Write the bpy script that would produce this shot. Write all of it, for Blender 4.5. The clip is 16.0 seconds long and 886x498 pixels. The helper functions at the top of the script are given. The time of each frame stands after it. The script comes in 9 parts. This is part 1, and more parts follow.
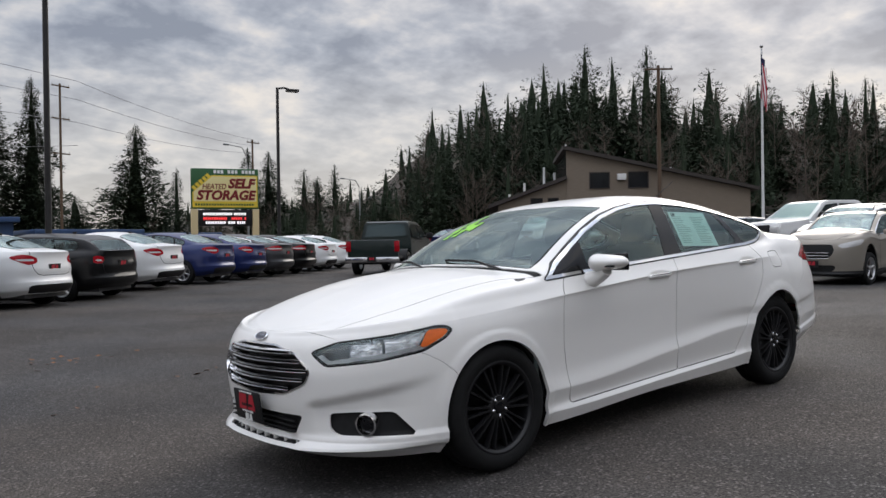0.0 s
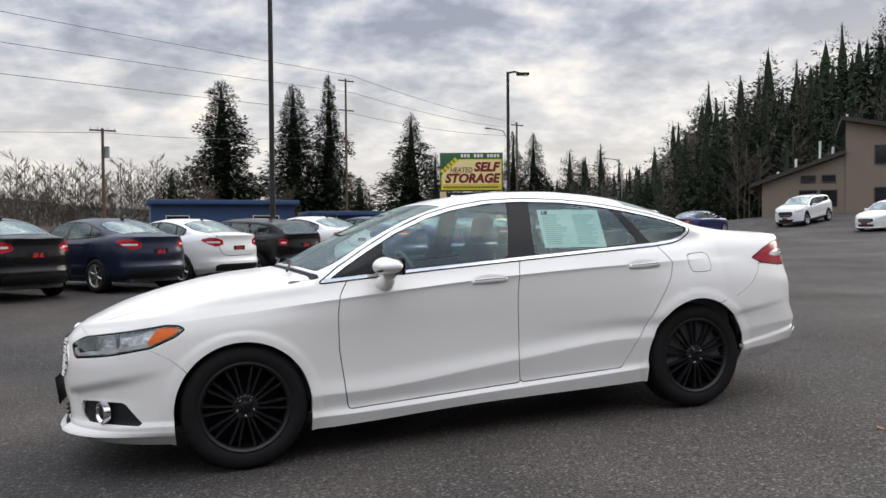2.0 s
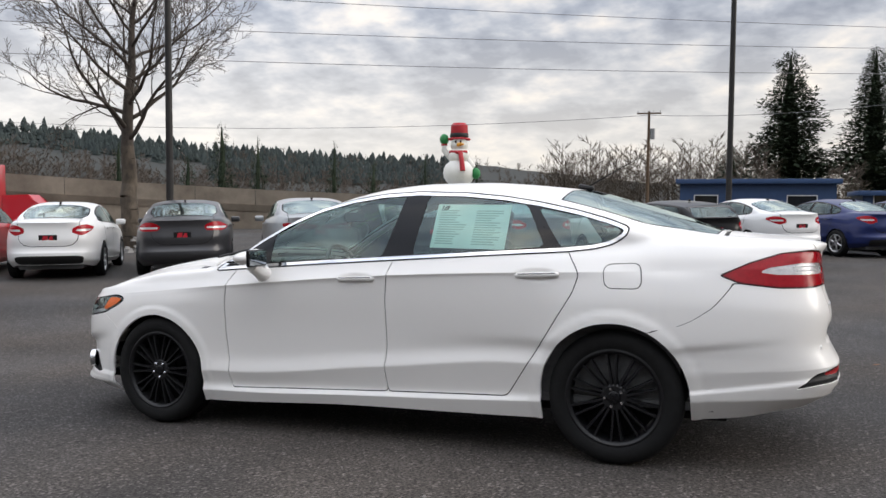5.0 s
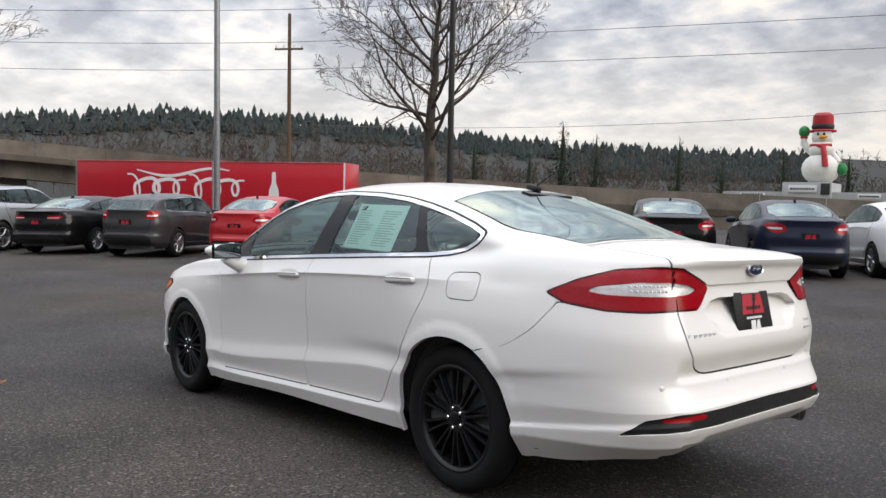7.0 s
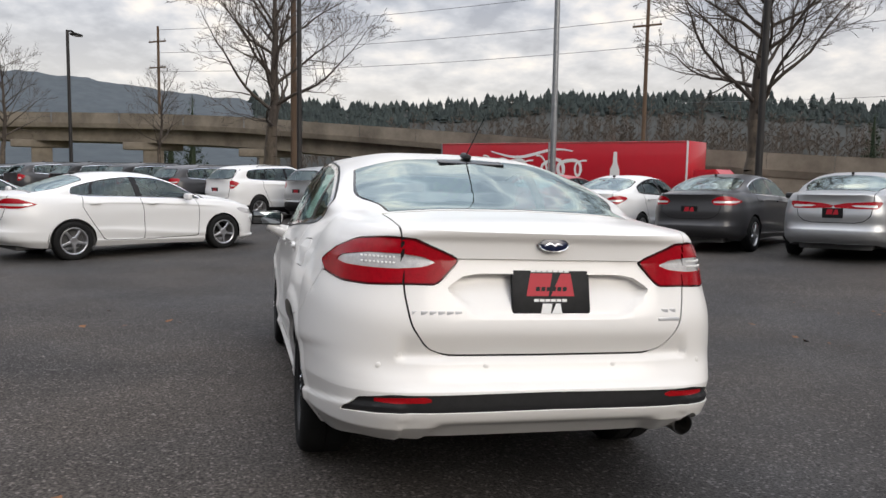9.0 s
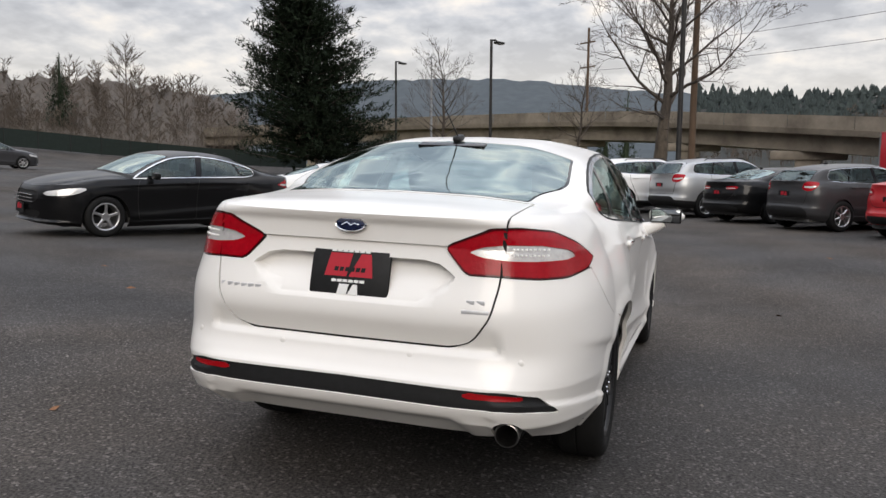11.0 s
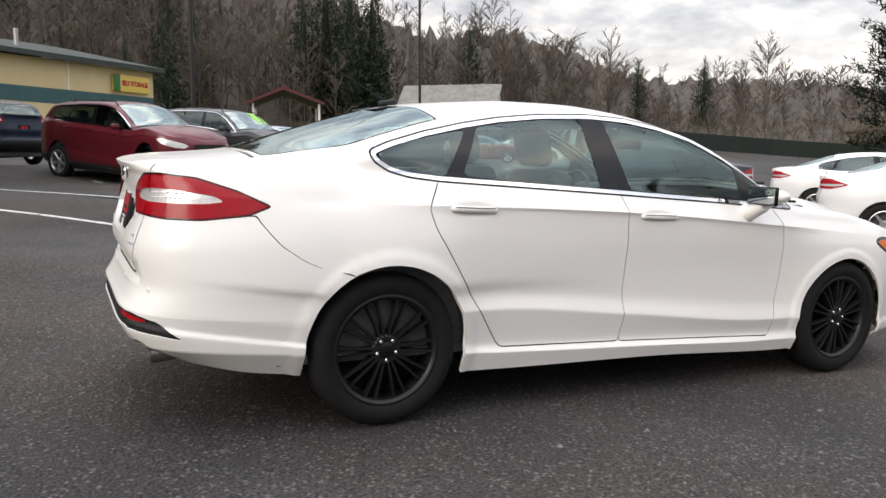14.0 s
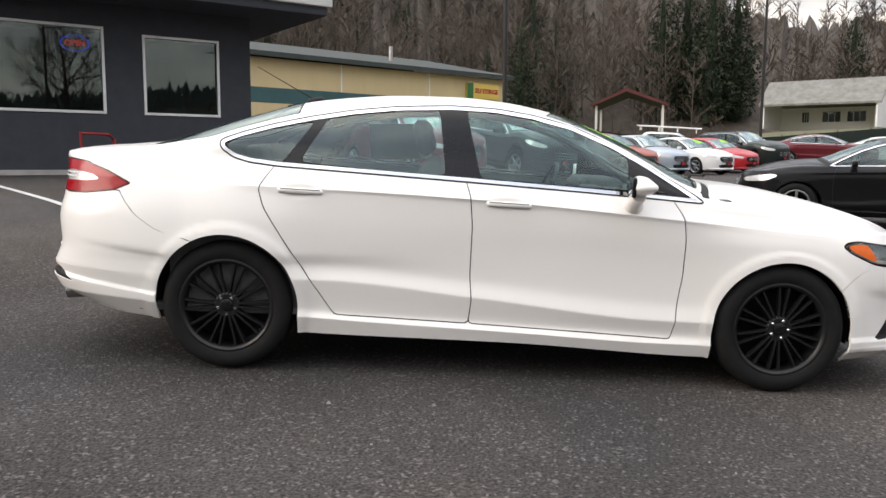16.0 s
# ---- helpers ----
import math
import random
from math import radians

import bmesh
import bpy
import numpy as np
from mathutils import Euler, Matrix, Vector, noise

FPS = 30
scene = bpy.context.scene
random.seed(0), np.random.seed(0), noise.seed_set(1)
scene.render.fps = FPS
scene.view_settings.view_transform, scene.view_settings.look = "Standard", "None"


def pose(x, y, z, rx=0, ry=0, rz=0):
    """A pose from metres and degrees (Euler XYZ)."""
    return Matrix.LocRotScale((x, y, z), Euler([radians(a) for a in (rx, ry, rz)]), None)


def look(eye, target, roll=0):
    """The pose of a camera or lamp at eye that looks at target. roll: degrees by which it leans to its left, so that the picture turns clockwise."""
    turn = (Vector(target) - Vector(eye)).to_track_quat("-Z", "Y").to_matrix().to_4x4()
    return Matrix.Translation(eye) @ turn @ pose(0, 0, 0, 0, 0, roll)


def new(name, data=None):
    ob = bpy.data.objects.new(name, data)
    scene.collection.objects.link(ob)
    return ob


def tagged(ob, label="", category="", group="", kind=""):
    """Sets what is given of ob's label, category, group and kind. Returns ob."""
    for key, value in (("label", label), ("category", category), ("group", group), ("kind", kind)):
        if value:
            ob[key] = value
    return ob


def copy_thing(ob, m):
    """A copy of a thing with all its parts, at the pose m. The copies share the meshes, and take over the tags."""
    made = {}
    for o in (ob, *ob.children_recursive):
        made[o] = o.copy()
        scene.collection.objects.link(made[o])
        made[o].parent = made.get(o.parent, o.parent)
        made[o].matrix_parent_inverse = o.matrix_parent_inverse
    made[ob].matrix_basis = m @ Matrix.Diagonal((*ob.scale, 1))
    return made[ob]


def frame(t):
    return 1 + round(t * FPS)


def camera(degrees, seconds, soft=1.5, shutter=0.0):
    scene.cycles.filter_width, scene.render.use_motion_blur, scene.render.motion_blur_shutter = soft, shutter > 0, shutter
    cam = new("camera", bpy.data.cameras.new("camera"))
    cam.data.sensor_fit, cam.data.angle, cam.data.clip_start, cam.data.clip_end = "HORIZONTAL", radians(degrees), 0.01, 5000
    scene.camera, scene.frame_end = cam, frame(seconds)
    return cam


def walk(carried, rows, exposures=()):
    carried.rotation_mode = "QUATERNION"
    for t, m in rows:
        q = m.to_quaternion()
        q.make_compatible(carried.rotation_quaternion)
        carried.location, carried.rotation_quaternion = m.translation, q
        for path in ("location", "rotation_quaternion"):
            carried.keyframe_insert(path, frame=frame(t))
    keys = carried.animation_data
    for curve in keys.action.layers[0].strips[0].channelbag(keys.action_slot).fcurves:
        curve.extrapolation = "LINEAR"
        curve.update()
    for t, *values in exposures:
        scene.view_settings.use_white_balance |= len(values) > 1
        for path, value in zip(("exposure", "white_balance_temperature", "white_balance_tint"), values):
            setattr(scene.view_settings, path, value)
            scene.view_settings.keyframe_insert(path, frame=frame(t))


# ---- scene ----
cam = camera(59.15, 16.0)
PATH = [
    (0, (-4.198, -3.846, 1.158), (-1.061, 0.047, 1.129), -0.75),
    (0.5, (-3.623, -4.224, 1.189), (-0.867, -0.054, 1.047), -0.69),
    (1, (-3.021, -4.596, 1.215), (-0.736, -0.150, 1.065), -0.56),
    (1.5, (-2.365, -4.876, 1.227), (-0.479, -0.248, 1.079), -0.44),
    (2, (-1.717, -5.111, 1.257), (-0.147, -0.366, 1.117), -0.42),
    (2.5, (-1.043, -5.240, 1.285), (-0.037, -0.344, 1.153), -0.39),
    (3, (-0.364, -5.328, 1.318), (0.062, -0.348, 1.194), -0.20),
    (3.5, (0.299, -5.287, 1.323), (0.330, -0.289, 1.200), -0.06),
    (4, (0.933, -5.208, 1.323), (0.421, -0.235, 1.213), 0.05),
    (4.5, (1.549, -4.972, 1.340), (0.289, -0.138, 1.149), 0.25),
    (5, (2.107, -4.677, 1.358), (0.186, -0.070, 1.078), 0.45),
    (5.2, (2.343, -4.574, 1.376), (0.185, -0.073, 1.089), 0.54),
    (5.7, (2.852, -4.220, 1.394), (0.131, -0.039, 1.064), 0.74),
    (6.2, (3.321, -3.842, 1.404), (0.154, 0.012, 1.071), 0.92),
    (6.8, (3.835, -3.343, 1.410), (0.211, 0.086, 1.081), 1.07),
    (7.3, (4.217, -2.879, 1.410), (0.234, 0.123, 1.056), 1.09),
    (7.5, (4.374, -2.623, 1.417), (0.181, 0.072, 1.028), 0.96),
    (8, (4.608, -2.116, 1.401), (0.174, 0.150, 0.947), 1.06),
    (8.5, (4.894, -1.593, 1.408), (0.233, 0.153, 0.933), 0.99),
    (9, (5.059, -1.048, 1.392), (0.225, 0.133, 0.897), 0.91),
    (9.5, (5.164, -0.480, 1.380), (0.218, 0.054, 0.878), 0.93),
    (10, (5.158, 0.073, 1.373), (0.188, -0.106, 0.856), 0.81),
    (10.2, (5.124, 0.296, 1.387), (0.177, -0.200, 0.862), 0.70),
    (10.7, (5.022, 0.860, 1.371), (0.189, -0.300, 0.828), 0.54),
    (11.2, (4.825, 1.418, 1.337), (0.182, -0.350, 0.772), 0.30),
    (11.8, (4.489, 2.049, 1.291), (0.173, -0.406, 0.703), 0.04),
    (12.3, (4.154, 2.533, 1.266), (0.210, -0.483, 0.673), -0.03),
    (12.5, (4.006, 2.690, 1.270), (0.200, -0.497, 0.676), -0.12),
    (13, (3.620, 3.145, 1.255), (0.296, -0.543, 0.664), -0.09),
    (13.5, (3.171, 3.494, 1.231), (0.458, -0.664, 0.646), 0.05),
    (14, (2.667, 3.877, 1.191), (0.451, -0.567, 0.605), 0.13),
    (14.5, (2.104, 4.136, 1.169), (0.347, -0.508, 0.581), 0.11),
    (15, (1.525, 4.418, 1.163), (0.502, -0.442, 0.586), 0.15),
    (15.5, (0.941, 4.616, 1.131), (0.437, -0.325, 0.552), 0.19),
    (16, (0.318, 4.813, 1.128), (0.310, -0.153, 0.551), 0.28),
]
walk(cam, [(t, look(eye, target, roll)) for t, eye, target, roll in PATH], [(0, .50, 6560, 12), (1, .76, 6640, 12), (2, .85, 6680, 12), (3.5, .87, 6720, 12), (5, .83, 6700, 12), (8, .74, 6780, 12.5), (10.2, .60, 6780, 12), (12.5, .64, 6880, 13), (14, 1.00, 6920, 13), (16, 1.12, 7050, 13)])


# ---- world, sun, exposure ----
world = bpy.data.worlds.new("sky")
scene.world = world
world.use_nodes = True


def sky_nodes(tree):
    n, l = tree.nodes, tree.links
    n.clear()
    out = n.new("ShaderNodeOutputWorld")
    bg = n.new("ShaderNodeBackground")
    sky = n.new("ShaderNodeTexSky")
    sky.sky_type, sky.sun_disc = "NISHITA", False
    sky.sun_elevation, sky.sun_rotation = radians(30), radians(60)
    sky.air_density, sky.dust_density = 1.0, 2.0
    coord = n.new("ShaderNodeTexCoord")
    sep = n.new("ShaderNodeSeparateXYZ")
    l.new(coord.outputs["Generated"], sep.inputs[0])
    # project the direction on a flat cloud deck
    mx = n.new("ShaderNodeMath"); mx.operation = "MAXIMUM"; mx.inputs[1].default_value = 0.0
    l.new(sep.outputs["Z"], mx.inputs[0])
    ad = n.new("ShaderNodeMath"); ad.operation = "ADD"; ad.inputs[1].default_value = 0.30
    l.new(mx.outputs[0], ad.inputs[0])
    dv = n.new("ShaderNodeVectorMath"); dv.operation = "DIVIDE"
    cb = n.new("ShaderNodeCombineXYZ")
    for i in range(3):
        l.new(ad.outputs[0], cb.inputs[i])
    l.new(coord.outputs["Generated"], dv.inputs[0]); l.new(cb.outputs[0], dv.inputs[1])
    sc = n.new("ShaderNodeVectorMath"); sc.operation = "MULTIPLY"; sc.inputs[1].default_value = (1.0, 1.0, 0.0)
    l.new(dv.outputs[0], sc.inputs[0])

    def noise_tex(scale, detail, rough, dist, off):
        a = n.new("ShaderNodeVectorMath"); a.operation = "ADD"; a.inputs[1].default_value = off
        l.new(sc.outputs[0], a.inputs[0])
        t = n.new("ShaderNodeTexNoise")
        t.inputs["Scale"].default_value, t.inputs["Detail"].default_value = scale, detail
        t.inputs["Roughness"].default_value, t.inputs["Distortion"].default_value = rough, dist
        l.new(a.outputs[0], t.inputs["Vector"])
        return t
    big = noise_tex(2.9, 8, 0.52, 0.12, (3.1, 1.7, 0))
    small = noise_tex(9.5, 7, 0.52, 0.10, (7.3, 2.2, 5))
    mix = n.new("ShaderNodeMath"); mix.operation = "MULTIPLY_ADD"; mix.inputs[1].default_value = 0.45
    l.new(small.outputs["Fac"], mix.inputs[0])
    hf = n.new("ShaderNodeMath"); hf.operation = "MULTIPLY"; hf.inputs[1].default_value = 0.62
    l.new(big.outputs["Fac"], hf.inputs[0]); l.new(hf.outputs[0], mix.inputs[2])
    ramp = n.new("ShaderNodeValToRGB")
    e = ramp.color_ramp.elements
    e[0].position, e[0].color = 0.44, (0.30, 0.34, 0.415, 1)
    e[1].position, e[1].color = 0.70, (0.98, 0.93, 0.86, 1)
    m = ramp.color_ramp.elements.new(0.53); m.color = (0.47, 0.515, 0.59, 1)
    m = ramp.color_ramp.elements.new(0.605); m.color = (0.68, 0.70, 0.735, 1)
    l.new(mix.outputs[0], ramp.inputs[0])
    # brighter, cream sky low over the hills
    low = n.new("ShaderNodeMapRange")
    low.inputs["From Min"].default_value, low.inputs["From Max"].default_value = 0.02, 0.24
    low.inputs["To Min"].default_value, low.inputs["To Max"].default_value = 0.72, 0.0
    l.new(mx.outputs[0], low.inputs["Value"])
    haze = n.new("ShaderNodeMix"); haze.data_type = "RGBA"
    l.new(low.outputs[0], haze.inputs["Factor"])
    l.new(ramp.outputs["Color"], haze.inputs[6]); haze.inputs[7].default_value = (0.90, 0.86, 0.78, 1)
    # the clear sky shows through a little
    skym = n.new("ShaderNodeVectorMath"); skym.operation = "SCALE"; skym.inputs["Scale"].default_value = 0.12
    l.new(sky.outputs[0], skym.inputs[0])
    both = n.new("ShaderNodeMix"); both.data_type = "RGBA"; both.inputs["Factor"].default_value = 0.93
    l.new(skym.outputs[0], both.inputs[6]); l.new(haze.outputs[2], both.inputs[7])
    l.new(both.outputs[2], bg.inputs["Color"])
    # an overcast sky is brighter overhead
    up = n.new("ShaderNodeMath"); up.operation = "SUBTRACT"; up.inputs[1].default_value = 0.31; up.use_clamp = True
    l.new(mx.outputs[0], up.inputs[0])
    gain = n.new("ShaderNodeMath"); gain.operation = "MULTIPLY_ADD"; gain.inputs[1].default_value = 2.6; gain.inputs[2].default_value = 0.61
    l.new(up.outputs[0], gain.inputs[0])
    # thinner cloud, and so a brighter sky, towards -x
    west = n.new("ShaderNodeMapRange"); west.interpolation_type = "SMOOTHSTEP"
    west.inputs["From Min"].default_value, west.inputs["From Max"].default_value = -0.05, -0.98
    west.inputs["To Min"].default_value, west.inputs["To Max"].default_value = 1.0, 1.24
    l.new(sep.outputs["X"], west.inputs["Value"])
    both_gain = n.new("ShaderNodeMath"); both_gain.operation = "MULTIPLY"
    l.new(gain.outputs[0], both_gain.inputs[0]); l.new(west.outputs[0], both_gain.inputs[1])
    l.new(both_gain.outputs[0], bg.inputs["Strength"])
    l.new(bg.outputs[0], out.inputs["Surface"])


sky_nodes(world.node_tree)
sun = new("sun", bpy.data.lights.new("sun", "SUN"))
sun.data.energy, sun.data.angle, sun.data.color = 0.85, radians(35), (1.0, 0.95, 0.87)
sun.matrix_world = look((27, 10, 14), (0, 0, 0))


# ---- materials ----
def material(name, base=(0.5, 0.5, 0.5), rough=0.5, metal=0.0, vary=0.0, scale=20.0, bump=0.0, bump_scale=200.0,
             base2=None, coat=0.0, spec=0.5, alpha=1.0, trans=0.0, island=0.0, detail=6.0, stretch=None, rough2=None, ior=1.45):
    """A Principled material with colour and roughness that vary on two scales, and fine relief."""
    m = bpy.data.materials.new(name)
    m.use_nodes = True
    n, l = m.node_tree.nodes, m.node_tree.links
    b = n["Principled BSDF"]
    b.inputs["Base Color"].default_value = (*base, 1)
    b.inputs["Roughness"].default_value, b.inputs["Metallic"].default_value = rough, metal
    b.inputs["Specular IOR Level"].default_value = spec
    b.inputs["Coat Weight"].default_value, b.inputs["Coat Roughness"].default_value = coat, 0.03
    b.inputs["Alpha"].default_value, b.inputs["Transmission Weight"].default_value = alpha, trans
    b.inputs["IOR"].default_value = ior
    co = n.new("ShaderNodeTexCoord")
    src = co.outputs["Object"]
    if stretch:
        mp = n.new("ShaderNodeMapping"); mp.inputs["Scale"].default_value = stretch
        l.new(src, mp.inputs["Vector"]); src = mp.outputs["Vector"]
    if vary or base2:
        t = n.new("ShaderNodeTexNoise")
        t.inputs["Scale"].default_value, t.inputs["Detail"].default_value, t.inputs["Roughness"].default_value = scale, detail, 0.65
        l.new(src, t.inputs["Vector"])
        r = n.new("ShaderNodeMapRange")
        r.inputs["From Min"].default_value, r.inputs["From Max"].default_value = 0.32, 0.68
        l.new(t.outputs["Fac"], r.inputs["Value"])
        mx = n.new("ShaderNodeMix"); mx.data_type = "RGBA"
        c2 = base2 or tuple(c * (1 - vary) for c in base)
        mx.inputs[6].default_value, mx.inputs[7].default_value = (*base, 1), (*c2, 1)
        l.new(r.outputs[0], mx.inputs["Factor"])
        colour = mx.outputs[2]
        if island:
            g = n.new("ShaderNodeNewGeometry")
            h = n.new("ShaderNodeHueSaturation")
            mr = n.new("ShaderNodeMapRange")
            mr.inputs["To Min"].default_value, mr.inputs["To Max"].default_value = 1 - island, 1 + island
            l.new(g.outputs["Random Per Island"], mr.inputs["Value"]); l.new(mr.outputs[0], h.inputs["Value"])
            l.new(colour, h.inputs["Color"]); colour = h.outputs["Color"]
        l.new(colour, b.inputs["Base Color"])
        if rough2 is not None:
            q = n.new("ShaderNodeMapRange")
            q.inputs["To Min"].default_value, q.inputs["To Max"].default_value = rough, rough2
            t2 = n.new("ShaderNodeTexNoise"); t2.inputs["Scale"].default_value = scale * 0.23; t2.inputs["Detail"].default_value = 5
            l.new(src, t2.inputs["Vector"]); l.new(t2.outputs["Fac"], q.inputs["Value"]); l.new(q.outputs[0], b.inputs["Roughness"])
    if bump:
        t = n.new("ShaderNodeTexNoise"); t.inputs["Scale"].default_value, t.inputs["Detail"].default_value = bump_scale, 4
        l.new(src, t.inputs["Vector"])
        u = n.new("ShaderNodeBump"); u.inputs["Strength"].default_value, u.inputs["Distance"].default_value = bump, 0.01
        l.new(t.outputs["Fac"], u.inputs["Height"]); l.new(u.outputs["Normal"], b.inputs["Normal"])
    return m


def glass(name, tint, rough=0.0, mixed=0.12, gloss=1.0):
    """Thin tinted pane: mostly clear, with a Fresnel-driven gloss."""
    m = bpy.data.materials.new(name)
    m.use_nodes = True
    n, l = m.node_tree.nodes, m.node_tree.links
    n.clear()
    out = n.new("ShaderNodeOutputMaterial")
    tr = n.new("ShaderNodeBsdfTransparent"); tr.inputs[0].default_value = (*tint, 1)
    gl = n.new("ShaderNodeBsdfGlossy"); gl.inputs["Roughness"].default_value = rough; gl.inputs["Color"].default_value = (0.86, 1.0, 0.98, 1)
    fr = n.new("ShaderNodeFresnel"); fr.inputs["IOR"].default_value = 1.52
    ad = n.new("ShaderNodeMath"); ad.operation = "MULTIPLY_ADD"; ad.inputs[1].default_value = gloss; ad.inputs[2].default_value = mixed
    l.new(fr.outputs[0], ad.inputs[0])
    mx = n.new("ShaderNodeMixShader")
    l.new(ad.outputs[0], mx.inputs[0]); l.new(tr.outputs[0], mx.inputs[1]); l.new(gl.outputs[0], mx.inputs[2])
    l.new(mx.outputs[0], out.inputs["Surface"])
    return m


def paint(name, base, coat=1.0, metal=0.0, rough=0.32, flake=0.03, spec=0.5):
    return material(name, base, rough, metal, vary=flake, scale=900, coat=coat, detail=2, spec=spec)


WHITE = paint("pearl_white_paint", (0.82, 0.80, 0.765), rough=0.38, coat=0.6)
BLACK_GLOSS = material("gloss_black_plastic", (0.008, 0.008, 0.009), 0.15, spec=.25, coat=0.12, vary=0.2, scale=60)
BLACK_PLASTIC = material("black_plastic", (0.014, 0.014, 0.0145), 0.5, spec=.3, vary=0.3, scale=40, bump=0.15, bump_scale=700)
SEAM = material("dark_seam", (0.01, 0.01, 0.01), 0.8, vary=0.2, scale=30)
RUBBER = material("tyre_rubber", (0.011, 0.011, 0.011), 0.8, spec=.25, vary=0.35, scale=25, bump=0.25, bump_scale=260)
RIM_BLACK = material("satin_black_alloy", (0.011, 0.011, 0.012), 0.36, spec=.4, metal=0.0, vary=0.3, scale=40)
ALLOY = material("silver_alloy", (0.55, 0.55, 0.56), 0.28, metal=0.9, vary=0.15, scale=30)
CHROME = material("chrome", (0.80, 0.80, 0.81), 0.08, metal=1.0, vary=0.05, scale=10)
MIRROR_DARK = material("mirror_glass", (0.30, 0.32, 0.33), 0.03, metal=1.0, vary=0.05, scale=10)
STEEL = material("steel", (0.45, 0.44, 0.43), 0.3, metal=1.0, vary=0.3, scale=40)
BADGE_SILVER = material("satin_silver_badge", (0.62, 0.62, 0.63), 0.4, metal=0.4, vary=0.1, scale=40)
RED_LENS = material("red_lamp_lens", (0.36, 0.003, 0.010), 0.10, spec=.3, coat=0.2, vary=0.25, scale=50, bump=0.1, bump_scale=120)
DARK_RED = material("dark_red_reflector", (0.34, 0.004, 0.008), 0.35, spec=.2, coat=0.0, vary=0.3, scale=120)
CLEAR_LENS = material("clear_lamp_lens", (0.74, 0.73, 0.72), 0.18, metal=0.35, coat=1.0, vary=0.25, scale=45, bump=0.2, bump_scale=90)
AMBER = material("amber_lens", (.78, 0.14, 0.010), 0.35, coat=0.1, vary=0.2, scale=40, bump=0.1, bump_scale=100)
# dark streaks in the chrome's colour stand in for reflections in its facets
LAMP_CHROME = material("lamp_reflector", (.90, .90, .91), .20, metal=.75, base2=(.34, .34, .35), scale=26, bump=.5, bump_scale=34, detail=2, stretch=(1, 1, 2.6))
BEZEL_GREY = material("dark_lamp_bezel", (0.10, 0.10, 0.105), 0.25, metal=0.4, vary=0.5, scale=16)
LIGHT_GUIDE = material("white_light_guide", (0.85, 0.85, 0.86), 0.3, coat=0.5, vary=0.1, scale=30)
RED_RIM = material("dark_red_lens_rim", (0.10, 0.002, 0.005), 0.12, spec=.3, coat=0.3, vary=0.3, scale=50)
GREEN_PEN = material("green_window_paint", (0.30, 0.72, 0.06), 0.6, vary=0.2, scale=25)
DISC = material("dark_brake_disc", (0.007, 0.007, 0.007), 0.9, spec=.1, vary=0.3, scale=40)
LAMP_GLASS = glass("lamp_cover_glass", (0.97, 0.98, 0.98), mixed=0.04)
WINDOW = glass("tinted_car_glass", (0.72, 0.88, 0.85), mixed=0.055, gloss=0.55)
WINDSHIELD = glass("windshield_glass", (0.74, 0.88, 0.85), mixed=0.09, gloss=0.75)
CAR_GLASS = glass("pale_reflecting_car_glass", (0.66, 0.84, 0.82), mixed=0.24, gloss=0.8)
REAR_GLASS = glass("rear_window_glass", (0.62, 0.78, 0.78), mixed=0.22, gloss=0.9)
WINDOW_DARK = glass("privacy_car_glass", (0.42, 0.52, 0.51), mixed=0.06, gloss=0.6)
PANE = glass("window_pane", (0.34, 0.38, 0.38), mixed=0.05, gloss=0.7)
CABIN = material("dark_cabin_trim", (0.10, 0.10, 0.10), 0.7, vary=0.35, scale=30, bump=0.2, bump_scale=300)
SEAT = material("charcoal_seat_cloth", (0.10, 0.095, 0.09), 0.85, vary=0.3, scale=120, bump=0.3, bump_scale=900)
PAPER = material("pale_green_paper", (0.70, 0.80, 0.74), 0.7, vary=0.08, scale=8)
INK = material("printed_ink", (0.03, 0.035, 0.035), 0.7, vary=0.2, scale=60)
INK_GREY = material("grey_print", (0.44, 0.53, 0.48), 0.7, vary=0.3, scale=200)
PLATE_RED = material("red_print", (0.45, 0.015, 0.03), 0.5, vary=0.1, scale=40)
PLATE_WHITE = material("white_print", (0.8, 0.8, 0.78), 0.5, vary=0.08, scale=40)
BADGE_BLUE = material("blue_badge_enamel", (0.006, 0.012, 0.045), 0.15, coat=0.6, vary=0.15, scale=60)


# ---- mesh helpers ----
def to_mesh(name, verts, faces, mats, mat_index=None, smooth=True):
    me = bpy.data.meshes.new(name)
    me.from_pydata([tuple(v) for v in verts], [], faces)
    for m in mats if isinstance(mats, (list, tuple)) else [mats]:
        me.materials.append(m)
    if mat_index is not None:
        me.polygons.foreach_set("material_index", mat_index)
    me.polygons.foreach_set("use_smooth", [smooth] * len(me.polygons))
    me.update()
    return me


def hang(name, me, parent, label="", at=None):
    """Links a mesh as one part under a thing or a part."""
    ob = new(name, me)
    if parent is not None:
        ob.parent = parent
    if at is not None:
        ob.matrix_basis = at
    return tagged(ob, label)


def part(name, bm, mat, parent, label="", at=None, smooth=True):
    """Links a bmesh as one mesh object under a thing or a part."""
    bmesh.ops.recalc_face_normals(bm, faces=bm.faces)
    me = bpy.data.meshes.new(name)
    bm.to_mesh(me)
    bm.free()
    for m in mat if isinstance(mat, (list, tuple)) else [mat]:
        me.materials.append(m)
    me.polygons.foreach_set("use_smooth", [smooth] * len(me.polygons))
    if smooth:
        me.set_sharp_from_angle(angle=radians(38))
    return hang(name, me, parent, label, at)


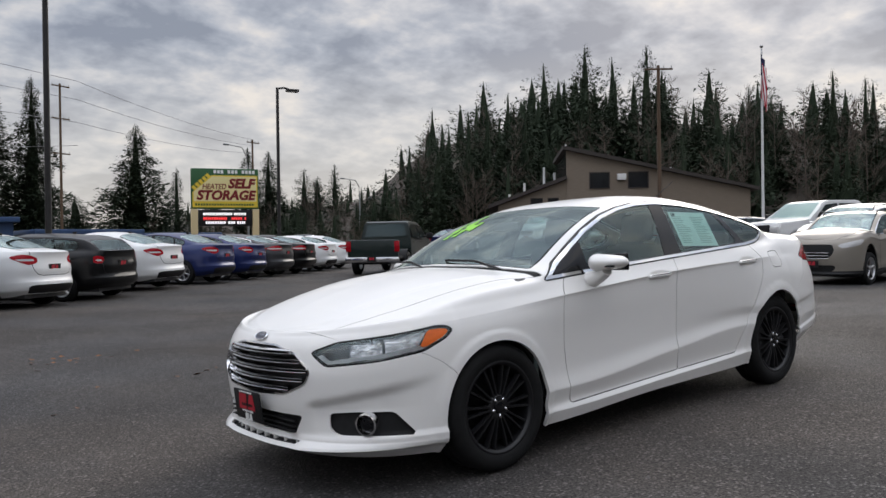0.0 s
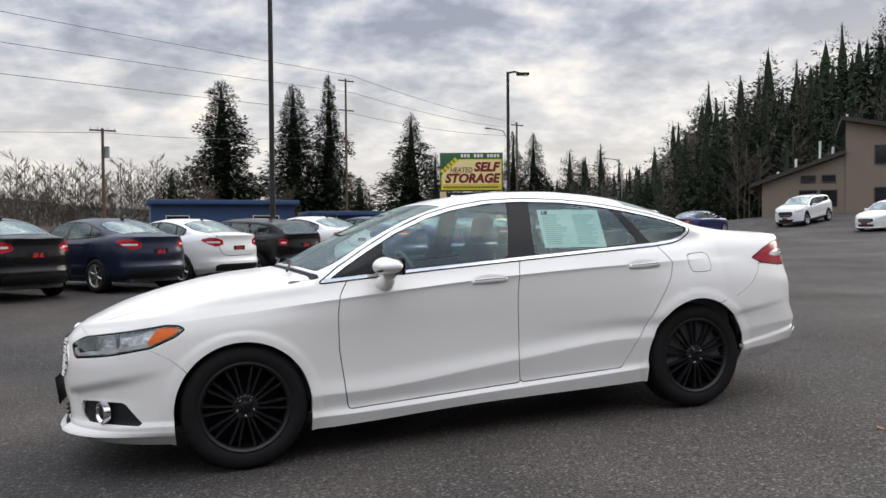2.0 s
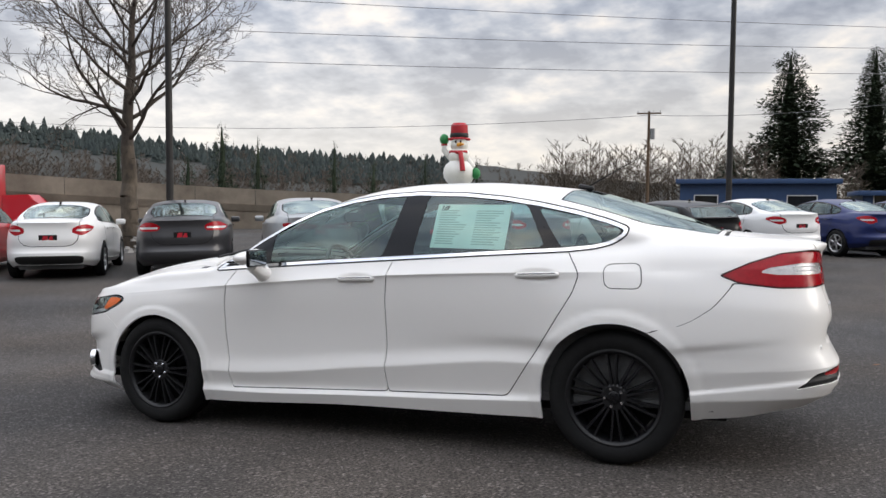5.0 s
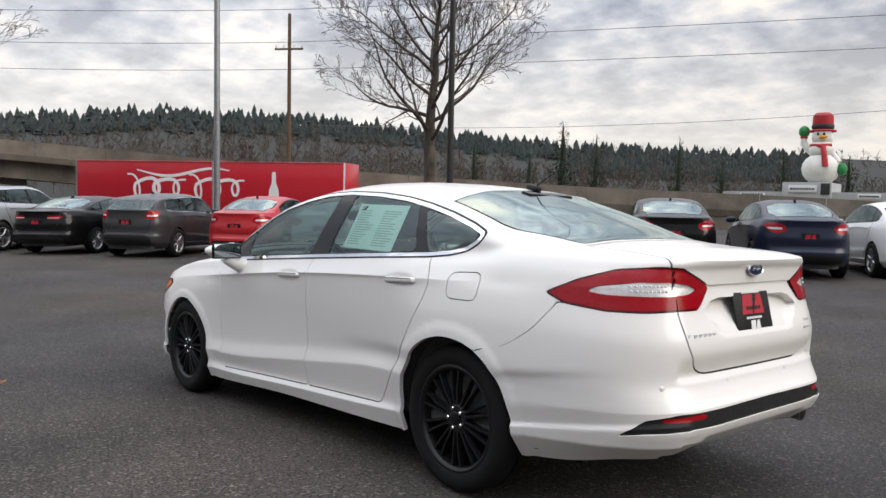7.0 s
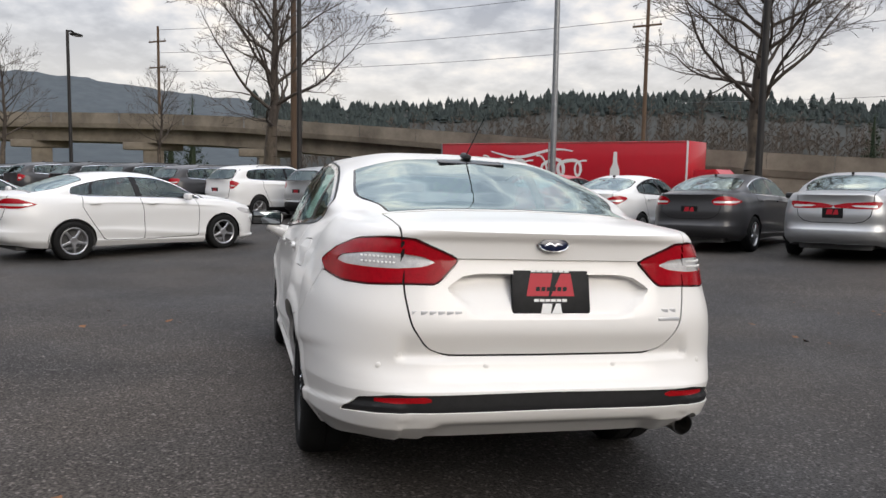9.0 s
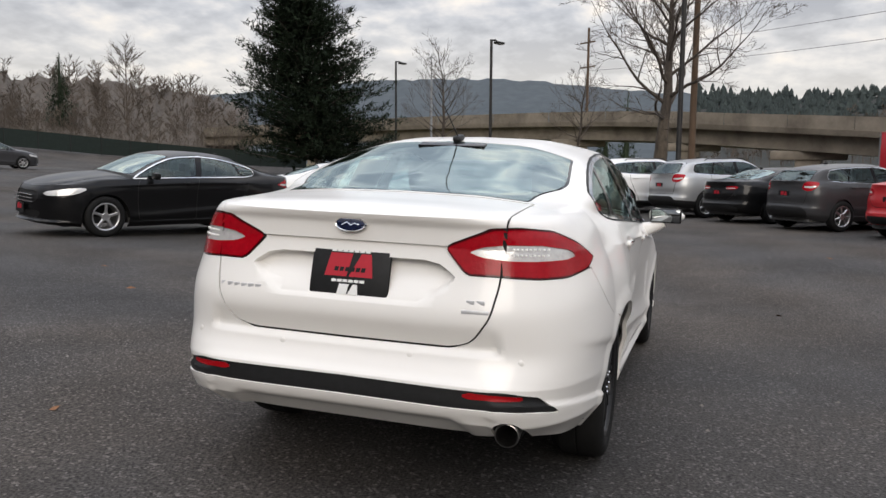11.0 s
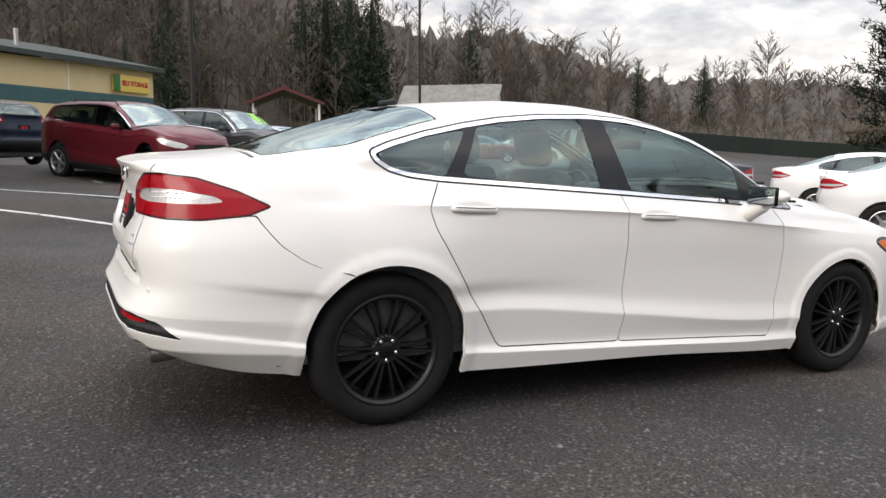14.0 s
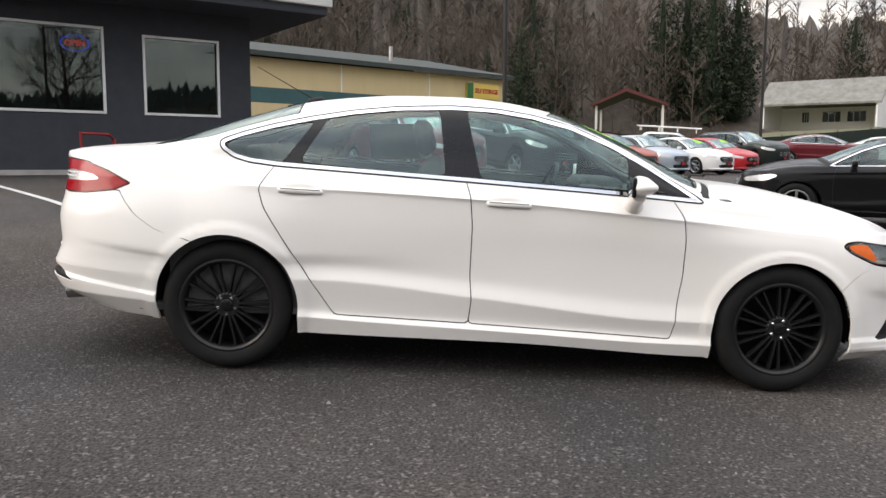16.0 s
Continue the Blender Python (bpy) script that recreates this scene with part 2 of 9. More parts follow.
def box(bm, x0, x1, y0, y1, z0, z1, bevel=0.0, m=None, seg=2, mat=0):
    """Adds a box, with rounded edges where bevel is given."""
    r = bmesh.ops.create_cube(bm, size=1.0)
    vs = r["verts"]
    for v in vs:
        v.co = Vector((x0 + (v.co.x + 0.5) * (x1 - x0), y0 + (v.co.y + 0.5) * (y1 - y0), z0 + (v.co.z + 0.5) * (z1 - z0)))
    fs = list({f for v in vs for f in v.link_faces})
    if bevel:
        rr = bmesh.ops.bevel(bm, geom=list({e for v in vs for e in v.link_edges}), offset=bevel, segments=seg, profile=0.5, affect="EDGES")
        vs = list({v for f in rr["faces"] for v in f.verts} | {v for v in vs if v.is_valid})
        fs = list({f for v in vs for f in v.link_faces})
    for f in fs:
        f.material_index = mat
    if m is not None:
        bmesh.ops.transform(bm, matrix=m, verts=vs)
    return vs


def lathe(bm, profile, n=32, axis="y", centre=(0, 0, 0), mat=0, close=False):
    """Turns a profile of (radius, along) about an axis."""
    rings = []
    for r, a in profile:
        ring = []
        for i in range(n):
            t = 2 * math.pi * i / n
            c, s = r * math.cos(t), r * math.sin(t)
            p = {"y": (c, a, s), "x": (a, c, s), "z": (c, s, a)}[axis]
            ring.append(bm.verts.new(Vector(p) + Vector(centre)))
        rings.append(ring)
    pairs = list(zip(rings, rings[1:])) + ([(rings[-1], rings[0])] if close else [])
    for a, b in pairs:
        for i in range(n):
            f = bm.faces.new((a[i], a[(i + 1) % n], b[(i + 1) % n], b[i]))
            f.material_index = mat
    return rings


def cap(bm, ring, mat=0):
    f = bm.faces.new(ring)
    f.material_index = mat


def tube(bm, pts, radii, n=8, mat=0, ends=True):
    """A tube along a line of points, with a radius at each."""
    pts = [Vector(p) for p in pts]
    rings = []
    up = Vector((0, 0, 1))
    for i, p in enumerate(pts):
        d = (pts[min(i + 1, len(pts) - 1)] - pts[max(i - 1, 0)]).normalized()
        a = d.cross(up if abs(d.z) < 0.95 else Vector((1, 0, 0))).normalized()
        b = d.cross(a)
        r = radii[i] if isinstance(radii, (list, tuple)) else radii
        rings.append([bm.verts.new(p + (a * math.cos(2 * math.pi * k / n) + b * math.sin(2 * math.pi * k / n)) * r) for k in range(n)])
    for a, b in zip(rings, rings[1:]):
        for k in range(n):
            bm.faces.new((a[k], a[(k + 1) % n], b[(k + 1) % n], b[k])).material_index = mat
    if ends:
        bm.faces.new(rings[0][::-1]).material_index = mat
        bm.faces.new(rings[-1]).material_index = mat


def prism(bm, outline, depth, m=None, bevel=0.0, mat=0):
    """A flat outline (x, z) with thickness along y, centred on y = 0."""
    a = [bm.verts.new((x, -depth / 2, z)) for x, z in outline]
    b = [bm.verts.new((x, depth / 2, z)) for x, z in outline]
    n = len(a)
    fs = [bm.faces.new(a), bm.faces.new(b[::-1])]
    for i in range(n):
        fs.append(bm.faces.new((a[i], b[i], b[(i + 1) % n], a[(i + 1) % n])))
    for f in fs:
        f.material_index = mat
    if bevel:
        bmesh.ops.bevel(bm, geom=[e for e in fs[0].edges] + [e for e in fs[1].edges], offset=bevel, segments=2, affect="EDGES")
    if m is not None:
        bmesh.ops.transform(bm, matrix=m, verts=[v for v in a + b if v.is_valid])
    return a + b


def letters(text, size, parent, mat, m, name="lettering", depth=0.002, bold=0.0, shear=0.0, width=None, label=""):
    """Raised writing in the built-in font, as a mesh. The text stands in its local xy plane."""
    cu = bpy.data.curves.new("t", "FONT")
    cu.body, cu.size, cu.extrude, cu.offset, cu.shear = text, size, depth, bold, shear
    cu.align_x, cu.align_y = "CENTER", "CENTER"
    cu.resolution_u = 3
    tmp = bpy.data.objects.new("t", cu)
    scene.collection.objects.link(tmp)
    bpy.context.view_layer.update()
    me = bpy.data.meshes.new_from_object(tmp.evaluated_get(bpy.context.evaluated_depsgraph_get()))
    bpy.data.objects.remove(tmp)
    if width:
        xs = [v.co.x for v in me.vertices]
        k = width / (max(xs) - min(xs))
        for v in me.vertices:
            v.co.x *= k
    me.materials.clear()
    me.materials.append(mat)
    return hang(name, me, parent, label, m)


def keyed(*keys):
    """A smooth curve through (place, value) pairs that does not overshoot."""
    x = np.array([k[0] for k in keys], float)
    y = np.array([k[1] for k in keys], float)
    h, d = np.diff(x), np.diff(y) / np.diff(x)
    m = np.zeros(len(x))
    if len(x) == 2:
        m[:] = d[0]
    else:
        ok = d[1:] * d[:-1] > 0
        w1, w2 = 2 * h[1:] + h[:-1], h[1:] + 2 * h[:-1]
        with np.errstate(divide="ignore", invalid="ignore"):
            m[1:-1] = np.where(ok, (w1 + w2) / (w1 / d[:-1] + w2 / d[1:]), 0)
        m[0], m[-1] = d[0], d[-1]

    def f(q):
        q = np.clip(np.asarray(q, float), x[0], x[-1])
        i = np.clip(np.searchsorted(x, q, side="right") - 1, 0, len(h) - 1)
        t = (q - x[i]) / h[i]
        return ((2 * t**3 - 3 * t**2 + 1) * y[i] + (t**3 - 2 * t**2 + t) * h[i] * m[i]
                + (-2 * t**3 + 3 * t**2) * y[i + 1] + (t**3 - t**2) * h[i] * m[i + 1])
    return f


def inside(poly, a, b):
    """Signed distance of points (a, b) to a polygon, negative inside."""
    p = np.array(poly, float)
    d = np.full(len(a), 1e9)
    odd = np.zeros(len(a), bool)
    for (x0, y0), (x1, y1) in zip(p, np.roll(p, -1, 0)):
        ex, ey = x1 - x0, y1 - y0
        t = np.clip(((a - x0) * ex + (b - y0) * ey) / (ex * ex + ey * ey + 1e-12), 0, 1)
        d = np.minimum(d, np.hypot(a - x0 - t * ex, b - y0 - t * ey))
        odd ^= ((y0 > b) != (y1 > b)) & (a < ex * (b - y0) / (ey if abs(ey) > 1e-12 else 1e-12) + x0)
    return np.where(odd, -d, d)


def rounded(poly, r=0.0, n=4):
    """The polygon with its corners rounded off."""
    out = []
    p = [np.array(q, float) for q in poly]
    for i, q in enumerate(p):
        u, v = p[i - 1] - q, p[(i + 1) % len(p)] - q
        k = min(r, np.linalg.norm(u) * 0.45, np.linalg.norm(v) * 0.45)
        a, b = q + u / np.linalg.norm(u) * k, q + v / np.linalg.norm(v) * k
        for j in range(n + 1):
            t = j / n
            out.append(tuple((1 - t) ** 2 * a + 2 * t * (1 - t) * q + t * t * b))
    return out


# ---- car bodies ----
class Body:
    """One half (y > 0) of a car's skin, lofted from lines that run round it from the nose (front is -x) to the tail,
    then cut into panels along shut lines."""

    def __init__(self, lines, top, cols=(30, 90, 30), sub=5, x1=-1.65, x2=1.67, size=(1, 1, 1), sharp=()):
        nf, ns, nr = cols
        th = np.linspace(0, math.pi / 2, nf + 1)
        sig = np.concatenate([-3 + th / (math.pi / 2), np.linspace(-2, 2, ns + 1)[1:], 3 - th[::-1][1:] / (math.pi / 2)])
        self.x1, self.x2 = x1, x2
        rows = []
        for ln in lines:
            rows.append(self.ring(ln, sig))
        edge = rows[-1]
        rows += top(sig, edge)
        P = np.array(rows)                      # rows, columns, 3
        nr_ = len(P)
        # a smooth curve through the rows, column by column
        idx = np.arange(nr_)
        fine = np.linspace(0, nr_ - 1, (nr_ - 1) * sub + 1)
        # close rows on either hand of a crease keep it crisp
        fine = np.unique(np.round(np.concatenate([fine] + [(r - .07, r + .07) for r in sharp]), 5))
        m = np.zeros_like(P)
        d = np.diff(P, axis=0)
        same = d[1:] * d[:-1] > 0
        with np.errstate(divide="ignore", invalid="ignore"):
            m[1:-1] = np.where(same, 2 * d[1:] * d[:-1] / (d[1:] + d[:-1]), 0)
        m[0], m[-1] = d[0], d[-1]
        m[-1, :, 1] = d[-1, :, 1]
        m0, m1 = m.copy(), m.copy()
        for r in sharp:
            m0[r], m1[r] = d[r], d[r - 1]
        i = np.clip(fine.astype(int), 0, nr_ - 2)
        t = (fine - i)[:, None, None]
        G = ((2 * t**3 - 3 * t**2 + 1) * P[i] + (t**3 - 2 * t**2 + t) * m0[i] + (-2 * t**3 + 3 * t**2) * P[i + 1] + (t**3 - t**2) * m1[i + 1])
        G[-1, :, 1] = 0
        G[:, 0, 1] = 0
        G[:, -1, 1] = 0
        self.nrow, self.ncol = len(fine), len(sig)
        self.P = (G * np.array(size)).reshape(-1, 3)
        V, S = np.meshgrid(fine, sig, indexing="ij")
        # arc length round a middle line, from nose and from tail
        mid = rows[len(lines) // 2]
        arc = np.concatenate([[0], np.cumsum(np.linalg.norm(np.diff(mid[:, :2], axis=0), axis=1))])
        self.sig, self.mid, self.arc = sig, mid, arc
        A = np.interp(S.ravel(), sig, arc)
        self.A = np.stack([S.ravel(), V.ravel(), A, arc[-1] - A], 1)
        c = self.ncol
        self.F = [(r * c + k, (r + 1) * c + k, (r + 1) * c + k + 1, r * c + k + 1) for r in range(self.nrow - 1) for k in range(c - 1)]

    def ring(self, ln, sig):
        xf, xr, ys, zs, mf, mr = ln
        y0, y1 = float(ys(-2.0)), float(ys(2.0))
        f, r = sig < -2, sig > 2
        x = self.x1 + (sig + 2) / 4 * (self.x2 - self.x1)
        y = ys(sig)
        t = (sig + 3) * math.pi / 2
        x = np.where(f, xf + (self.x1 - xf) * (1 - np.cos(t)), x)
        y = np.where(f, y0 * np.abs(np.sin(np.clip(t, 0, 2))) ** (2 / mf), y)
        t = (3 - sig) * math.pi / 2
        x = np.where(r, xr - (xr - self.x2) * (1 - np.cos(t)), x)
        y = np.where(r, y1 * np.abs(np.sin(np.clip(t, 0, 2))) ** (2 / mr), y)
        return np.stack([x, y, zs(sig)], 1)

    # arc places of points known by their y on the ends or their x on the sides
    def fy(self, y):
        k = np.argmax(self.mid[:, 1] >= y)
        return float(np.interp(y, self.mid[:k + 1, 1], self.arc[:k + 1]))

    def fx(self, x):
        return float(np.interp(x, self.mid[:, 0], self.arc))

    def ry(self, y):
        m, a = self.mid[::-1], self.arc[-1] - self.arc[::-1]
        k = np.argmax(m[:, 1] >= y)
        return float(np.interp(y, m[:k + 1, 1], a[:k + 1]))

    def rx(self, x):
        return self.arc[-1] - self.fx(x)

    def xyz(self):
        return self.P[:, 0], self.P[:, 1], self.P[:, 2]

    def cut(self, faces, f):
        """Splits faces by the sign of f at the points: (inside, outside)."""
        ins, outs, cache = [], [], {}
        neg = f <= 0
        newP, newA = [], []
        base = len(self.P)
        for fc in faces:
            s = [neg[v] for v in fc]
            if all(s):
                ins.append(fc); continue
            if not any(s):
                outs.append(fc); continue
            a, b = [], []
            for k, v in enumerate(fc):
                w = fc[(k + 1) % len(fc)]
                (a if neg[v] else b).append(v)
                if neg[v] != neg[w]:
                    key = (min(v, w), max(v, w))
                    if key not in cache:
                        t = f[key[0]] / (f[key[0]] - f[key[1]])
                        t = min(max(t, 0.02), 0.98)
                        newP.append(self.P[key[0]] * (1 - t) + self.P[key[1]] * t)
                        newA.append(self.A[key[0]] * (1 - t) + self.A[key[1]] * t)
                        cache[key] = base + len(newP) - 1
                    a.append(cache[key]); b.append(cache[key])
            if len(a) > 2: ins.append(tuple(a))
            if len(b) > 2: outs.append(tuple(b))
        if newP:
            self.P = np.vstack([self.P, newP]); self.A = np.vstack([self.A, newA])
        return ins, outs

    def panel(self, faces, fn, gap=0.005):
        """Takes a panel out along a shut line: (panel, seam, rest)."""
        p, rest = self.cut(faces, fn(self) + gap / 2)
        if gap:
            seam, rest = self.cut(rest, fn(self) - gap / 2)
        else:
            seam = []
        return p, seam, rest

    def normals(self, faces):
        N = np.zeros_like(self.P)
        for f in faces:
            a, b, c = self.P[f[0]], self.P[f[1]], self.P[f[2]]
            n = np.cross(b - a, c - a)
            if len(f) > 3:
                n = n + np.cross(c - a, self.P[f[3]] - a)
            for v in f:
                N[v] += n
        return N / np.maximum(np.linalg.norm(N, axis=1), 1e-9)[:, None]

    def emit(self, name, faces, mat, parent, both=False, side=1, label="", push=0.0, flange=0.012, N=None):
        """Makes panels into one mesh: one side, or both sides joined. flange: how far the edges turn inwards."""
        if not faces:
            return None
        used = sorted({v for f in faces for v in f})
        idx = {v: i for i, v in enumerate(used)}
        P = self.P[used] + (N[used] * push if push else 0)
        F = [tuple(idx[v] for v in f) for f in faces]
        if flange:
            NN = N[used]
            cnt = {}
            for f in F:
                for k in range(len(f)):
                    e = (f[k], f[(k + 1) % len(f)])
                    cnt[e] = cnt.get(e, 0) + 1
            edge = [e for e in cnt if (e[1], e[0]) not in cnt]
            edge = [e for e in edge if not (abs(P[e[0], 1]) < 1e-4 and abs(P[e[1], 1]) < 1e-4)]
            low, extra = {}, []
            for a, b in edge:
                for v in (a, b):
                    if v not in low:
                        low[v] = len(P) + len(extra)
                        q = P[v] - NN[v] * flange
                        if abs(P[v, 1]) < 1e-4: q = np.array([q[0], 0, q[2]])
                        extra.append(q)
            if extra:
                P = np.vstack([P, extra])
            F = F + [(b, a, low[a], low[b]) for a, b in edge]
        if both:
            n = len(P)
            mirror = np.arange(n) + n
            on = np.abs(P[:, 1]) < 1e-4
            mirror[on] = np.arange(n)[on]
            P = np.vstack([P, P * (1, -1, 1)])
            F = F + [tuple(int(mirror[v]) for v in f[::-1]) for f in F]
        elif side < 0:
            P = P * (1, -1, 1)
            F = [f[::-1] for f in F]
        me = to_mesh(name, P, F, mat)
        me.validate()
        me.set_sharp_from_angle(angle=radians(50))
        return hang(name, me, parent, label)


# ---- wheels ----
def wheel_meshes(r=0.335, rim=0.242, width=0.225, spokes=10, twin=True, detail=True):
    """Meshes of a wheel that faces +y: tyre, rim with spokes, cap, lug nut, brake disc."""
    w = width / 2
    bm = bmesh.new()
    k = r - rim
    lathe(bm, [(rim - 0.012, w * 0.80), (rim, w * 0.92), (rim + k * 0.3, w * 1.03), (rim + k * 0.62, w * 1.02), (rim + k * 0.86, w * 0.90), (r - 0.004, w * 0.74), (r, w * 0.6),
               (r, w * 0.1), (r - 0.006, w * 0.08), (r - 0.006, w * 0.02), (r, 0), (r, -w * 0.6), (rim + k * 0.6, -w), (rim, -w * 0.85)], 48 if detail else 24)
    tyre = bm
    bm = bmesh.new()
    n = 48 if detail else 24
    lathe(bm, [(rim + 0.002, w * 0.93), (rim - 0.008, w * 0.95), (rim - 0.018, w * 0.90), (rim - 0.024, w * 0.80), (rim - 0.03, w * 0.3), (rim - 0.035, -w * 0.9)], n)
    y0 = w * 0.70
    for i in range(spokes):
        a = 2 * math.pi * i / spokes
        for s in ((-1, 1) if twin else (0,)):
            inner, outer = 0.052, rim - 0.014
            hw = 0.0075 if twin else rim * 0.10
            fan = s * 0.052
            pts = []
            for rr, yy, half, off in ((inner, y0 + 0.012, hw * 1.25, s * 0.16), (0.5 * (inner + outer), y0 + 0.017, hw * 0.95, s * 0.16 * 0.52 + fan * 0.6), (outer, y0 + 0.014, hw * 1.1, s * 0.115)):
                c, t = math.cos(a + off), math.sin(a + off)
                nx, nz = -t, c
                ring = []
                for d, y in ((-half, yy - 0.012), (-half * 0.55, yy), (half * 0.55, yy), (half, yy - 0.012), (half * 0.9, yy - 0.03), (-half * 0.9, yy - 0.03)):
                    ring.append(bm.verts.new((rr * c + nx * d, y, rr * t + nz * d)))
                pts.append(ring)
            for p, q in zip(pts, pts[1:]):
                for j in range(6):
                    bm.faces.new((p[j], p[(j + 1) % 6], q[(j + 1) % 6], q[j]))
    g = lathe(bm, [(0.070, y0 - 0.02), (0.068, y0 + 0.006), (0.058, y0 + 0.014), (0.034, y0 + 0.012)], 24)
    cap(bm, g[-1])
    rimb = bm
    bm = bmesh.new()
    g = lathe(bm, [(0.034, y0 + 0.010), (0.033, y0 + 0.017), (0.026, y0 + 0.021)], 20)
    cap(bm, g[-1])
    capb = bm
    bm = bmesh.new()
    g = lathe(bm, [(0.0095, 0), (0.0095, 0.012), (0.006, 0.016)], 6)
    cap(bm, g[-1])
    nut = bm
    bm = bmesh.new()
    g = lathe(bm, [(0.205, -0.005), (0.205, 0.008), (0.07, 0.008), (0.07, 0.02)], 32)
    cap(bm, g[-1]); cap(bm, g[0])
    disc = bm
    res = {}
    for nm, b, mt in (("tyre", tyre, RUBBER), ("rim", rimb, RIM_BLACK), ("hub_cap", capb, BLACK_GLOSS), ("lug_nut", nut, CHROME), ("brake_disc", disc, DISC)):
        bmesh.ops.recalc_face_normals(b, faces=b.faces)
        me = bpy.data.meshes.new(nm)
        b.to_mesh(me); b.free()
        me.materials.append(mt)
        me.polygons.foreach_set("use_smooth", [True] * len(me.polygons))
        me.set_sharp_from_angle(angle=radians(35))
        res[nm] = me
    res["y0"] = y0
    return res


def mount_wheel(meshes, parent, x, y, z, rim_mat=None, nuts=True, label="", spin=0.0):
    """A wheel on an axle end; the outer face looks away from the car."""
    turn = pose(x, y, z, 0, spin, 0 if y > 0 else 180)
    w = hang("wheel", meshes["tyre"], parent, label, turn)
    rm = hang("rim", meshes["rim"], w)
    if rim_mat is not None:
        rm.material_slots[0].link = "OBJECT"
        rm.material_slots[0].material = rim_mat
    if nuts:
        hang("brake_disc", meshes["brake_disc"], w)
        hang("hub_cap", meshes["hub_cap"], w, "dark blue wheel centre cap")
        for i in range(5):
            a = 2 * math.pi * (i + 0.25) / 5
            hang("lug_nut", meshes["lug_nut"], w, "", pose(0.046 * math.cos(a), meshes["y0"] + 0.008, 0.046 * math.sin(a)))
    return w


# ---- the white sedan ----
HERO = Matrix.Identity(4)
lean = Vector((0.0330, -0.0257, 1.0)).normalized().rotation_difference(Vector((0, 0, 1))).to_matrix().to_4x4()
HERO = lean


def sedan_lines():
    k = keyed
    return [
        # nose x, tail x, half width along the side, height along the side, roundness of nose and tail
        (-2.31, 2.36, k((-2, .80), (0, .83), (2, .78)), k((-3, .195), (-2.3, .170), (-2, .160), (-1.2, .168), (0, .205), (1.2, .214), (2, .225), (2.3, .245), (2.6, .290), (3, .300)), 2.5, 3.6),
        (-2.405, 2.445, k((-2, .875), (-1, .885), (0, .888), (1.2, .885), (2, .868)), k((-3, .232), (-2.2, .230), (-2, .235), (-1.1, .255), (0, .287), (1.1, .325), (2, .345), (2.4, .370), (3, .385)), 2.4, 3.9),
        (-2.350, 2.475, k((-2, .880), (-1, .882), (0, .882), (1.2, .880), (2, .870)), k((-3, .272), (-2.2, .265), (-2, .27), (-1.1, .280), (0, .310), (1.1, .345), (2, .385), (2.4, .435), (3, .460)), 2.4, 3.9),
        (-2.362, 2.470, k((-2, .890), (-1, .912), (0, .916), (1.1, .911), (2, .878)), k((-3, .385), (-2, .365), (-1.05, .352), (0.2, .440), (1.1, .500), (2, .50), (3, .525)), 2.4, 3.9),
        (-2.372, 2.448, k((-2, .890), (-1, .901), (0, .901), (1.1, .900), (2, .879)), k((-3, .440), (-2, .45), (-1.05, .450), (0.2, .520), (1.1, .560), (2, .55), (3, .555)), 2.4, 3.9),
        (-2.378, 2.425, k((-2, .886), (-1, .903), (0, .905), (1.1, .906), (2, .880)), k((-3, .56), (-2, .60), (0, .645), (2, .64), (3, .632)), 2.4, 3.9),
        (-2.345, 2.438, k((-2, .875), (-1, .908), (0, .914), (1.1, .914), (2, .868)), k((-3, .70), (-2, .725), (0, .80), (2, .80), (2.5, .77), (3, .745)), 2.4, 4.0),
        (-2.315, 2.408, k((-2, .862), (-1, .900), (0, .905), (1.1, .904), (2, .843)), k((-3, .748), (-2, .785), (-1.05, .845), (.26, .915), (1.1, .936), (2, .935), (2.5, .90), (3, .885)), 2.4, 4.2),
        (-2.300, 2.392, k((-2, .852), (-1, .905), (0, .909), (1.1, .905), (2, .830)), k((-3, .762), (-2, .812), (-1.05, .868), (.26, .938), (1.1, .960), (2, .972), (2.5, .985), (3, .990)), 2.4, 4.3),
        (-2.285, 2.396, k((-2, .825), (-1, .880), (0, .885), (1.1, .872), (2, .795)), k((-3, .774), (-2, .860), (-1.05, .915), (.26, .985), (1.1, 1.012), (2, 1.045), (3, 1.040)), 2.4, 4.4),
        (-2.270, 2.412, k((-2, .785), (-1.7, .815), (-1.15, .842), (0, .852), (1.0, .838), (1.5, .800), (2, .735)), k((-3, .786), (-2.6, .800), (-2.3, .842), (-2, .898), (-1.7, .935), (-1.15, .964), (-.66, .985), (0, 1.020), (.9, 1.056), (1.4, 1.076), (1.8, 1.105), (2, 1.116), (2.5, 1.104), (3, 1.090)), 2.5, 4.5),
    ]


ROOF = keyed((-2.27, .786), (-2.2, .818), (-2.1, .862), (-1.9, .927), (-1.7, .976), (-1.5, 1.012), (-1.3, 1.038), (-1.16, 1.054), (-1.08, 1.078), (-.9, 1.158), (-.6, 1.290), (-.4, 1.366), (-.25, 1.412), (0, 1.455),
             (.3, 1.476), (.6, 1.473), (.9, 1.450), (1.15, 1.418), (1.4, 1.350), (1.7, 1.253), (1.93, 1.170), (2.1, 1.146), (2.28, 1.128), (2.37, 1.106), (2.412, 1.090))


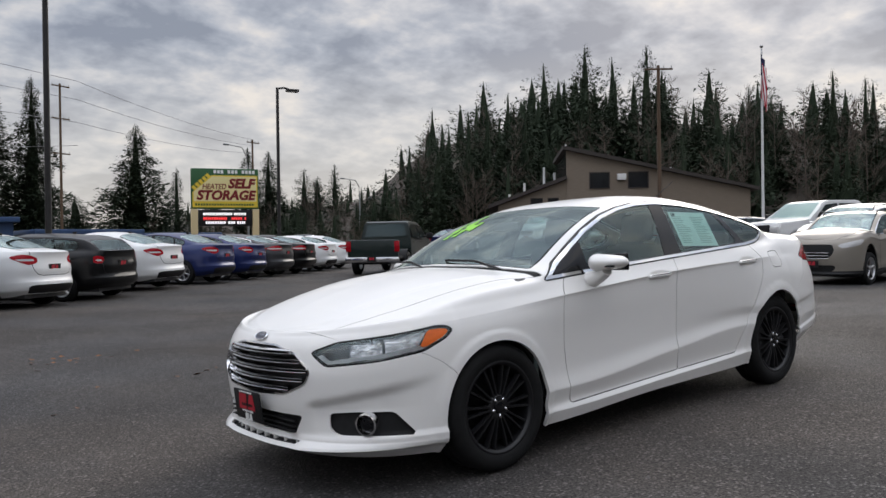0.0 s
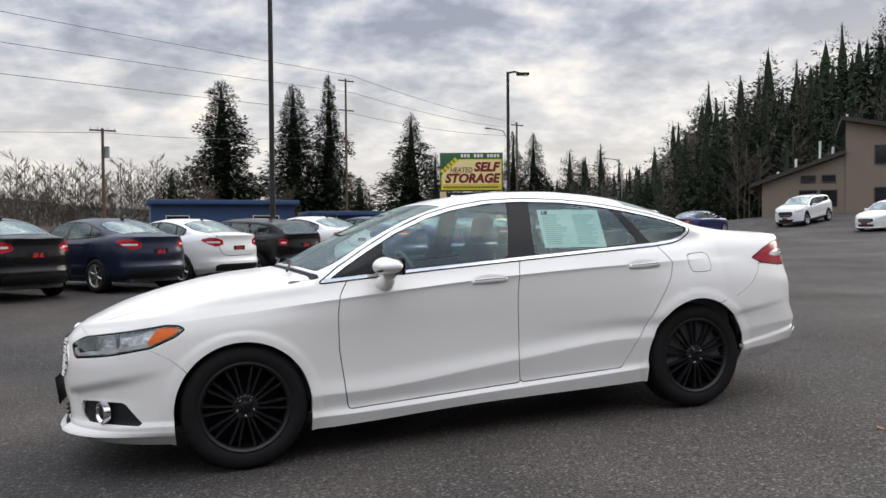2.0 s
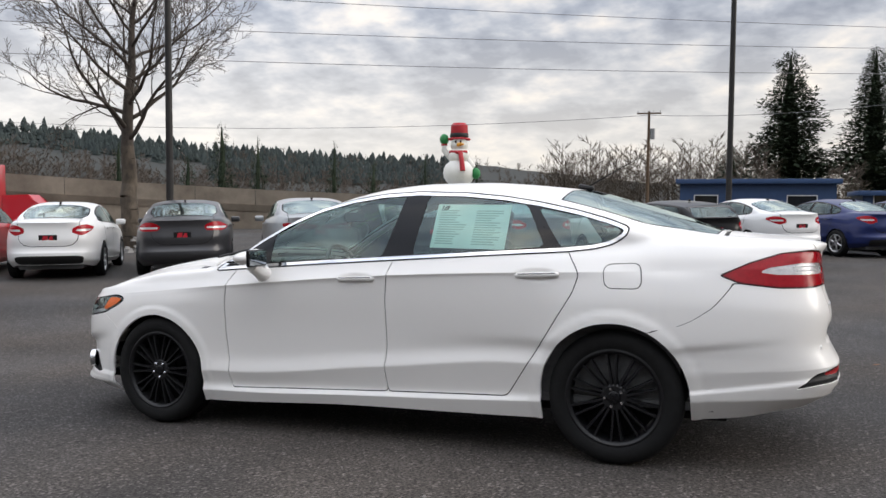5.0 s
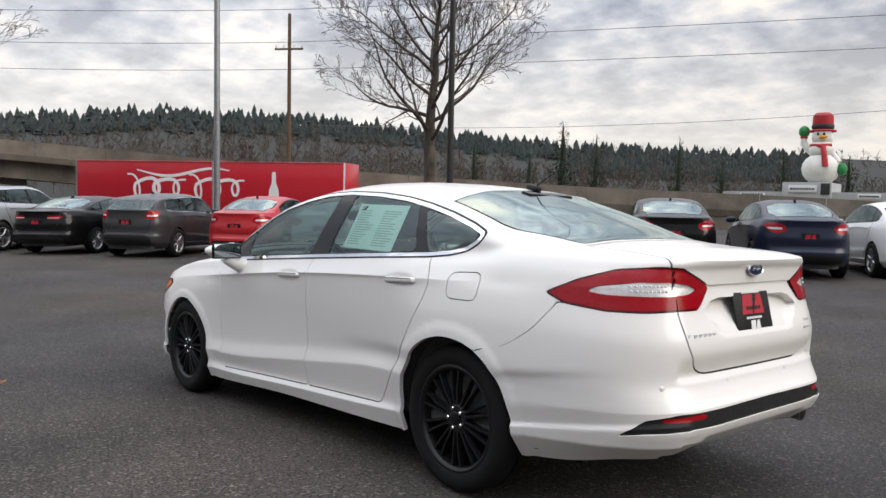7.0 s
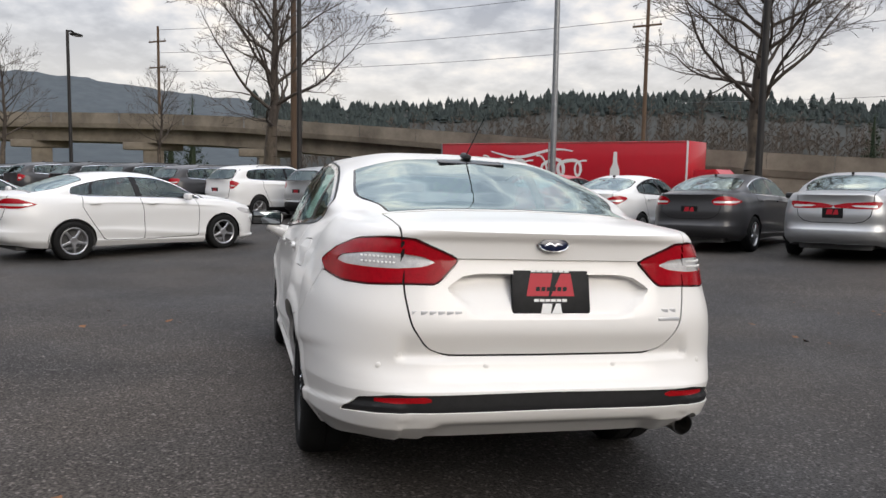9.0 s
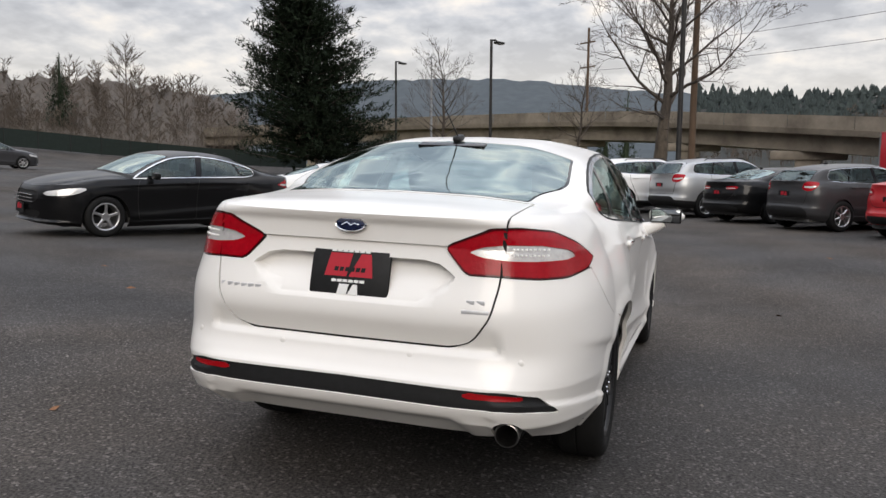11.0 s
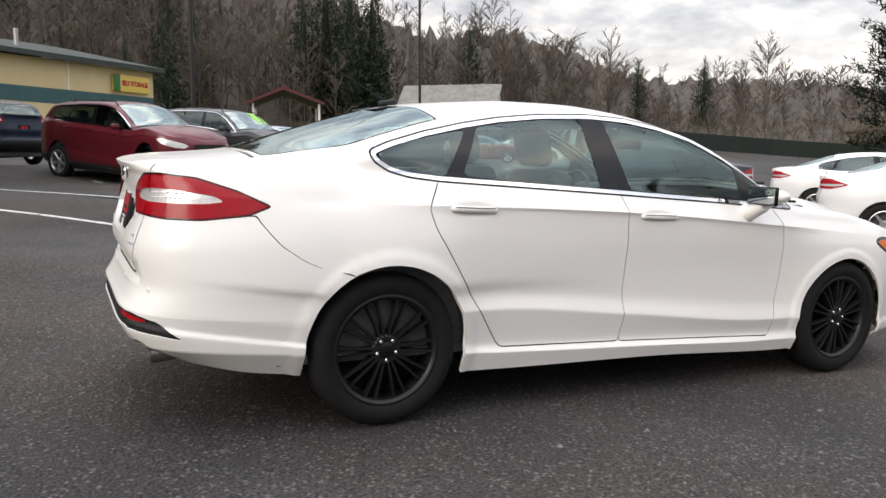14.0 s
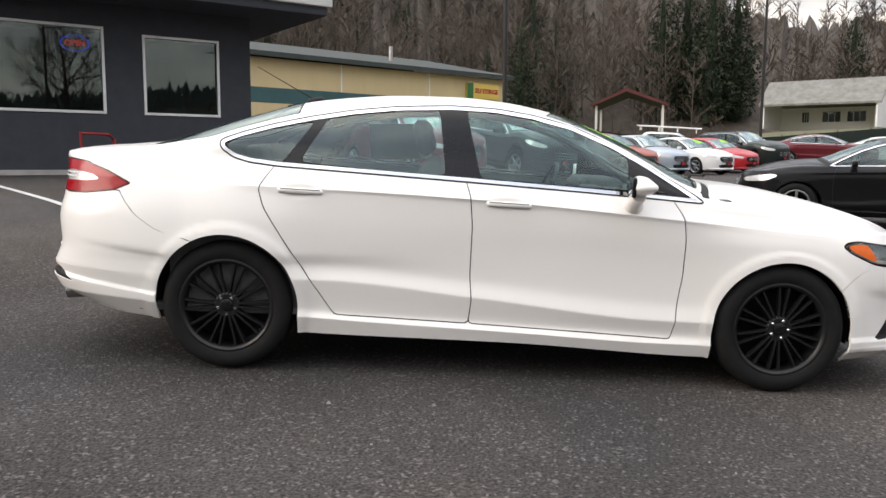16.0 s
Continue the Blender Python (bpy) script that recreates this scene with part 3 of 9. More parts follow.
def sedan_top(sig, E, cx=None, by=None, bz=None, roof=None, hood=(.72, .62), deck=(.84, .45)):
    """The rows above the belt line: window middle, roof rail, pillar, quarter, centre line."""
    cx = cx or keyed((-3, -2.27), (-2.6, -2.12), (-2, -1.79), (-1.2, -1.13), (-.8, -.83), (-.4, -.47), (0, -.06), (.4, .33), (1.2, 1.02), (1.6, 1.40), (2, 1.76), (2.5, 2.14), (3, 2.412))
    by = by or keyed((-1.05, .80), (-.86, .775), (-.69, .75), (-.52, .72), (-.31, .687), (-.11, .660), (.3, .638), (.8, .642), (1.03, .655), (1.23, .675), (1.4, .692), (1.6, .70), (1.8, .69))
    bz = bz or keyed((-1.05, .985), (-.86, 1.050), (-.69, 1.148), (-.52, 1.238), (-.31, 1.324), (-.11, 1.374), (.09, 1.401), (.31, 1.408), (.6, 1.394), (.83, 1.366), (1.03, 1.330), (1.23, 1.283), (1.4, 1.233), (1.6, 1.170), (1.8, 1.140))
    roof = roof or ROOF
    c = cx(sig)
    zc = roof(c)
    p = keyed((-3, 2.2), (-1.3, 2.2), (-.9, 2.0), (-.3, 3.0), (.2, 3.6), (1.0, 3.4), (1.5, 2.6), (3, 2.4))(sig)
    wf = np.clip((sig + 1.45) / .3, 0, 1)
    wr = np.clip((2.1 - sig) / .35, 0, 1)
    w = wf * wf * (3 - 2 * wf) * wr * wr * (3 - 2 * wr)
    rear = sig > 0
    yb0 = np.where(rear, deck[0], hood[0]) * E[:, 1]
    zb0 = E[:, 2] + (zc - E[:, 2]) * np.where(rear, deck[1], hood[1])
    xb0 = E[:, 0] + (c - E[:, 0]) * np.where(rear, .25, .45)
    B = np.stack([np.where(w > 0, w * E[:, 0] + (1 - w) * xb0, xb0), w * by(E[:, 0]) + (1 - w) * yb0, w * bz(E[:, 0]) + (1 - w) * zb0], 1)
    W = (E + B) / 2
    W[:, 1] += .016 * w
    rows = [W, B]
    for f in (.89, .5, 0):
        z = zc - (zc - B[:, 2]) * f ** p
        rows.append(np.stack([B[:, 0] + (c - B[:, 0]) * (1 - f * f), B[:, 1] * f, z], 1))
    return rows


def hero_lines():
    """The white sedan's own lines: doors drawn in between flared wheel arches, a blunt nose and a square tail."""
    k = keyed
    return [
        (-2.31, 2.36, k((-2, .80), (-1.1, .842), (0, .842), (1.1, .832), (2, .775)), k((-3, .195), (-2.3, .170), (-2, .160), (-1.2, .165), (0, .203), (1.2, .214), (2, .252), (2.3, .275), (2.6, .315), (3, .322)), 2.9, 5.5),
        (-2.405, 2.445, k((-2, .872), (-1.6, .872), (-1.1, .868), (0, .864), (1.1, .860), (1.5, .856), (2, .846)), k((-3, .232), (-2.2, .230), (-2, .235), (-1.1, .232), (0, .264), (1.1, .298), (2, .350), (2.4, .375), (3, .390)), 2.85, 6.0),
        (-2.350, 2.475, k((-2, .876), (-1.6, .880), (-1.1, .853), (0, .842), (1.1, .844), (1.5, .866), (2, .852)), k((-3, .272), (-2.2, .265), (-2, .27), (-1.1, .276), (0, .307), (1.1, .340), (2, .392), (2.4, .437), (3, .460)), 2.85, 6.2),
        (-2.362, 2.470, k((-2, .884), (-1.6, .892), (-1.05, .874), (0, .868), (1.1, .872), (1.6, .898), (2, .868)), k((-3, .385), (-2, .365), (-1.05, .352), (0.2, .438), (1.1, .500), (2, .50), (3, .525)), 2.85, 6.2),
        (-2.372, 2.448, k((-2, .886), (-1.6, .893), (-1.05, .856), (0, .848), (1.1, .856), (1.6, .902), (2, .874)), k((-3, .440), (-2, .45), (-1.05, .460), (0.2, .530), (1.1, .570), (2, .56), (3, .558)), 2.85, 6.2),
        (-2.378, 2.425, k((-2, .884), (-1.6, .898), (-1.05, .862), (0, .854), (1.1, .872), (1.6, .914), (2, .885)), k((-3, .56), (-2, .60), (0, .645), (2, .64), (3, .632)), 2.85, 6.0),
        (-2.345, 2.438, k((-2, .873), (-1.6, .894), (-1.05, .872), (0, .867), (1.1, .878), (1.6, .902), (2, .870)), k((-3, .70), (-2, .725), (0, .80), (2, .80), (2.5, .77), (3, .745)), 2.85, 6.0),
        (-2.315, 2.408, k((-2, .858), (-1.6, .880), (-1.05, .872), (0, .872), (1.1, .874), (1.6, .872), (2, .834)), k((-3, .748), (-2, .785), (-1.05, .850), (.26, .920), (1.1, .938), (2, .935), (2.5, .90), (3, .885)), 2.8, 6.4),
        (-2.300, 2.392, k((-2, .848), (-1.6, .872), (-1.05, .876), (0, .880), (1.1, .878), (1.6, .866), (2, .815)), k((-3, .762), (-2, .812), (-1.05, .873), (.26, .943), (1.1, .962), (2, .972), (2.5, .985), (3, .990)), 2.75, 6.6),
        (-2.285, 2.396, k((-2, .820), (-1.6, .845), (-1, .850), (0, .853), (1.1, .848), (2, .785)), k((-3, .774), (-2, .860), (-1.05, .915), (.26, .985), (1.1, 1.012), (2, 1.045), (3, 1.040)), 2.7, 6.6),
        (-2.270, 2.412, k((-2, .785), (-1.7, .808), (-1.15, .822), (0, .828), (1.0, .818), (1.5, .785), (2, .725)), k((-3, .786), (-2.6, .800), (-2.3, .842), (-2, .898), (-1.7, .935), (-1.15, .964), (-.66, .985), (0, 1.020), (.9, 1.056), (1.4, 1.076), (1.8, 1.105), (2, 1.116), (2.5, 1.104), (3, 1.090)), 2.7, 6.0),
    ]


HERO_RAIL = keyed((-1.05, .785), (-.86, .758), (-.69, .732), (-.52, .703), (-.31, .671), (-.11, .645), (.3, .624), (.8, .627), (1.03, .644), (1.23, .668), (1.4, .692), (1.6, .710), (1.8, .706))


def slanted(bm, x0, x1, z0, z1, y, lean=.25, t=.0008):
    """A flat slanted bar of print on a face that looks along -y."""
    k = lean * (z1 - z0)
    vs = [bm.verts.new(p) for p in ((x0, y, z0), (x1, y, z0), (x1 + k, y, z1), (x0 + k, y, z1))]
    ws = [bm.verts.new((v.co.x, y + t, v.co.z)) for v in vs]
    bm.faces.new(vs)
    for a in range(4):
        bm.faces.new((vs[a], ws[a], ws[(a + 1) % 4], vs[(a + 1) % 4]))


def plate_frame(parent, m, name="dealer_plate", small=False, tall=False):
    """Black dealer plate with a red mark, printed lines and a small white mark, all as plain shapes."""
    bm = bmesh.new()
    box(bm, -.154, .154, -.008, .004, -.080 if small or not tall else -.090, .080, 0 if small else .008)
    p = part(name, bm, BLACK_PLASTIC, parent, "black dealer plate with red and white print", m)
    def flat(name, outline, mat, k=1.0, dz=0.0, y=-.0088):
        bm = bmesh.new()
        prism(bm, [(x * k, z * k + dz) for x, z in outline], .0012, pose(0, y, 0))
        part(name, bm, mat, p, smooth=False)
    left = [(-.098, -.042), (-.012, -.042), (.006, .042), (-.080, .042)]
    right = [(-.002, -.042), (.090, -.042), (.078, .042), (.040, .042)]
    flat("red_mark", left, PLATE_RED, 1, .020)
    flat("red_mark", right, PLATE_RED, 1, .020)
    if small:
        return p
    flat("white_mark", left, PLATE_WHITE, .44, -.068 if tall else -.059)
    flat("white_mark", right, PLATE_WHITE, .44, -.068 if tall else -.059)
    for i in range(6):
        bm = bmesh.new()
        slanted(bm, -.062 + i * .021, -.046 + i * .021, -.004, .012, -.0102, .2)
        part("printed_bar", bm, BLACK_PLASTIC, p, smooth=False)
    for w, h, z in ((.16, .009, .071), (.14, .010, -.038 if tall else -.031)):
        for i in range(int(w / .022)):
            bm = bmesh.new()
            x = -w / 2 + .022 * (i + .5)
            slanted(bm, x - .0090, x + .0090, z - h / 2, z + h / 2, -.0088, 0)
            part("printed_bar", bm, PLATE_WHITE, p, smooth=False)
    return p


def mark_glass(car, glass_name, y0, y1, f0, f1, seed):
    """Bright green pen strokes on a pane: a few of its facets, laid just above it."""
    pane = [o for o in car.children if o.name.split(".")[0] == glass_name][0]
    me = pane.data
    zs = [v.co.z for v in me.vertices]
    lo, hi = min(zs), max(zs)
    fs = []
    for p in me.polygons:
        c = p.center
        f = (c.z - lo) / (hi - lo)
        u = (c.y - y0) / (y1 - y0)
        if 0 < u < 1 and f0 + .12 * math.sin(u * 17 + seed) < f < f1 - .10 * math.sin(u * 9) and (u * 3.3 + seed * .37) % 1 < .78:
            fs.append(p)
    if not fs:
        return
    # each stroke of the pen is a part of its own
    strokes = {}
    for p in fs:
        strokes.setdefault(int((p.center.y - y0) / (y1 - y0) * 4.2), []).append(p)
    for k in sorted(strokes):
        index, vs, faces = {}, [], []
        for p in strokes[k]:
            nrm = p.normal if p.normal.z > 0 else -p.normal
            for i in p.vertices:
                if i not in index:
                    index[i] = len(vs)
                    vs.append(me.vertices[i].co + nrm * .003)
            faces.append(tuple(index[i] for i in p.vertices))
        hang("pen_mark", to_mesh("pen_mark", vs, faces, GREEN_PEN), car, "bright green pen marking")


ARCHES = ((-1.417, .324, .358), (1.434, .354, .366))      # along, up, radius


def build_hero():
    car = new("sedan")
    tagged(car, "pearl white four-door sedan with black wheels on asphalt", "car")
    car.matrix_basis = HERO
    b = Body(hero_lines(), lambda sig, E: sedan_top(sig, E, by=HERO_RAIL), (58, 216, 84), 8, sharp=(1, 3, 8))
    e = 10                                       # the belt line's row
    x, y, z = (c.copy() for c in b.xyz())
    N0 = b.normals(b.F)
    arc_ = b.A[:, 2]
    ramp = lambda q, lo, hi: np.clip((q - lo) / (hi - lo), 0, 1)
    soft = lambda t: t * t * (3 - 2 * t)
    side_ = y > .66
    push = np.zeros(len(x))
    # raised lips round the wheel arches
    for ax, az, ar in ARCHES:
        d = np.hypot(x - ax, z - az) - ar
        push += np.where(side_ & (z < .9), .008 * soft(ramp(-d, -.056, -.040)), 0)
    # a gill behind the rear arch, and the lower valance that stands proud
    zg = .614 + (x - 1.888) * .12
    gap = ramp(zg - z, -.012, .014) * ramp(z - (zg - .13), 0, .12)
    push -= np.where(x > 1.6, .009 * gap * ramp(2.26 - x, 0, .30) * ramp(x - 1.70, 0, .06), 0)
    zl = .402 + (x - 1.853) * .13
    here = (x > 1.6) & (y > .55)
    push += np.where(here, .009 * ramp(zl - z, -.004, .006) - .004 * ramp(z - zl, 0, .006) * ramp(zl + .075 - z, 0, .075), 0) * ramp(x - 1.62, 0, .1)
    # the crease under the rear plate and the scooped lower bumper
    b.P[:, 0] -= np.where((x > 2) & (y < .56), .026 * ramp(.722 - z, 0, .085) * ramp(z - .626, 0, .010), 0)
    b.P[:, 0] += np.where((x > 2) & (y < .75), .010 * ramp(z - 1.055, 0, .02), 0)
    d = inside([(-.51, .25), (.51, .25), (.43, .412), (-.43, .412)], y, z)
    b.P[:, 0] -= np.where(x > 2, .040 * soft(ramp(-d, 0, .035)), 0)
    # the front bumper: a crease that sweeps back from the grille over a hollow cheek, and a proud lip
    u = ramp(arc_, b.fy(.46), b.fx(-1.80))
    zf = .440 + .115 * u
    cheek = soft(ramp(zf - z, -.020, .022)) * ramp(z - .268, 0, .15) * ramp(arc_ - b.fy(.45), 0, .05) * ramp(b.fx(-1.80) - arc_, 0, .30)
    push -= np.where(x < -1.5, .030 * cheek, 0)
    push += np.where(x < -1.6, .013 * ramp(.292 - z, 0, .008) * ramp(z - .235, -.02, .01) * ramp(arc_ - b.fy(.36), 0, .05), 0)
    # cups behind the door handles
    for hx, hz in ((.012, .922), (1.060, .953)):
        d = np.hypot((x - hx) / .125, (z - hz) / .034)
        push -= np.where(side_, .012 * soft(ramp(1.0 - d, 0, .45)), 0)
    # two long creases on the hood
    yl = np.interp(x, [-2.2, -1.2], [.40, .60])
    push += np.where((x < -1.15) & (b.A[:, 1] > e + .6), .008 * soft(ramp(yl - y, -.012, .022)) * ramp(-1.17 - x, 0, .25) * ramp(x + 2.25, 0, .2), 0)
    b.P += N0 * push[:, None]
    b.P[np.abs(y) < 1e-6, 1] = 0
    TP = b.P[b.P[:, 0] > 2.05].copy()

    def tail_x(yy, zz):
        """How far back the skin lies at a place on the tail."""
        d2 = (TP[:, 1] - abs(yy)) ** 2 + (TP[:, 2] - zz) ** 2
        k = np.argsort(d2)[:4]
        w = 1 / (d2[k] + 1e-6)
        return float((w * TP[k, 0]).sum() / w.sum())
    A = lambda q: q.A[:, 2]
    D = lambda q: q.A[:, 3]
    Z = lambda q: q.P[:, 2]
    V = lambda q: q.A[:, 1]
    S = lambda q: q.A[:, 0]
    X = lambda q: q.P[:, 0]
    Y = lambda q: q.P[:, 1]
    fy, fx, ry, rx = b.fy, b.fx, b.ry, b.rx
    N = None
    F = b.F
    low = lambda q: (V(q) - (e + .2)) * .2

    def arch(cx, cz, r):
        return lambda q: np.maximum(np.hypot(X(q) - cx, (Z(q) - cz) * np.where(Z(q) < cz, .35, 1)) - r, low(q))
    hole1, F = b.cut(F, arch(*ARCHES[0])(b))
    hole2, F = b.cut(F, arch(*ARCHES[1])(b))
    notch, F = b.cut(F, np.maximum(np.hypot(Y(b) - .60, (Z(b) - .345) * np.where(Z(b) < .345, .3, 1)) - .058, 2.1 - X(b)))
    # glass
    ws = lambda q: np.maximum.reduce([-1.155 - S(q), S(q) + .21, ((e + 2.93) - V(q)) * .12 + .0])
    ws_g, ws_s, F = b.panel(F, ws, .012)
    bl = lambda q: np.maximum.reduce([1.33 - S(q), S(q) - 2.20, ((e + 3.0) - V(q)) * .12])
    rw_g, rw_s, F = b.panel(F, bl, .012)
    dlo = rounded([(-.985, .962), (-.86, 1.044), (-.69, 1.145), (-.52, 1.236), (-.31, 1.321), (-.11, 1.370), (.09, 1.397), (.31, 1.404), (.6, 1.389), (.83, 1.361), (1.03, 1.324), (1.23, 1.277), (1.40, 1.226),
                   (1.50, 1.185), (1.485, 1.145), (1.42, 1.105), (1.33, 1.083), (1.19, 1.070), (.74, 1.051), (.22, 1.027), (-.366, .998), (-.755, .976)], .02, 2)
    lim = lambda q: np.maximum(V(q) - (e + 2.2), (e - 1.2) - V(q)) * .2
    dl = lambda q: np.maximum(inside(dlo, X(q), Z(q)), lim(q))
    d_all, F = b.cut(F, dl(b) - .008)
    d_in, seal = b.cut(d_all, dl(b))
    chrome, d_in = (lambda r: (r[1], r[0]))(b.cut(d_in, dl(b) + .017))
    gf = rounded([(-.60, 1.012), (-.60, 1.175), (-.42, 1.262), (-.25, 1.325), (-.05, 1.366), (.235, 1.389), (.205, 1.25), (.155, 1.047)], .02, 3)
    gr = rounded([(.375, 1.385), (.60, 1.372), (.80, 1.346), (.955, 1.320), (1.08, 1.095), (.74, 1.073), (.335, 1.055)], .025, 3)
    gq = rounded([(1.02, 1.302), (1.22, 1.262), (1.39, 1.213), (1.465, 1.178), (1.445, 1.14), (1.38, 1.105), (1.30, 1.094), (1.165, 1.09)], .02, 3)
    glasses = []
    for poly in (gf, gr, gq):
        fn = lambda q, p=poly: np.maximum(inside(p, X(q), Z(q)), lim(q))
        g, d_in = b.cut(d_in, fn(b))
        glasses.append(g)
    # front lamps, grille, intakes
    hl = rounded([(fy(.475), .700), (fy(.60), .745), (fx(-2.02), .770), (fx(-1.80), .795), (fx(-1.735), .790), (fx(-1.70), .770), (fx(-1.75), .735), (fx(-1.88), .682), (fx(-2.08), .652), (fy(.565), .634)], .02, 3)
    hl_i = rounded([(fx(-1.855), .777), (fx(-1.80), .782), (fx(-1.745), .777), (fx(-1.728), .768), (fx(-1.765), .742), (fx(-1.86), .704), (fx(-1.905), .694)], .01, 2)
    hf = lambda q: np.maximum(inside(hl, A(q), Z(q)), (S(q) + 1.0) * .2)
    head, hseam, F = b.panel(F, hf, .009)
    amber, head = b.cut(head, inside(hl_i, A(b), Z(b)))
    rim_d = inside(hl, A(b), Z(b))
    lower = Z(b) - np.interp(A(b), [fy(.475), fy(.60), fx(-1.75)], [.680, .700, .752])
    drl, head = b.cut(head, np.maximum.reduce([-.030 - rim_d, rim_d + .010, lower]))
    dark, head = b.cut(head, A(b) - fy(.655))
    gp = rounded([(-.20, .728), (.20, .728), (.38, .694), (.495, .612), (.465, .545), (.32, .487), (0, .470), (-.32, .487)], .03, 3)
    gfn = lambda q: np.maximum(inside(gp, Y(q), Z(q)), X(q) + 1.9)
    grille, F = b.cut(F, gfn(b))
    grim, grille = (lambda r: (r[1], r[0]))(b.cut(grille, gfn(b) + .008))
    mp = rounded([(-.42, .388), (.42, .388), (.345, .288), (-.345, .288)], .015, 2)
    mouth, F = b.cut(F, np.maximum(inside(mp, Y(b), Z(b)), X(b) + 1.9))
    slot, F = b.cut(F, np.maximum(inside(rounded([(-.40, .262), (.40, .262), (.37, .246), (-.37, .246)], .004, 2), Y(b), Z(b)), X(b) + 1.9))
    fp = rounded([(fy(.555), .402), (fy(.66), .408), (fy(.79), .402), (fx(-1.93), .285), (fy(.60), .300), (fy(.555), .325)], .018, 3)
    fog, F = b.cut(F, np.maximum(inside(fp, A(b), Z(b)), (S(b) + 1.5) * .2))
    # tail lamps, lower strip
    tl = rounded([(rx(1.940), .953), (rx(2.03), .914), (rx(2.2), .892), (ry(.70), .890), (ry(.56), .897), (ry(.44), .897), (ry(.352), .985), (ry(.362), .996), (ry(.45), 1.026), (ry(.566), 1.060), (ry(.68), 1.066), (rx(2.22), 1.055), (rx(2.08), 1.012)], .012, 2)
    ti = rounded([(ry(.445), .976), (ry(.50), .960), (ry(.60), .952), (ry(.70), .952), (rx(2.2), .955), (rx(2.12), .966), (rx(2.17), .988), (ry(.72), 1.006), (ry(.60), 1.006), (ry(.50), .996)], .012, 2)
    tfn = lambda q: np.maximum(inside(tl, D(q), Z(q)), (1.5 - S(q)) * .2)
    tail, tseam, F = b.panel(F, tfn, .004)
    t_split, tail = b.cut(tail, np.abs(Y(b) - .556) - .007)
    clear, tail = b.cut(tail, inside(ti, D(b), Z(b)))
    t_rim, tail = (lambda r: (r[1], r[0]))(b.cut(tail, tfn(b) + .007))
    sp = rounded([(-.5, .452), (ry(.60), .446), (ry(.720), .436), (rx(2.222), .422), (rx(2.224), .428), (ry(.715), .490), (ry(.60), .511), (-.5, .522)], .008, 2)
    strip, F = b.cut(F, np.maximum(inside(sp, D(b), Z(b)), (1.5 - S(b)) * .2))
    rp = rounded([(ry(.455), .484), (ry(.675), .482), (ry(.668), .493), (ry(.455), .507)], .003, 2)
    refl, strip = b.cut(strip, inside(rp, D(b), Z(b)))
    # panels
    hood = lambda q: np.maximum.reduce([np.interp(S(q), [-3, -2.86, -2.66, -2.5, -2.3, -1.2], [e - .35, e - .25, e + .25, e + .75, e + 1.0, e + 1.15]) - V(q) + 0, S(q) + 1.215]) * .12
    hood_f, hood_s, F = b.panel(F, hood, .006)
    trunk = rounded([(-.3, .640), (.40, .643), (.465, .665), (.528, .755), (.550, .865), (.560, 1.06), (.585, 1.3), (-.3, 1.3)], .03, 3)
    tf = lambda q: np.maximum.reduce([inside(trunk, Y(q), Z(q)), (2.245 - S(q)) * .3])
    trunk_f, trunk_s, F = b.panel(F, tf, .007)
    # the lid's overhanging lip and, under it, the hollow that holds the plate
    tail_face = lambda q: (2.2 - X(q)) * 1.0
    lip, trunk_f = b.cut(trunk_f, np.maximum(.994 - Z(b), tail_face(b)))
    lip_wall, trunk_f = b.cut(trunk_f, np.maximum(.988 - Z(b), tail_face(b)))
    hexa = rounded([(-.318, .940), (.318, .940), (.405, .886), (.285, .775), (-.285, .775), (-.405, .886)], .014)
    hol = lambda q: np.maximum(inside(hexa, Y(q), Z(q)), tail_face(q))
    hollow, trunk_f = b.cut(trunk_f, hol(b))
    deep, hollow_wall = b.cut(hollow, hol(b) + np.where(Z(b) > .88, .007, .016))
    fixed = {v for f in lip + lip_wall for v in f if b.P[v, 2] > .991}
    under = np.array(sorted({v for f in lip_wall + trunk_f + hollow for v in f} - fixed))
    zz, yy = b.P[under, 2], np.abs(b.P[under, 1])
    b.P[under, 0] -= .011 * ramp(zz, .80, .97) * ramp(.50 - yy, 0, .16) * (b.P[under, 0] > 2.2)
    floor_ = np.array(sorted({v for f in deep for v in f}))
    b.P[floor_, 0] -= .010 + .040 * soft(ramp(b.P[floor_, 2], .78, .94))
    trunk_f = trunk_f + lip + lip_wall + deep + hollow_wall
    door1 = rounded([(-.80, 1.08), (-.806, 1.00), (-.877, .890), (-.893, .779), (-.893, .587), (-.874, .427), (-.870, .347), (-.856, .257), (.192, .298), (.180, .422), (.192, .549), (.190, .805), (.205, .955), (.247, 1.08)], .02, 2)
    door2 = rounded([(.247, 1.08), (.205, .955), (.190, .805), (.192, .549), (.180, .422), (.192, .298), (.885, .320), (1.104, .646), (1.243, .865), (1.272, .955), (1.255, .99), (1.185, 1.10)], .02, 2)
    side = lambda q: np.maximum((V(q) - (e + .9)) * .2, (Y(q) * -1 + .6))
    f1 = lambda q: np.maximum(inside(door1, X(q), Z(q)), side(q))
    d1, s1, F = b.panel(F, f1, .0055)
    f2 = lambda q: np.maximum(inside(door2, X(q), Z(q)), side(q))
    d2, s2, F = b.panel(F, f2, .0055)
    fuel = rounded([(1.392, 1.005), (1.570, 1.012), (1.578, .886), (1.40, .890)], .04, 5)
    ff, fs, F = b.panel(F, lambda q: np.maximum(inside(fuel, X(q), Z(q)), side(q)), .0045)
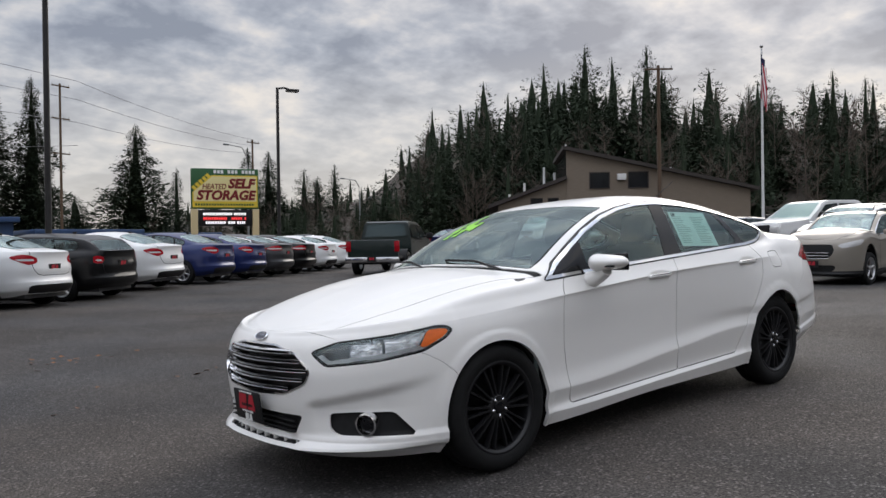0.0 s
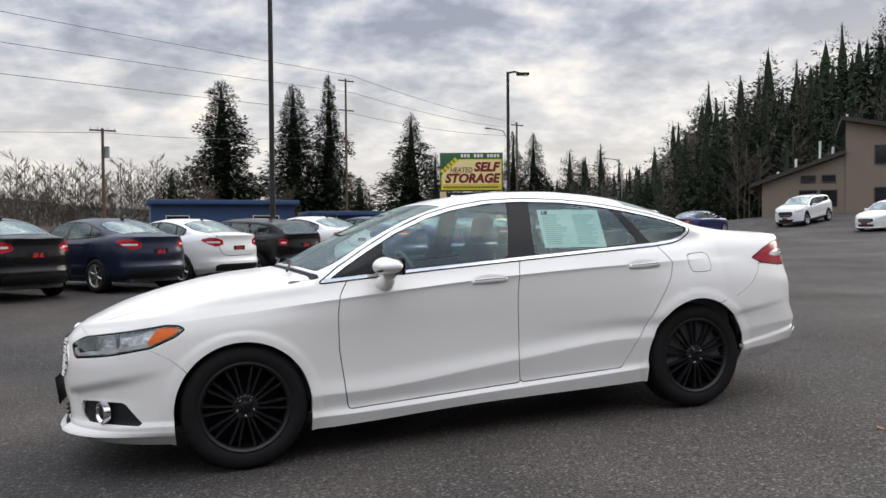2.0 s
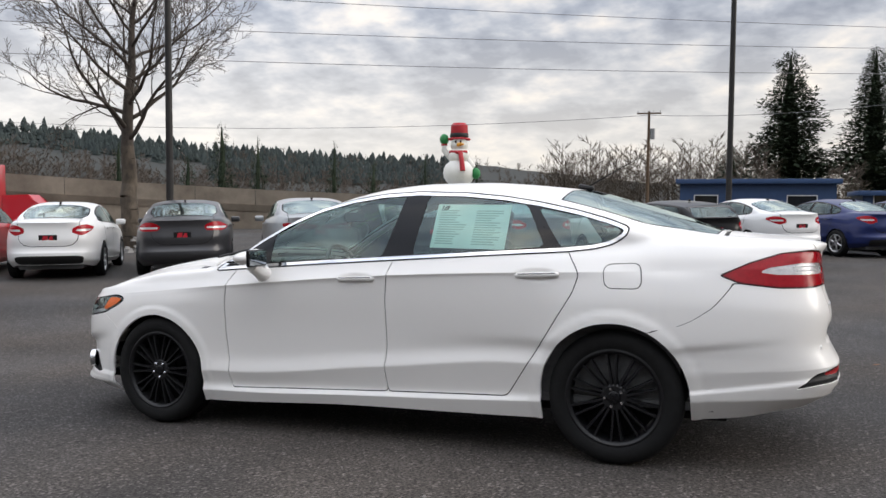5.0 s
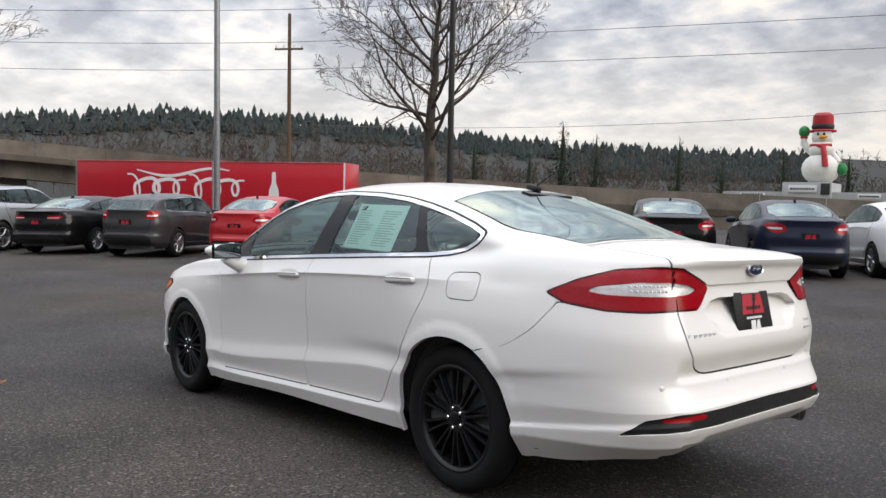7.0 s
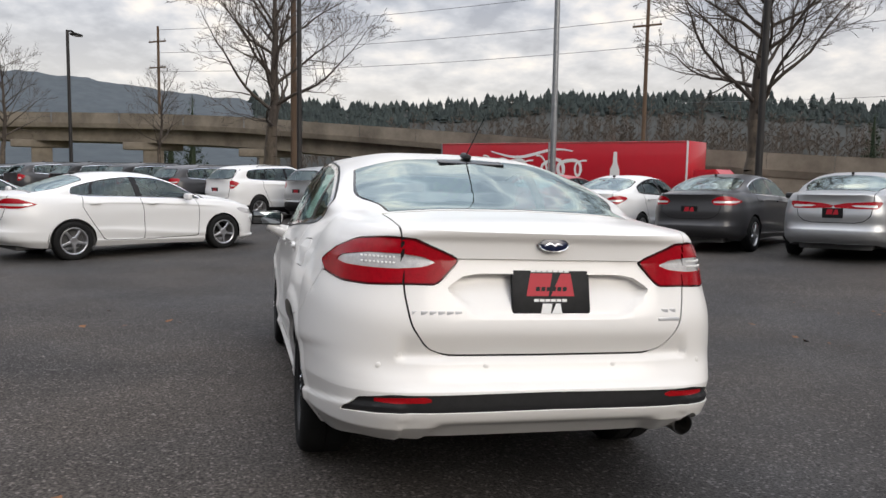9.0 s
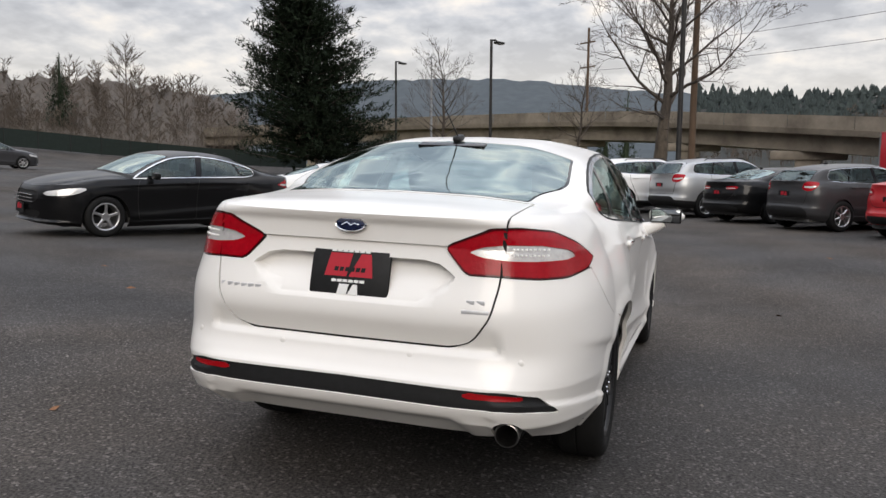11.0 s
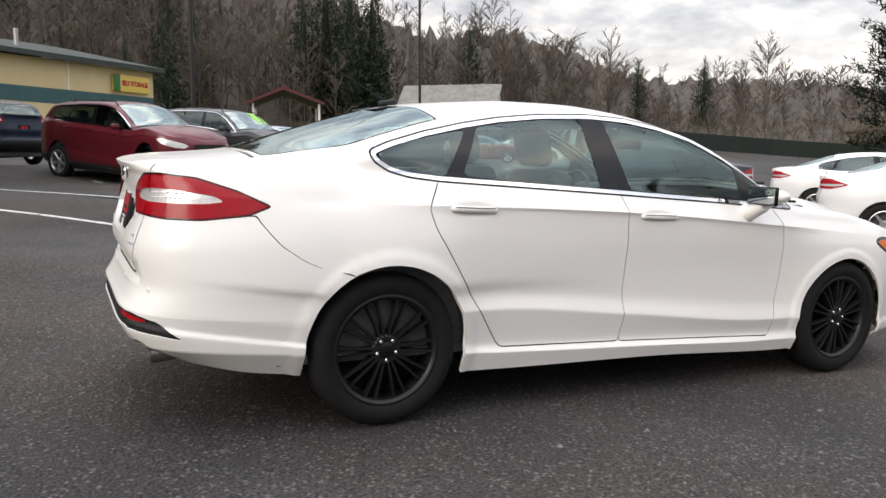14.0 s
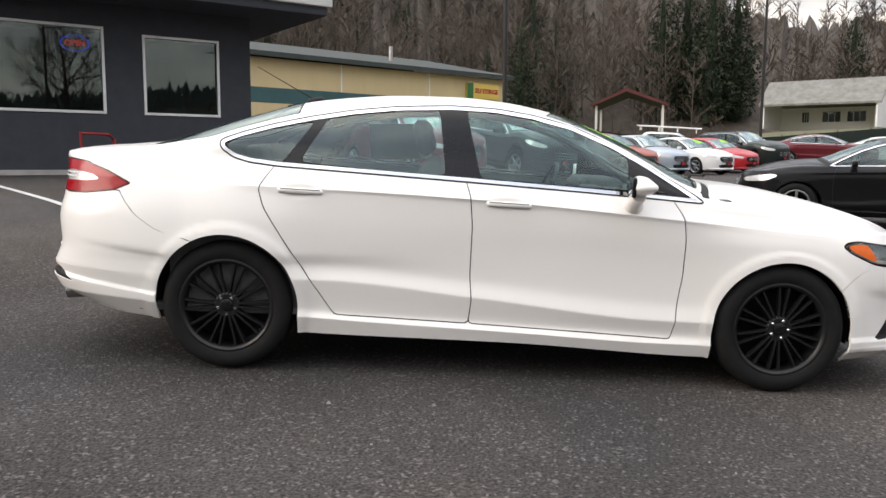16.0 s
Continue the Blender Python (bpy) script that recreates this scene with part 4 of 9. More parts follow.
    rb = lambda q: np.maximum(np.interp(Z(q), [0, .685, .70, .71, .74, .80, .85, .90, 1.5], [1.60, 1.60, 1.70, 1.74, 1.81, 1.90, 1.945, 1.985, 2.0]) - X(q), (Z(q) - .915) * 1)
    rb_f, rb_s, F = b.panel(F, rb, .0055)
    fb = lambda q: np.maximum(X(q) + np.interp(Z(q), [0, .55, .62, .67, .72, .76, .80], [1.70, 1.70, 1.78, 1.87, 2.0, 2.2, 2.26]), (V(q) - (e - .25)) * .2)
    fb_f, fb_s, F = b.panel(F, fb, .004)
    N = b.normals(F + notch + d1 + d2 + hood_f + trunk_f + rb_f + fb_f + ff + ws_g + rw_g + head + dark + amber + drl + t_rim + tail + clear + strip + refl + grille + grim + mouth + slot + fog + chrome + d_in + sum(glasses, [])
                  + seal + t_split + s1 + s2 + fs + rb_s + fb_s + hood_s + trunk_s + tseam + hseam + ws_s + rw_s)
    em = lambda *a, **k: b.emit(*a, N=N, **k)
    em("body_shell", F, WHITE, car, both=True, flange=.02)
    em("hood", hood_f, WHITE, car, both=True)
    em("trunk_lid", trunk_f, WHITE, car, both=True)
    em("front_bumper", fb_f, WHITE, car, both=True)
    em("rear_bumper", rb_f, WHITE, car, both=True)
    em("bumper_corner", notch, WHITE, car, side=-1, flange=0)
    em("shut_line", s1 + s2 + fs + rb_s + fb_s + hood_s + trunk_s + tseam + t_split, SEAM, car, both=True, push=-.006, flange=0)
    em("windshield", ws_g, WINDSHIELD, car, both=True, label="tinted windshield", flange=0)
    em("rear_window", rw_g, REAR_GLASS, car, both=True, label="tinted rear window", flange=0)
    for edge_ in (ws_s, rw_s):
        em("glass_edge", edge_, BLACK_GLOSS, car, both=True, push=-.002, flange=0)
    g = em("grille", grille, SEAM, car, both=True, push=-.035, flange=0)
    em("grille_surround", grim, CHROME, car, both=True, push=.003, flange=.03)
    em("lower_intake", mouth, BLACK_PLASTIC, car, both=True, push=-.03, flange=0)
    em("lip_slot", slot, SEAM, car, both=True, push=-.02, flange=0)
    st = em("bumper_strip", strip, BLACK_PLASTIC, car, both=True, push=-.006, flange=0, label="black lower bumper strip")
    for s_ in (1, -1):
        dr = em("front_door", d1, WHITE, car, side=s_)
        dq = em("rear_door", d2, WHITE, car, side=s_)
        em("fuel_lid", ff, WHITE, car, side=s_) if s_ < 0 else em("quarter_patch", ff + fs, WHITE, car, side=s_, flange=0)
        em("window", glasses[0], WINDOW, dr, side=s_, push=-.004, flange=0)
        em("window", glasses[1], WINDOW, dq, side=s_, push=-.004, flange=0)
        em("quarter_window", glasses[2], WINDOW_DARK, car, side=s_, push=-.004, flange=0)
        em("window_frame", d_in, BLACK_GLOSS, car, side=s_, push=-.002, flange=.01)
        em("window_seal", seal, BLACK_PLASTIC, car, side=s_, push=.001, flange=0)
        em("chrome_trim", chrome, CHROME, car, side=s_, push=.002, flange=.008, label="chrome window trim")
        h = em("headlight", hseam, BLACK_GLOSS, car, side=s_, push=-.001, flange=.05)
        em("cover", head + dark + drl, LAMP_GLASS, h, side=s_, push=.001, flange=0)
        em("amber_lens", amber, AMBER, h, side=s_, push=.001, flange=.006, label="amber turn lens")
        em("housing", head, LAMP_CHROME, h, side=s_, push=-.030, flange=.012)
        em("inner_bezel", dark, BEZEL_GREY, h, side=s_, push=-.024, flange=.012, label="dark inner lamp bezel")
        em("light_guide", drl, LIGHT_GUIDE, h, side=s_, push=-.006, flange=.01, label="white light guide strip")
        t = em("tail_light", tail, RED_LENS, car, side=s_, push=.002, flange=.02, label="red tail light")
        em("lens_rim", t_rim, RED_RIM, t, side=s_, push=.001, flange=.01, label="dark red lens rim")
        em("clear_lens", clear, CLEAR_LENS, t, side=s_, push=-.002, flange=.006, label="clear reversing lens")
        em("reflector", refl, DARK_RED, st, side=s_, push=-.004, flange=0)
        em("fog_bezel", fog, BLACK_PLASTIC, car, side=s_, push=-.02, flange=0)
        # the tail lamp's dark split at the trunk edge, and its rows of LEDs
        bm = bmesh.new()
        for i in range(9):
            for j in range(2):
                yy = .585 + i * .013
                xx = tail_x(yy, .972 + j * .020) - .009
                box(bm, xx - .012, xx + .012, s_ * yy - .004, s_ * yy + .004, .972 + j * .020 - .0035, .972 + j * .020 + .0035, .002)
        tagged(part("led_bead", bm, PLATE_WHITE, t), "small clear LED beads", kind="stuff")
        # black surround, chrome bowl and step behind the head lamp's cover
        bm = bmesh.new()
        lathe(bm, [(.084, .004), (.086, -.010), (.076, -.016), (.066, -.004), (.063, .02)], 28, "x")
        part("projector_surround", bm, BEZEL_GREY, h, "dark ring round the lamp projector", pose(-2.075, s_ * .672, .705, 0, 0, -38 * s_))
        # head lamp projector
        bm = bmesh.new()
        g2 = lathe(bm, [(.062, .03), (.060, 0), (.052, -.004), (.046, .012), (.030, .004), (.012, 0)], 28, "x")
        cap(bm, g2[-1])
        part("projector", bm, CHROME, h, "chrome headlamp projector", pose(-2.085, s_ * .665, .703, 0, 0, -38 * s_))
        bm = bmesh.new()
        g2 = lathe(bm, [(.040, .012), (.034, -.008), (.018, -.018), (.004, -.021)], 24, "x")
        cap(bm, g2[-1])
        part("projector_lens", bm, BLACK_GLOSS, h, "", pose(-2.085, s_ * .665, .703, 0, 0, -38 * s_))
        # fog lamp
        bm = bmesh.new()
        g2 = lathe(bm, [(.058, .02), (.056, -.012), (.047, -.014), (.042, .004), (.030, .018), (.01, .02)], 28, "x")
        cap(bm, g2[-1])
        part("fog_lamp", bm, CHROME, car, "round chrome-rimmed fog lamp", pose(-2.130, s_ * .70, .350, 0, 0, -28 * s_))
        bm = bmesh.new()
        g2 = lathe(bm, [(.040, .0), (.03, -.010), (.004, -.013)], 24, "x")
        cap(bm, g2[-1])
        part("fog_lens", bm, BLACK_GLOSS, car, "", pose(-2.127, s_ * .70, .350, 0, 0, -28 * s_))
        # door handles: a cup and a bar
        for own, hx, hz in ((dr, .012, .920), (dq, 1.060, .951)):
            bm = bmesh.new()
            box(bm, -.116, .116, -.016, .016, -.017, .017, .0155, seg=4)
            for v in bm.verts:
                k = v.co.x / .116
                v.co.y -= .012 * k * k
                v.co.z *= 1 - .25 * k * k
            hd = part("door_handle", bm, WHITE, own, "", pose(hx, s_ * .883, hz, 0, -1.5, 0) @ Matrix.Diagonal((1, s_, 1, 1)))
            bm = bmesh.new()
            box(bm, -.100, .100, -.002, .002, -.003, .003, .0015)
            for v in bm.verts:
                v.co.y -= .012 * (v.co.x / .116) ** 2
            part("chrome_strip", bm, CHROME, hd, "chrome handle strip", pose(0, .0145, .009))
        # mirrors
        bm = bmesh.new()
        box(bm, -.088, .036, -.122, .122, -.054, .066, .056, seg=7)
        for v in bm.verts:
            # a swept nose (-x), thinner outwards
            c = v.co
            k = (.036 - c.x) / .121
            c.z = .004 + (c.z - .004) * (1 - .30 * k * k) * (1 - .46 * (c.y + .12) / .24)
            c.y *= 1 - .16 * k * k
            c.x += .12 * c.y
        mir = part("mirror", bm, WHITE, car, "white door mirror", pose(-.605, s_ * .985, 1.035) @ Matrix.Diagonal((1, s_, 1, 1)))
        bm = bmesh.new()
        box(bm, .022, .042, -.104, .102, -.044, .054, .009, seg=3)
        part("mirror_rim", bm, BLACK_GLOSS, mir, "", pose(0, 0, 0, 0, 0, -6))
        bm = bmesh.new()
        box(bm, .040, .0445, -.094, .092, -.036, .046, .002)
        part("mirror_glass", bm, MIRROR_DARK, mir, "", pose(0, 0, 0, 0, 0, -6))
        bm = bmesh.new()
        box(bm, -.066, -.038, -.03, .10, -.022, -.010, .004)
        part("turn_signal", bm, BLACK_GLOSS, mir, "", pose(-.004, .03, 0, 0, 0, 28))
        bm = bmesh.new()
        tube(bm, [(-.01, -.02, -.04), (-.005, -.08, -.075), (-.015, -.145, -.098)], [.036, .040, .052], 14)
        part("mirror_foot", bm, WHITE, mir)
    # grille bars
    for i in range(5):
        zz = .513 + .0445 * i
        half = float(np.interp(zz, [.487, .545, .612, .694, .72], [.30, .455, .485, .375, .22])) - .034
        bm = bmesh.new()
        n = 24
        for s2, h2, dx in ((0, .0045, -.006), (.015, .0035, -.002)):
            prev = None
            for k in range(n + 1):
                yy = -half + 2 * half * k / n
                xx = -2.375 + .105 * (yy / .5) ** 2 * 1.02 + dx + (zz - .6) * .12
                q = [bm.verts.new((xx + a, yy, zz + s2 + c)) for a, c in ((0, -h2), (-.012, -h2), (-.013, -h2 * .6), (-.001, h2), (.03, h2), (.03, -h2))]
                if prev:
                    for j in range(6):
                        bm.faces.new((prev[j], prev[(j + 1) % 6], q[(j + 1) % 6], q[j]))
                prev = q
        part("grille_bar", bm, CHROME, g, "thin chrome grille bar")
    # lower intake slats
    for zz in (.305, .33, .355):
        bm = bmesh.new()
        box(bm, -2.345, -2.325, -.36, .36, zz - .004, zz + .004, .002)
        part("intake_slat", bm, BLACK_PLASTIC, car)
    for k in range(-4, 5):
        bm = bmesh.new()
        xx = -2.352 + .11 * (k * .085 / .5) ** 2
        box(bm, xx - .02, xx + .03, k * .085 - .004, k * .085 + .004, .243, .266, .001)
        part("lip_fin", bm, WHITE, car)
    # badges
    for bx, bz, tilt in ((-2.318, .764, -38), (2.412, 1.050, 84)):
        bm = bmesh.new()
        r = lathe(bm, [(.001, 0), (.052, .0), (.058, -.002), (.060, -.006), (.058, -.010)], 32, "z")
        for v in bm.verts:
            v.co.x *= 1.0; v.co.y *= .42
        bd = part("oval_badge", bm, BADGE_BLUE, car, "blue oval badge with chrome rim", pose(bx, 0, bz) @ (pose(0, 0, 0, 0, 0, 90 if bx > 0 else -90) @ pose(0, 0, 0, abs(tilt), 0, 0)))
        bm = bmesh.new()
        lathe(bm, [(.054, .0005), (.058, .002), (.062, -.003), (.060, -.008)], 32, "z")
        for v in bm.verts:
            v.co.y *= .44
        part("badge_rim", bm, CHROME, bd)
        bm = bmesh.new()
        tube(bm, [(-.034, -.004, .001), (-.014, .006, .001), (.004, -.004, .001), (.016, .004, .001), (.034, -.002, .001)], .0022, 5)
        part("script", bm, CHROME, bd)
    # raised trunk badges, as plain chrome bars
    for y0, w_, n_, zz in ((-.525, .185, 6, .800), (.445, .070, 2, .808)):
        for k in range(n_):
            bm = bmesh.new()
            a = y0 + w_ * k / n_
            xx = tail_x(a + .01, zz)
            box(bm, xx - .004, xx + .001, a, a + w_ / n_ * .80, zz - .007, zz + .007, .001)
            part("badge_bar", bm, BADGE_SILVER, car, "small chrome badge bar")
    bm = bmesh.new()
    xx = tail_x(.48, .775)
    box(bm, xx - .006, xx + .003, .43, .525, .768, .782, .003, m=None)
    for v in bm.verts:
        v.co.x += tail_x(v.co.y, .775) - xx
    part("trim_badge", bm, BADGE_SILVER, car, "silver engine badge")
    plate_frame(car, pose(2.395, 0, .880, 0, 0, 90) @ pose(0, 0, 0, -12, 0, 0), tall=True)
    plate_frame(car, pose(-2.412, -.005, .405, 0, 0, -90) @ pose(0, 0, 0, 6, 0, 0))
    # parking sensors
    for yy in (-.634, -.25, .25, .634):
        xx = tail_x(yy, .606) - .006
        bm = bmesh.new()
        r = lathe(bm, [(.011, 0), (.011, .006), (.008, .0075)], 16, "x")
        cap(bm, r[-1])
        part("parking_sensor", bm, WHITE, car, "", pose(xx, yy, .606, 0, 0, (18 if abs(yy) > .5 else 3) * (1 if yy > 0 else -1)))
    # exhaust
    for s_ in (1,):
        bm = bmesh.new()
        lathe(bm, [(.043, -.2), (.044, .09), (.040, .092), (.038, .08), (.036, -.1)], 24, "x")
        part("exhaust_tip", bm, STEEL, car, "steel exhaust tip", pose(2.275, .590, .352, 0, 5, 4))
    # antenna on the roof's rear edge
    bm = bmesh.new()
    box(bm, -.055, .045, -.022, .022, 0, .032, .016, seg=3)
    an = part("antenna", bm, BLACK_PLASTIC, car, "black roof antenna", pose(1.13, 0, 1.418, 0, 12, 0))
    bm = bmesh.new()
    tube(bm, [(0, 0, .02), (.30, 0, .27)], [.004, .002], 6)
    part("mast", bm, BLACK_PLASTIC, an)
    bm = bmesh.new()
    box(bm, -.02, .05, -.17, .17, -.004, .006, .004)
    part("brake_lamp", bm, BLACK_GLOSS, car, "black high-level brake lamp", pose(1.215, 0, 1.399, 0, 15, 0))
    # wipers
    for y0, y1 in ((-.62, -.05), (.05, .55)):
        bm = bmesh.new()
        tube(bm, [(-1.13, y0, 1.035), (-1.07, (y0 + y1) / 2, 1.085), (-1.06, y1, 1.092)], .008, 6)
        part("wiper", bm, BLACK_PLASTIC, car)
    bm = bmesh.new()
    box(bm, -1.19, -1.06, -.70, .70, 1.0, 1.022, .008)
    for v in bm.verts:
        v.co.x += .16 * (v.co.y / .7) ** 2
        v.co.z -= .05 * (v.co.y / .7) ** 2
    part("cowl", bm, BLACK_PLASTIC, car)
    # wheel wells, underbody, cabin
    for wx, wz in ((-1.417, .324), (1.434, .354)):
        for s_ in (1, -1):
            bm = bmesh.new()
            lathe(bm, [(.385, s_ * .795), (.385, s_ * .56), (.05, s_ * .55)], 32, "y", (wx, 0, wz))
            bmesh.ops.delete(bm, geom=[v for v in bm.verts if v.co.z < .225], context="VERTS")
            part("wheel_well", bm, SEAM, car)
    bm = bmesh.new()
    box(bm, -2.20, 1.95, -.57, .57, .205, .24, .01)
    box(bm, 1.9, 2.25, -.52, .52, .33, .36, .01)
    box(bm, -.98, 1.00, -.78, .78, .215, .25, .01)
    part("underbody", bm, SEAM, car)
    bm = bmesh.new()
    box(bm, -.95, 1.9, -.80, .80, .30, .34)
    for s_ in (1, -1):
        box(bm, -1.0, 1.75, s_ * .77 - .02, s_ * .77 + .02, .3, .95, .015)
    box(bm, 1.30, 1.80, -.60, .60, 1.05, 1.08, .02)
    box(bm, -1.15, -1.05, -.78, .78, .3, .98, .02)
    box(bm, 1.25, 1.33, -.72, .72, .3, 1.05, .02)
    part("cabin", bm, CABIN, car)
    b2 = [f for f in F if all(b.A[v, 1] > e + 2.3 and -.30 < b.A[v, 0] < 1.32 for v in f)]
    em("headliner", b2, material("grey_headliner", (.32, .31, .29), .9, vary=.1, scale=60), car, both=True, push=-.035, flange=0)
    bm = bmesh.new()
    box(bm, -1.08, -.52, -.78, .78, .80, .975, .05, seg=3)
    box(bm, -.80, -.50, -.60, -.15, .93, 1.03, .05, seg=3)
    box(bm, -.62, -.50, -.12, .14, .70, .99, .02)
    part("dashboard", bm, CABIN, car)
    bm = bmesh.new()
    ring = [(0, .185 * math.cos(a), .185 * math.sin(a)) for a in np.linspace(0, 2 * math.pi, 33)]
    tube(bm, ring, .014, 8, ends=False)
    box(bm, -.02, .02, -.18, .18, -.018, .018, .008)
    box(bm, -.03, .02, -.06, .06, -.07, .05, .02)
    box(bm, -.30, 0, -.03, .03, -.03, .03, .01)
    part("steering_wheel", bm, CABIN, car, "dark steering wheel", pose(-.33, -.38, .93, 0, -22, 0))
    for sy in (-.38, .38):
        bm = bmesh.new()
        box(bm, -.28, .26, -.25, .25, .40, .56, .06, seg=3)
        vs = box(bm, -.07, .07, -.24, .24, 0, .64, .06, seg=3, m=pose(.25, 0, .50, 0, 14, 0))
        box(bm, -.045, .055, -.13, .13, .66, .86, .045, seg=3, m=pose(.25, 0, .50, 0, 14, 0))
        part("front_seat", bm, SEAT, car, "charcoal cloth front seat", pose(.02, sy, 0))
    bm = bmesh.new()
    box(bm, .60, 1.12, -.70, .70, .38, .55, .06, seg=3)
    box(bm, -.07, .07, -.70, .70, 0, .60, .06, seg=3, m=pose(1.12, 0, .48, 0, 22, 0))
    for sy in (-.40, 0, .40):
        box(bm, -.05, .05, sy - .13, sy + .13, .55, .74, .04, seg=3, m=pose(1.12, 0, .48, 0, 22, 0))
    part("rear_seat", bm, SEAT, car, "charcoal cloth rear bench")
    bm = bmesh.new()
    box(bm, -.02, .012, -.13, .13, -.03, .035, .02)
    part("rear_view_mirror", bm, CABIN, car, "", pose(-.47, 0, 1.285))
    # window notice inside the rear left door
    bm = bmesh.new()
    box(bm, -.215, .215, -.001, .001, -.135, .135)
    nt = part("window_notice", bm, PAPER, dq, "pale green two-page price notice", pose(.645, -.716, 1.205, 0, 2.0, 0) @ pose(0, 0, 0, -27, 0, 0))
    for side_ in (-1, 1):
        r_ = random.Random(5 + side_)
        for k in range(15):
            bm = bmesh.new()
            zz = .095 - k * .0145
            wl = r_.uniform(.09, .17)
            cx_ = side_ * .107
            box(bm, cx_ - .085, cx_ - .085 + wl, -.0022, -.0014, zz - .0028, zz + .0028)
            part("printed_line", bm, INK_GREY, nt, smooth=False)
    bm = bmesh.new()
    for x0, x1, l in ((-.190, -.182, .2), (-.180, -.168, .6), (-.164, -.152, .4)):
        slanted(bm, x0, x1, .098, .124, -.0022, l)
    part("dark_mark", bm, INK, nt, smooth=False)
    mark_glass(car, "windshield", .22, .50, .62, .86, 5)
    # wheels
    wm = wheel_meshes()
    for wx in (-1.413, 1.437):
        for s_ in (1, -1):
            mount_wheel(wm, car, wx, s_ * (.768 if wx < 0 else .745), .330 if wx < 0 else .345, None, True, "black multi-spoke alloy wheel", 8 * s_ + wx * 20)
    return car


build_hero()


# ---- ground ----
LEVELS = ((-5.5, 7.4, .0), (-5, 10.4, .04), (-9.7, 5.6, -.08), (-9.5, -4.4, -.20), (-20, -2, -.20), (-12.6, -7.4, -.17), (-11.4, 4.6, -.12), (3, 18, .15), (10, 18.5, .13), (14, 4, .15), (23, 9, .60),
          (.8, -12.4, .60), (3, -18, .98), (9, -14, .72), (-7.5, -10.5, .12), (-8.5, -23, .55), (-.6, 13, .04), (-34, -14, -.30), (-40, 12, -.8), (-20, 30, -.2), (20, 50, .4), (48, 38, 2.1), (50, 20, 2.0), (0, -45, 1.9), (20, -40, 2.2), (-35, -60, 3.6), (-20, -36, .9))
LV = np.array(LEVELS)


def ground(x, y):
    """Height of the lot: a tilted plane under the white sedan that eases into the levels round it."""
    d2 = (LV[:, 0] - x) ** 2 + (LV[:, 1] - y) ** 2 + 4.0
    w = d2 ** -1.6
    far = float((w * LV[:, 2]).sum() / w.sum())
    r = math.hypot(x, y)
    t = min(max((r - 4.0) / 5.0, 0), 1)
    t = t * t * (3 - 2 * t)
    out = min(max((r - 110) / 120, 0), 1)
    return (0.0375 * x - 0.0257 * y) * (1 - t) + far * t * (1 - out) + out * (-1.0)


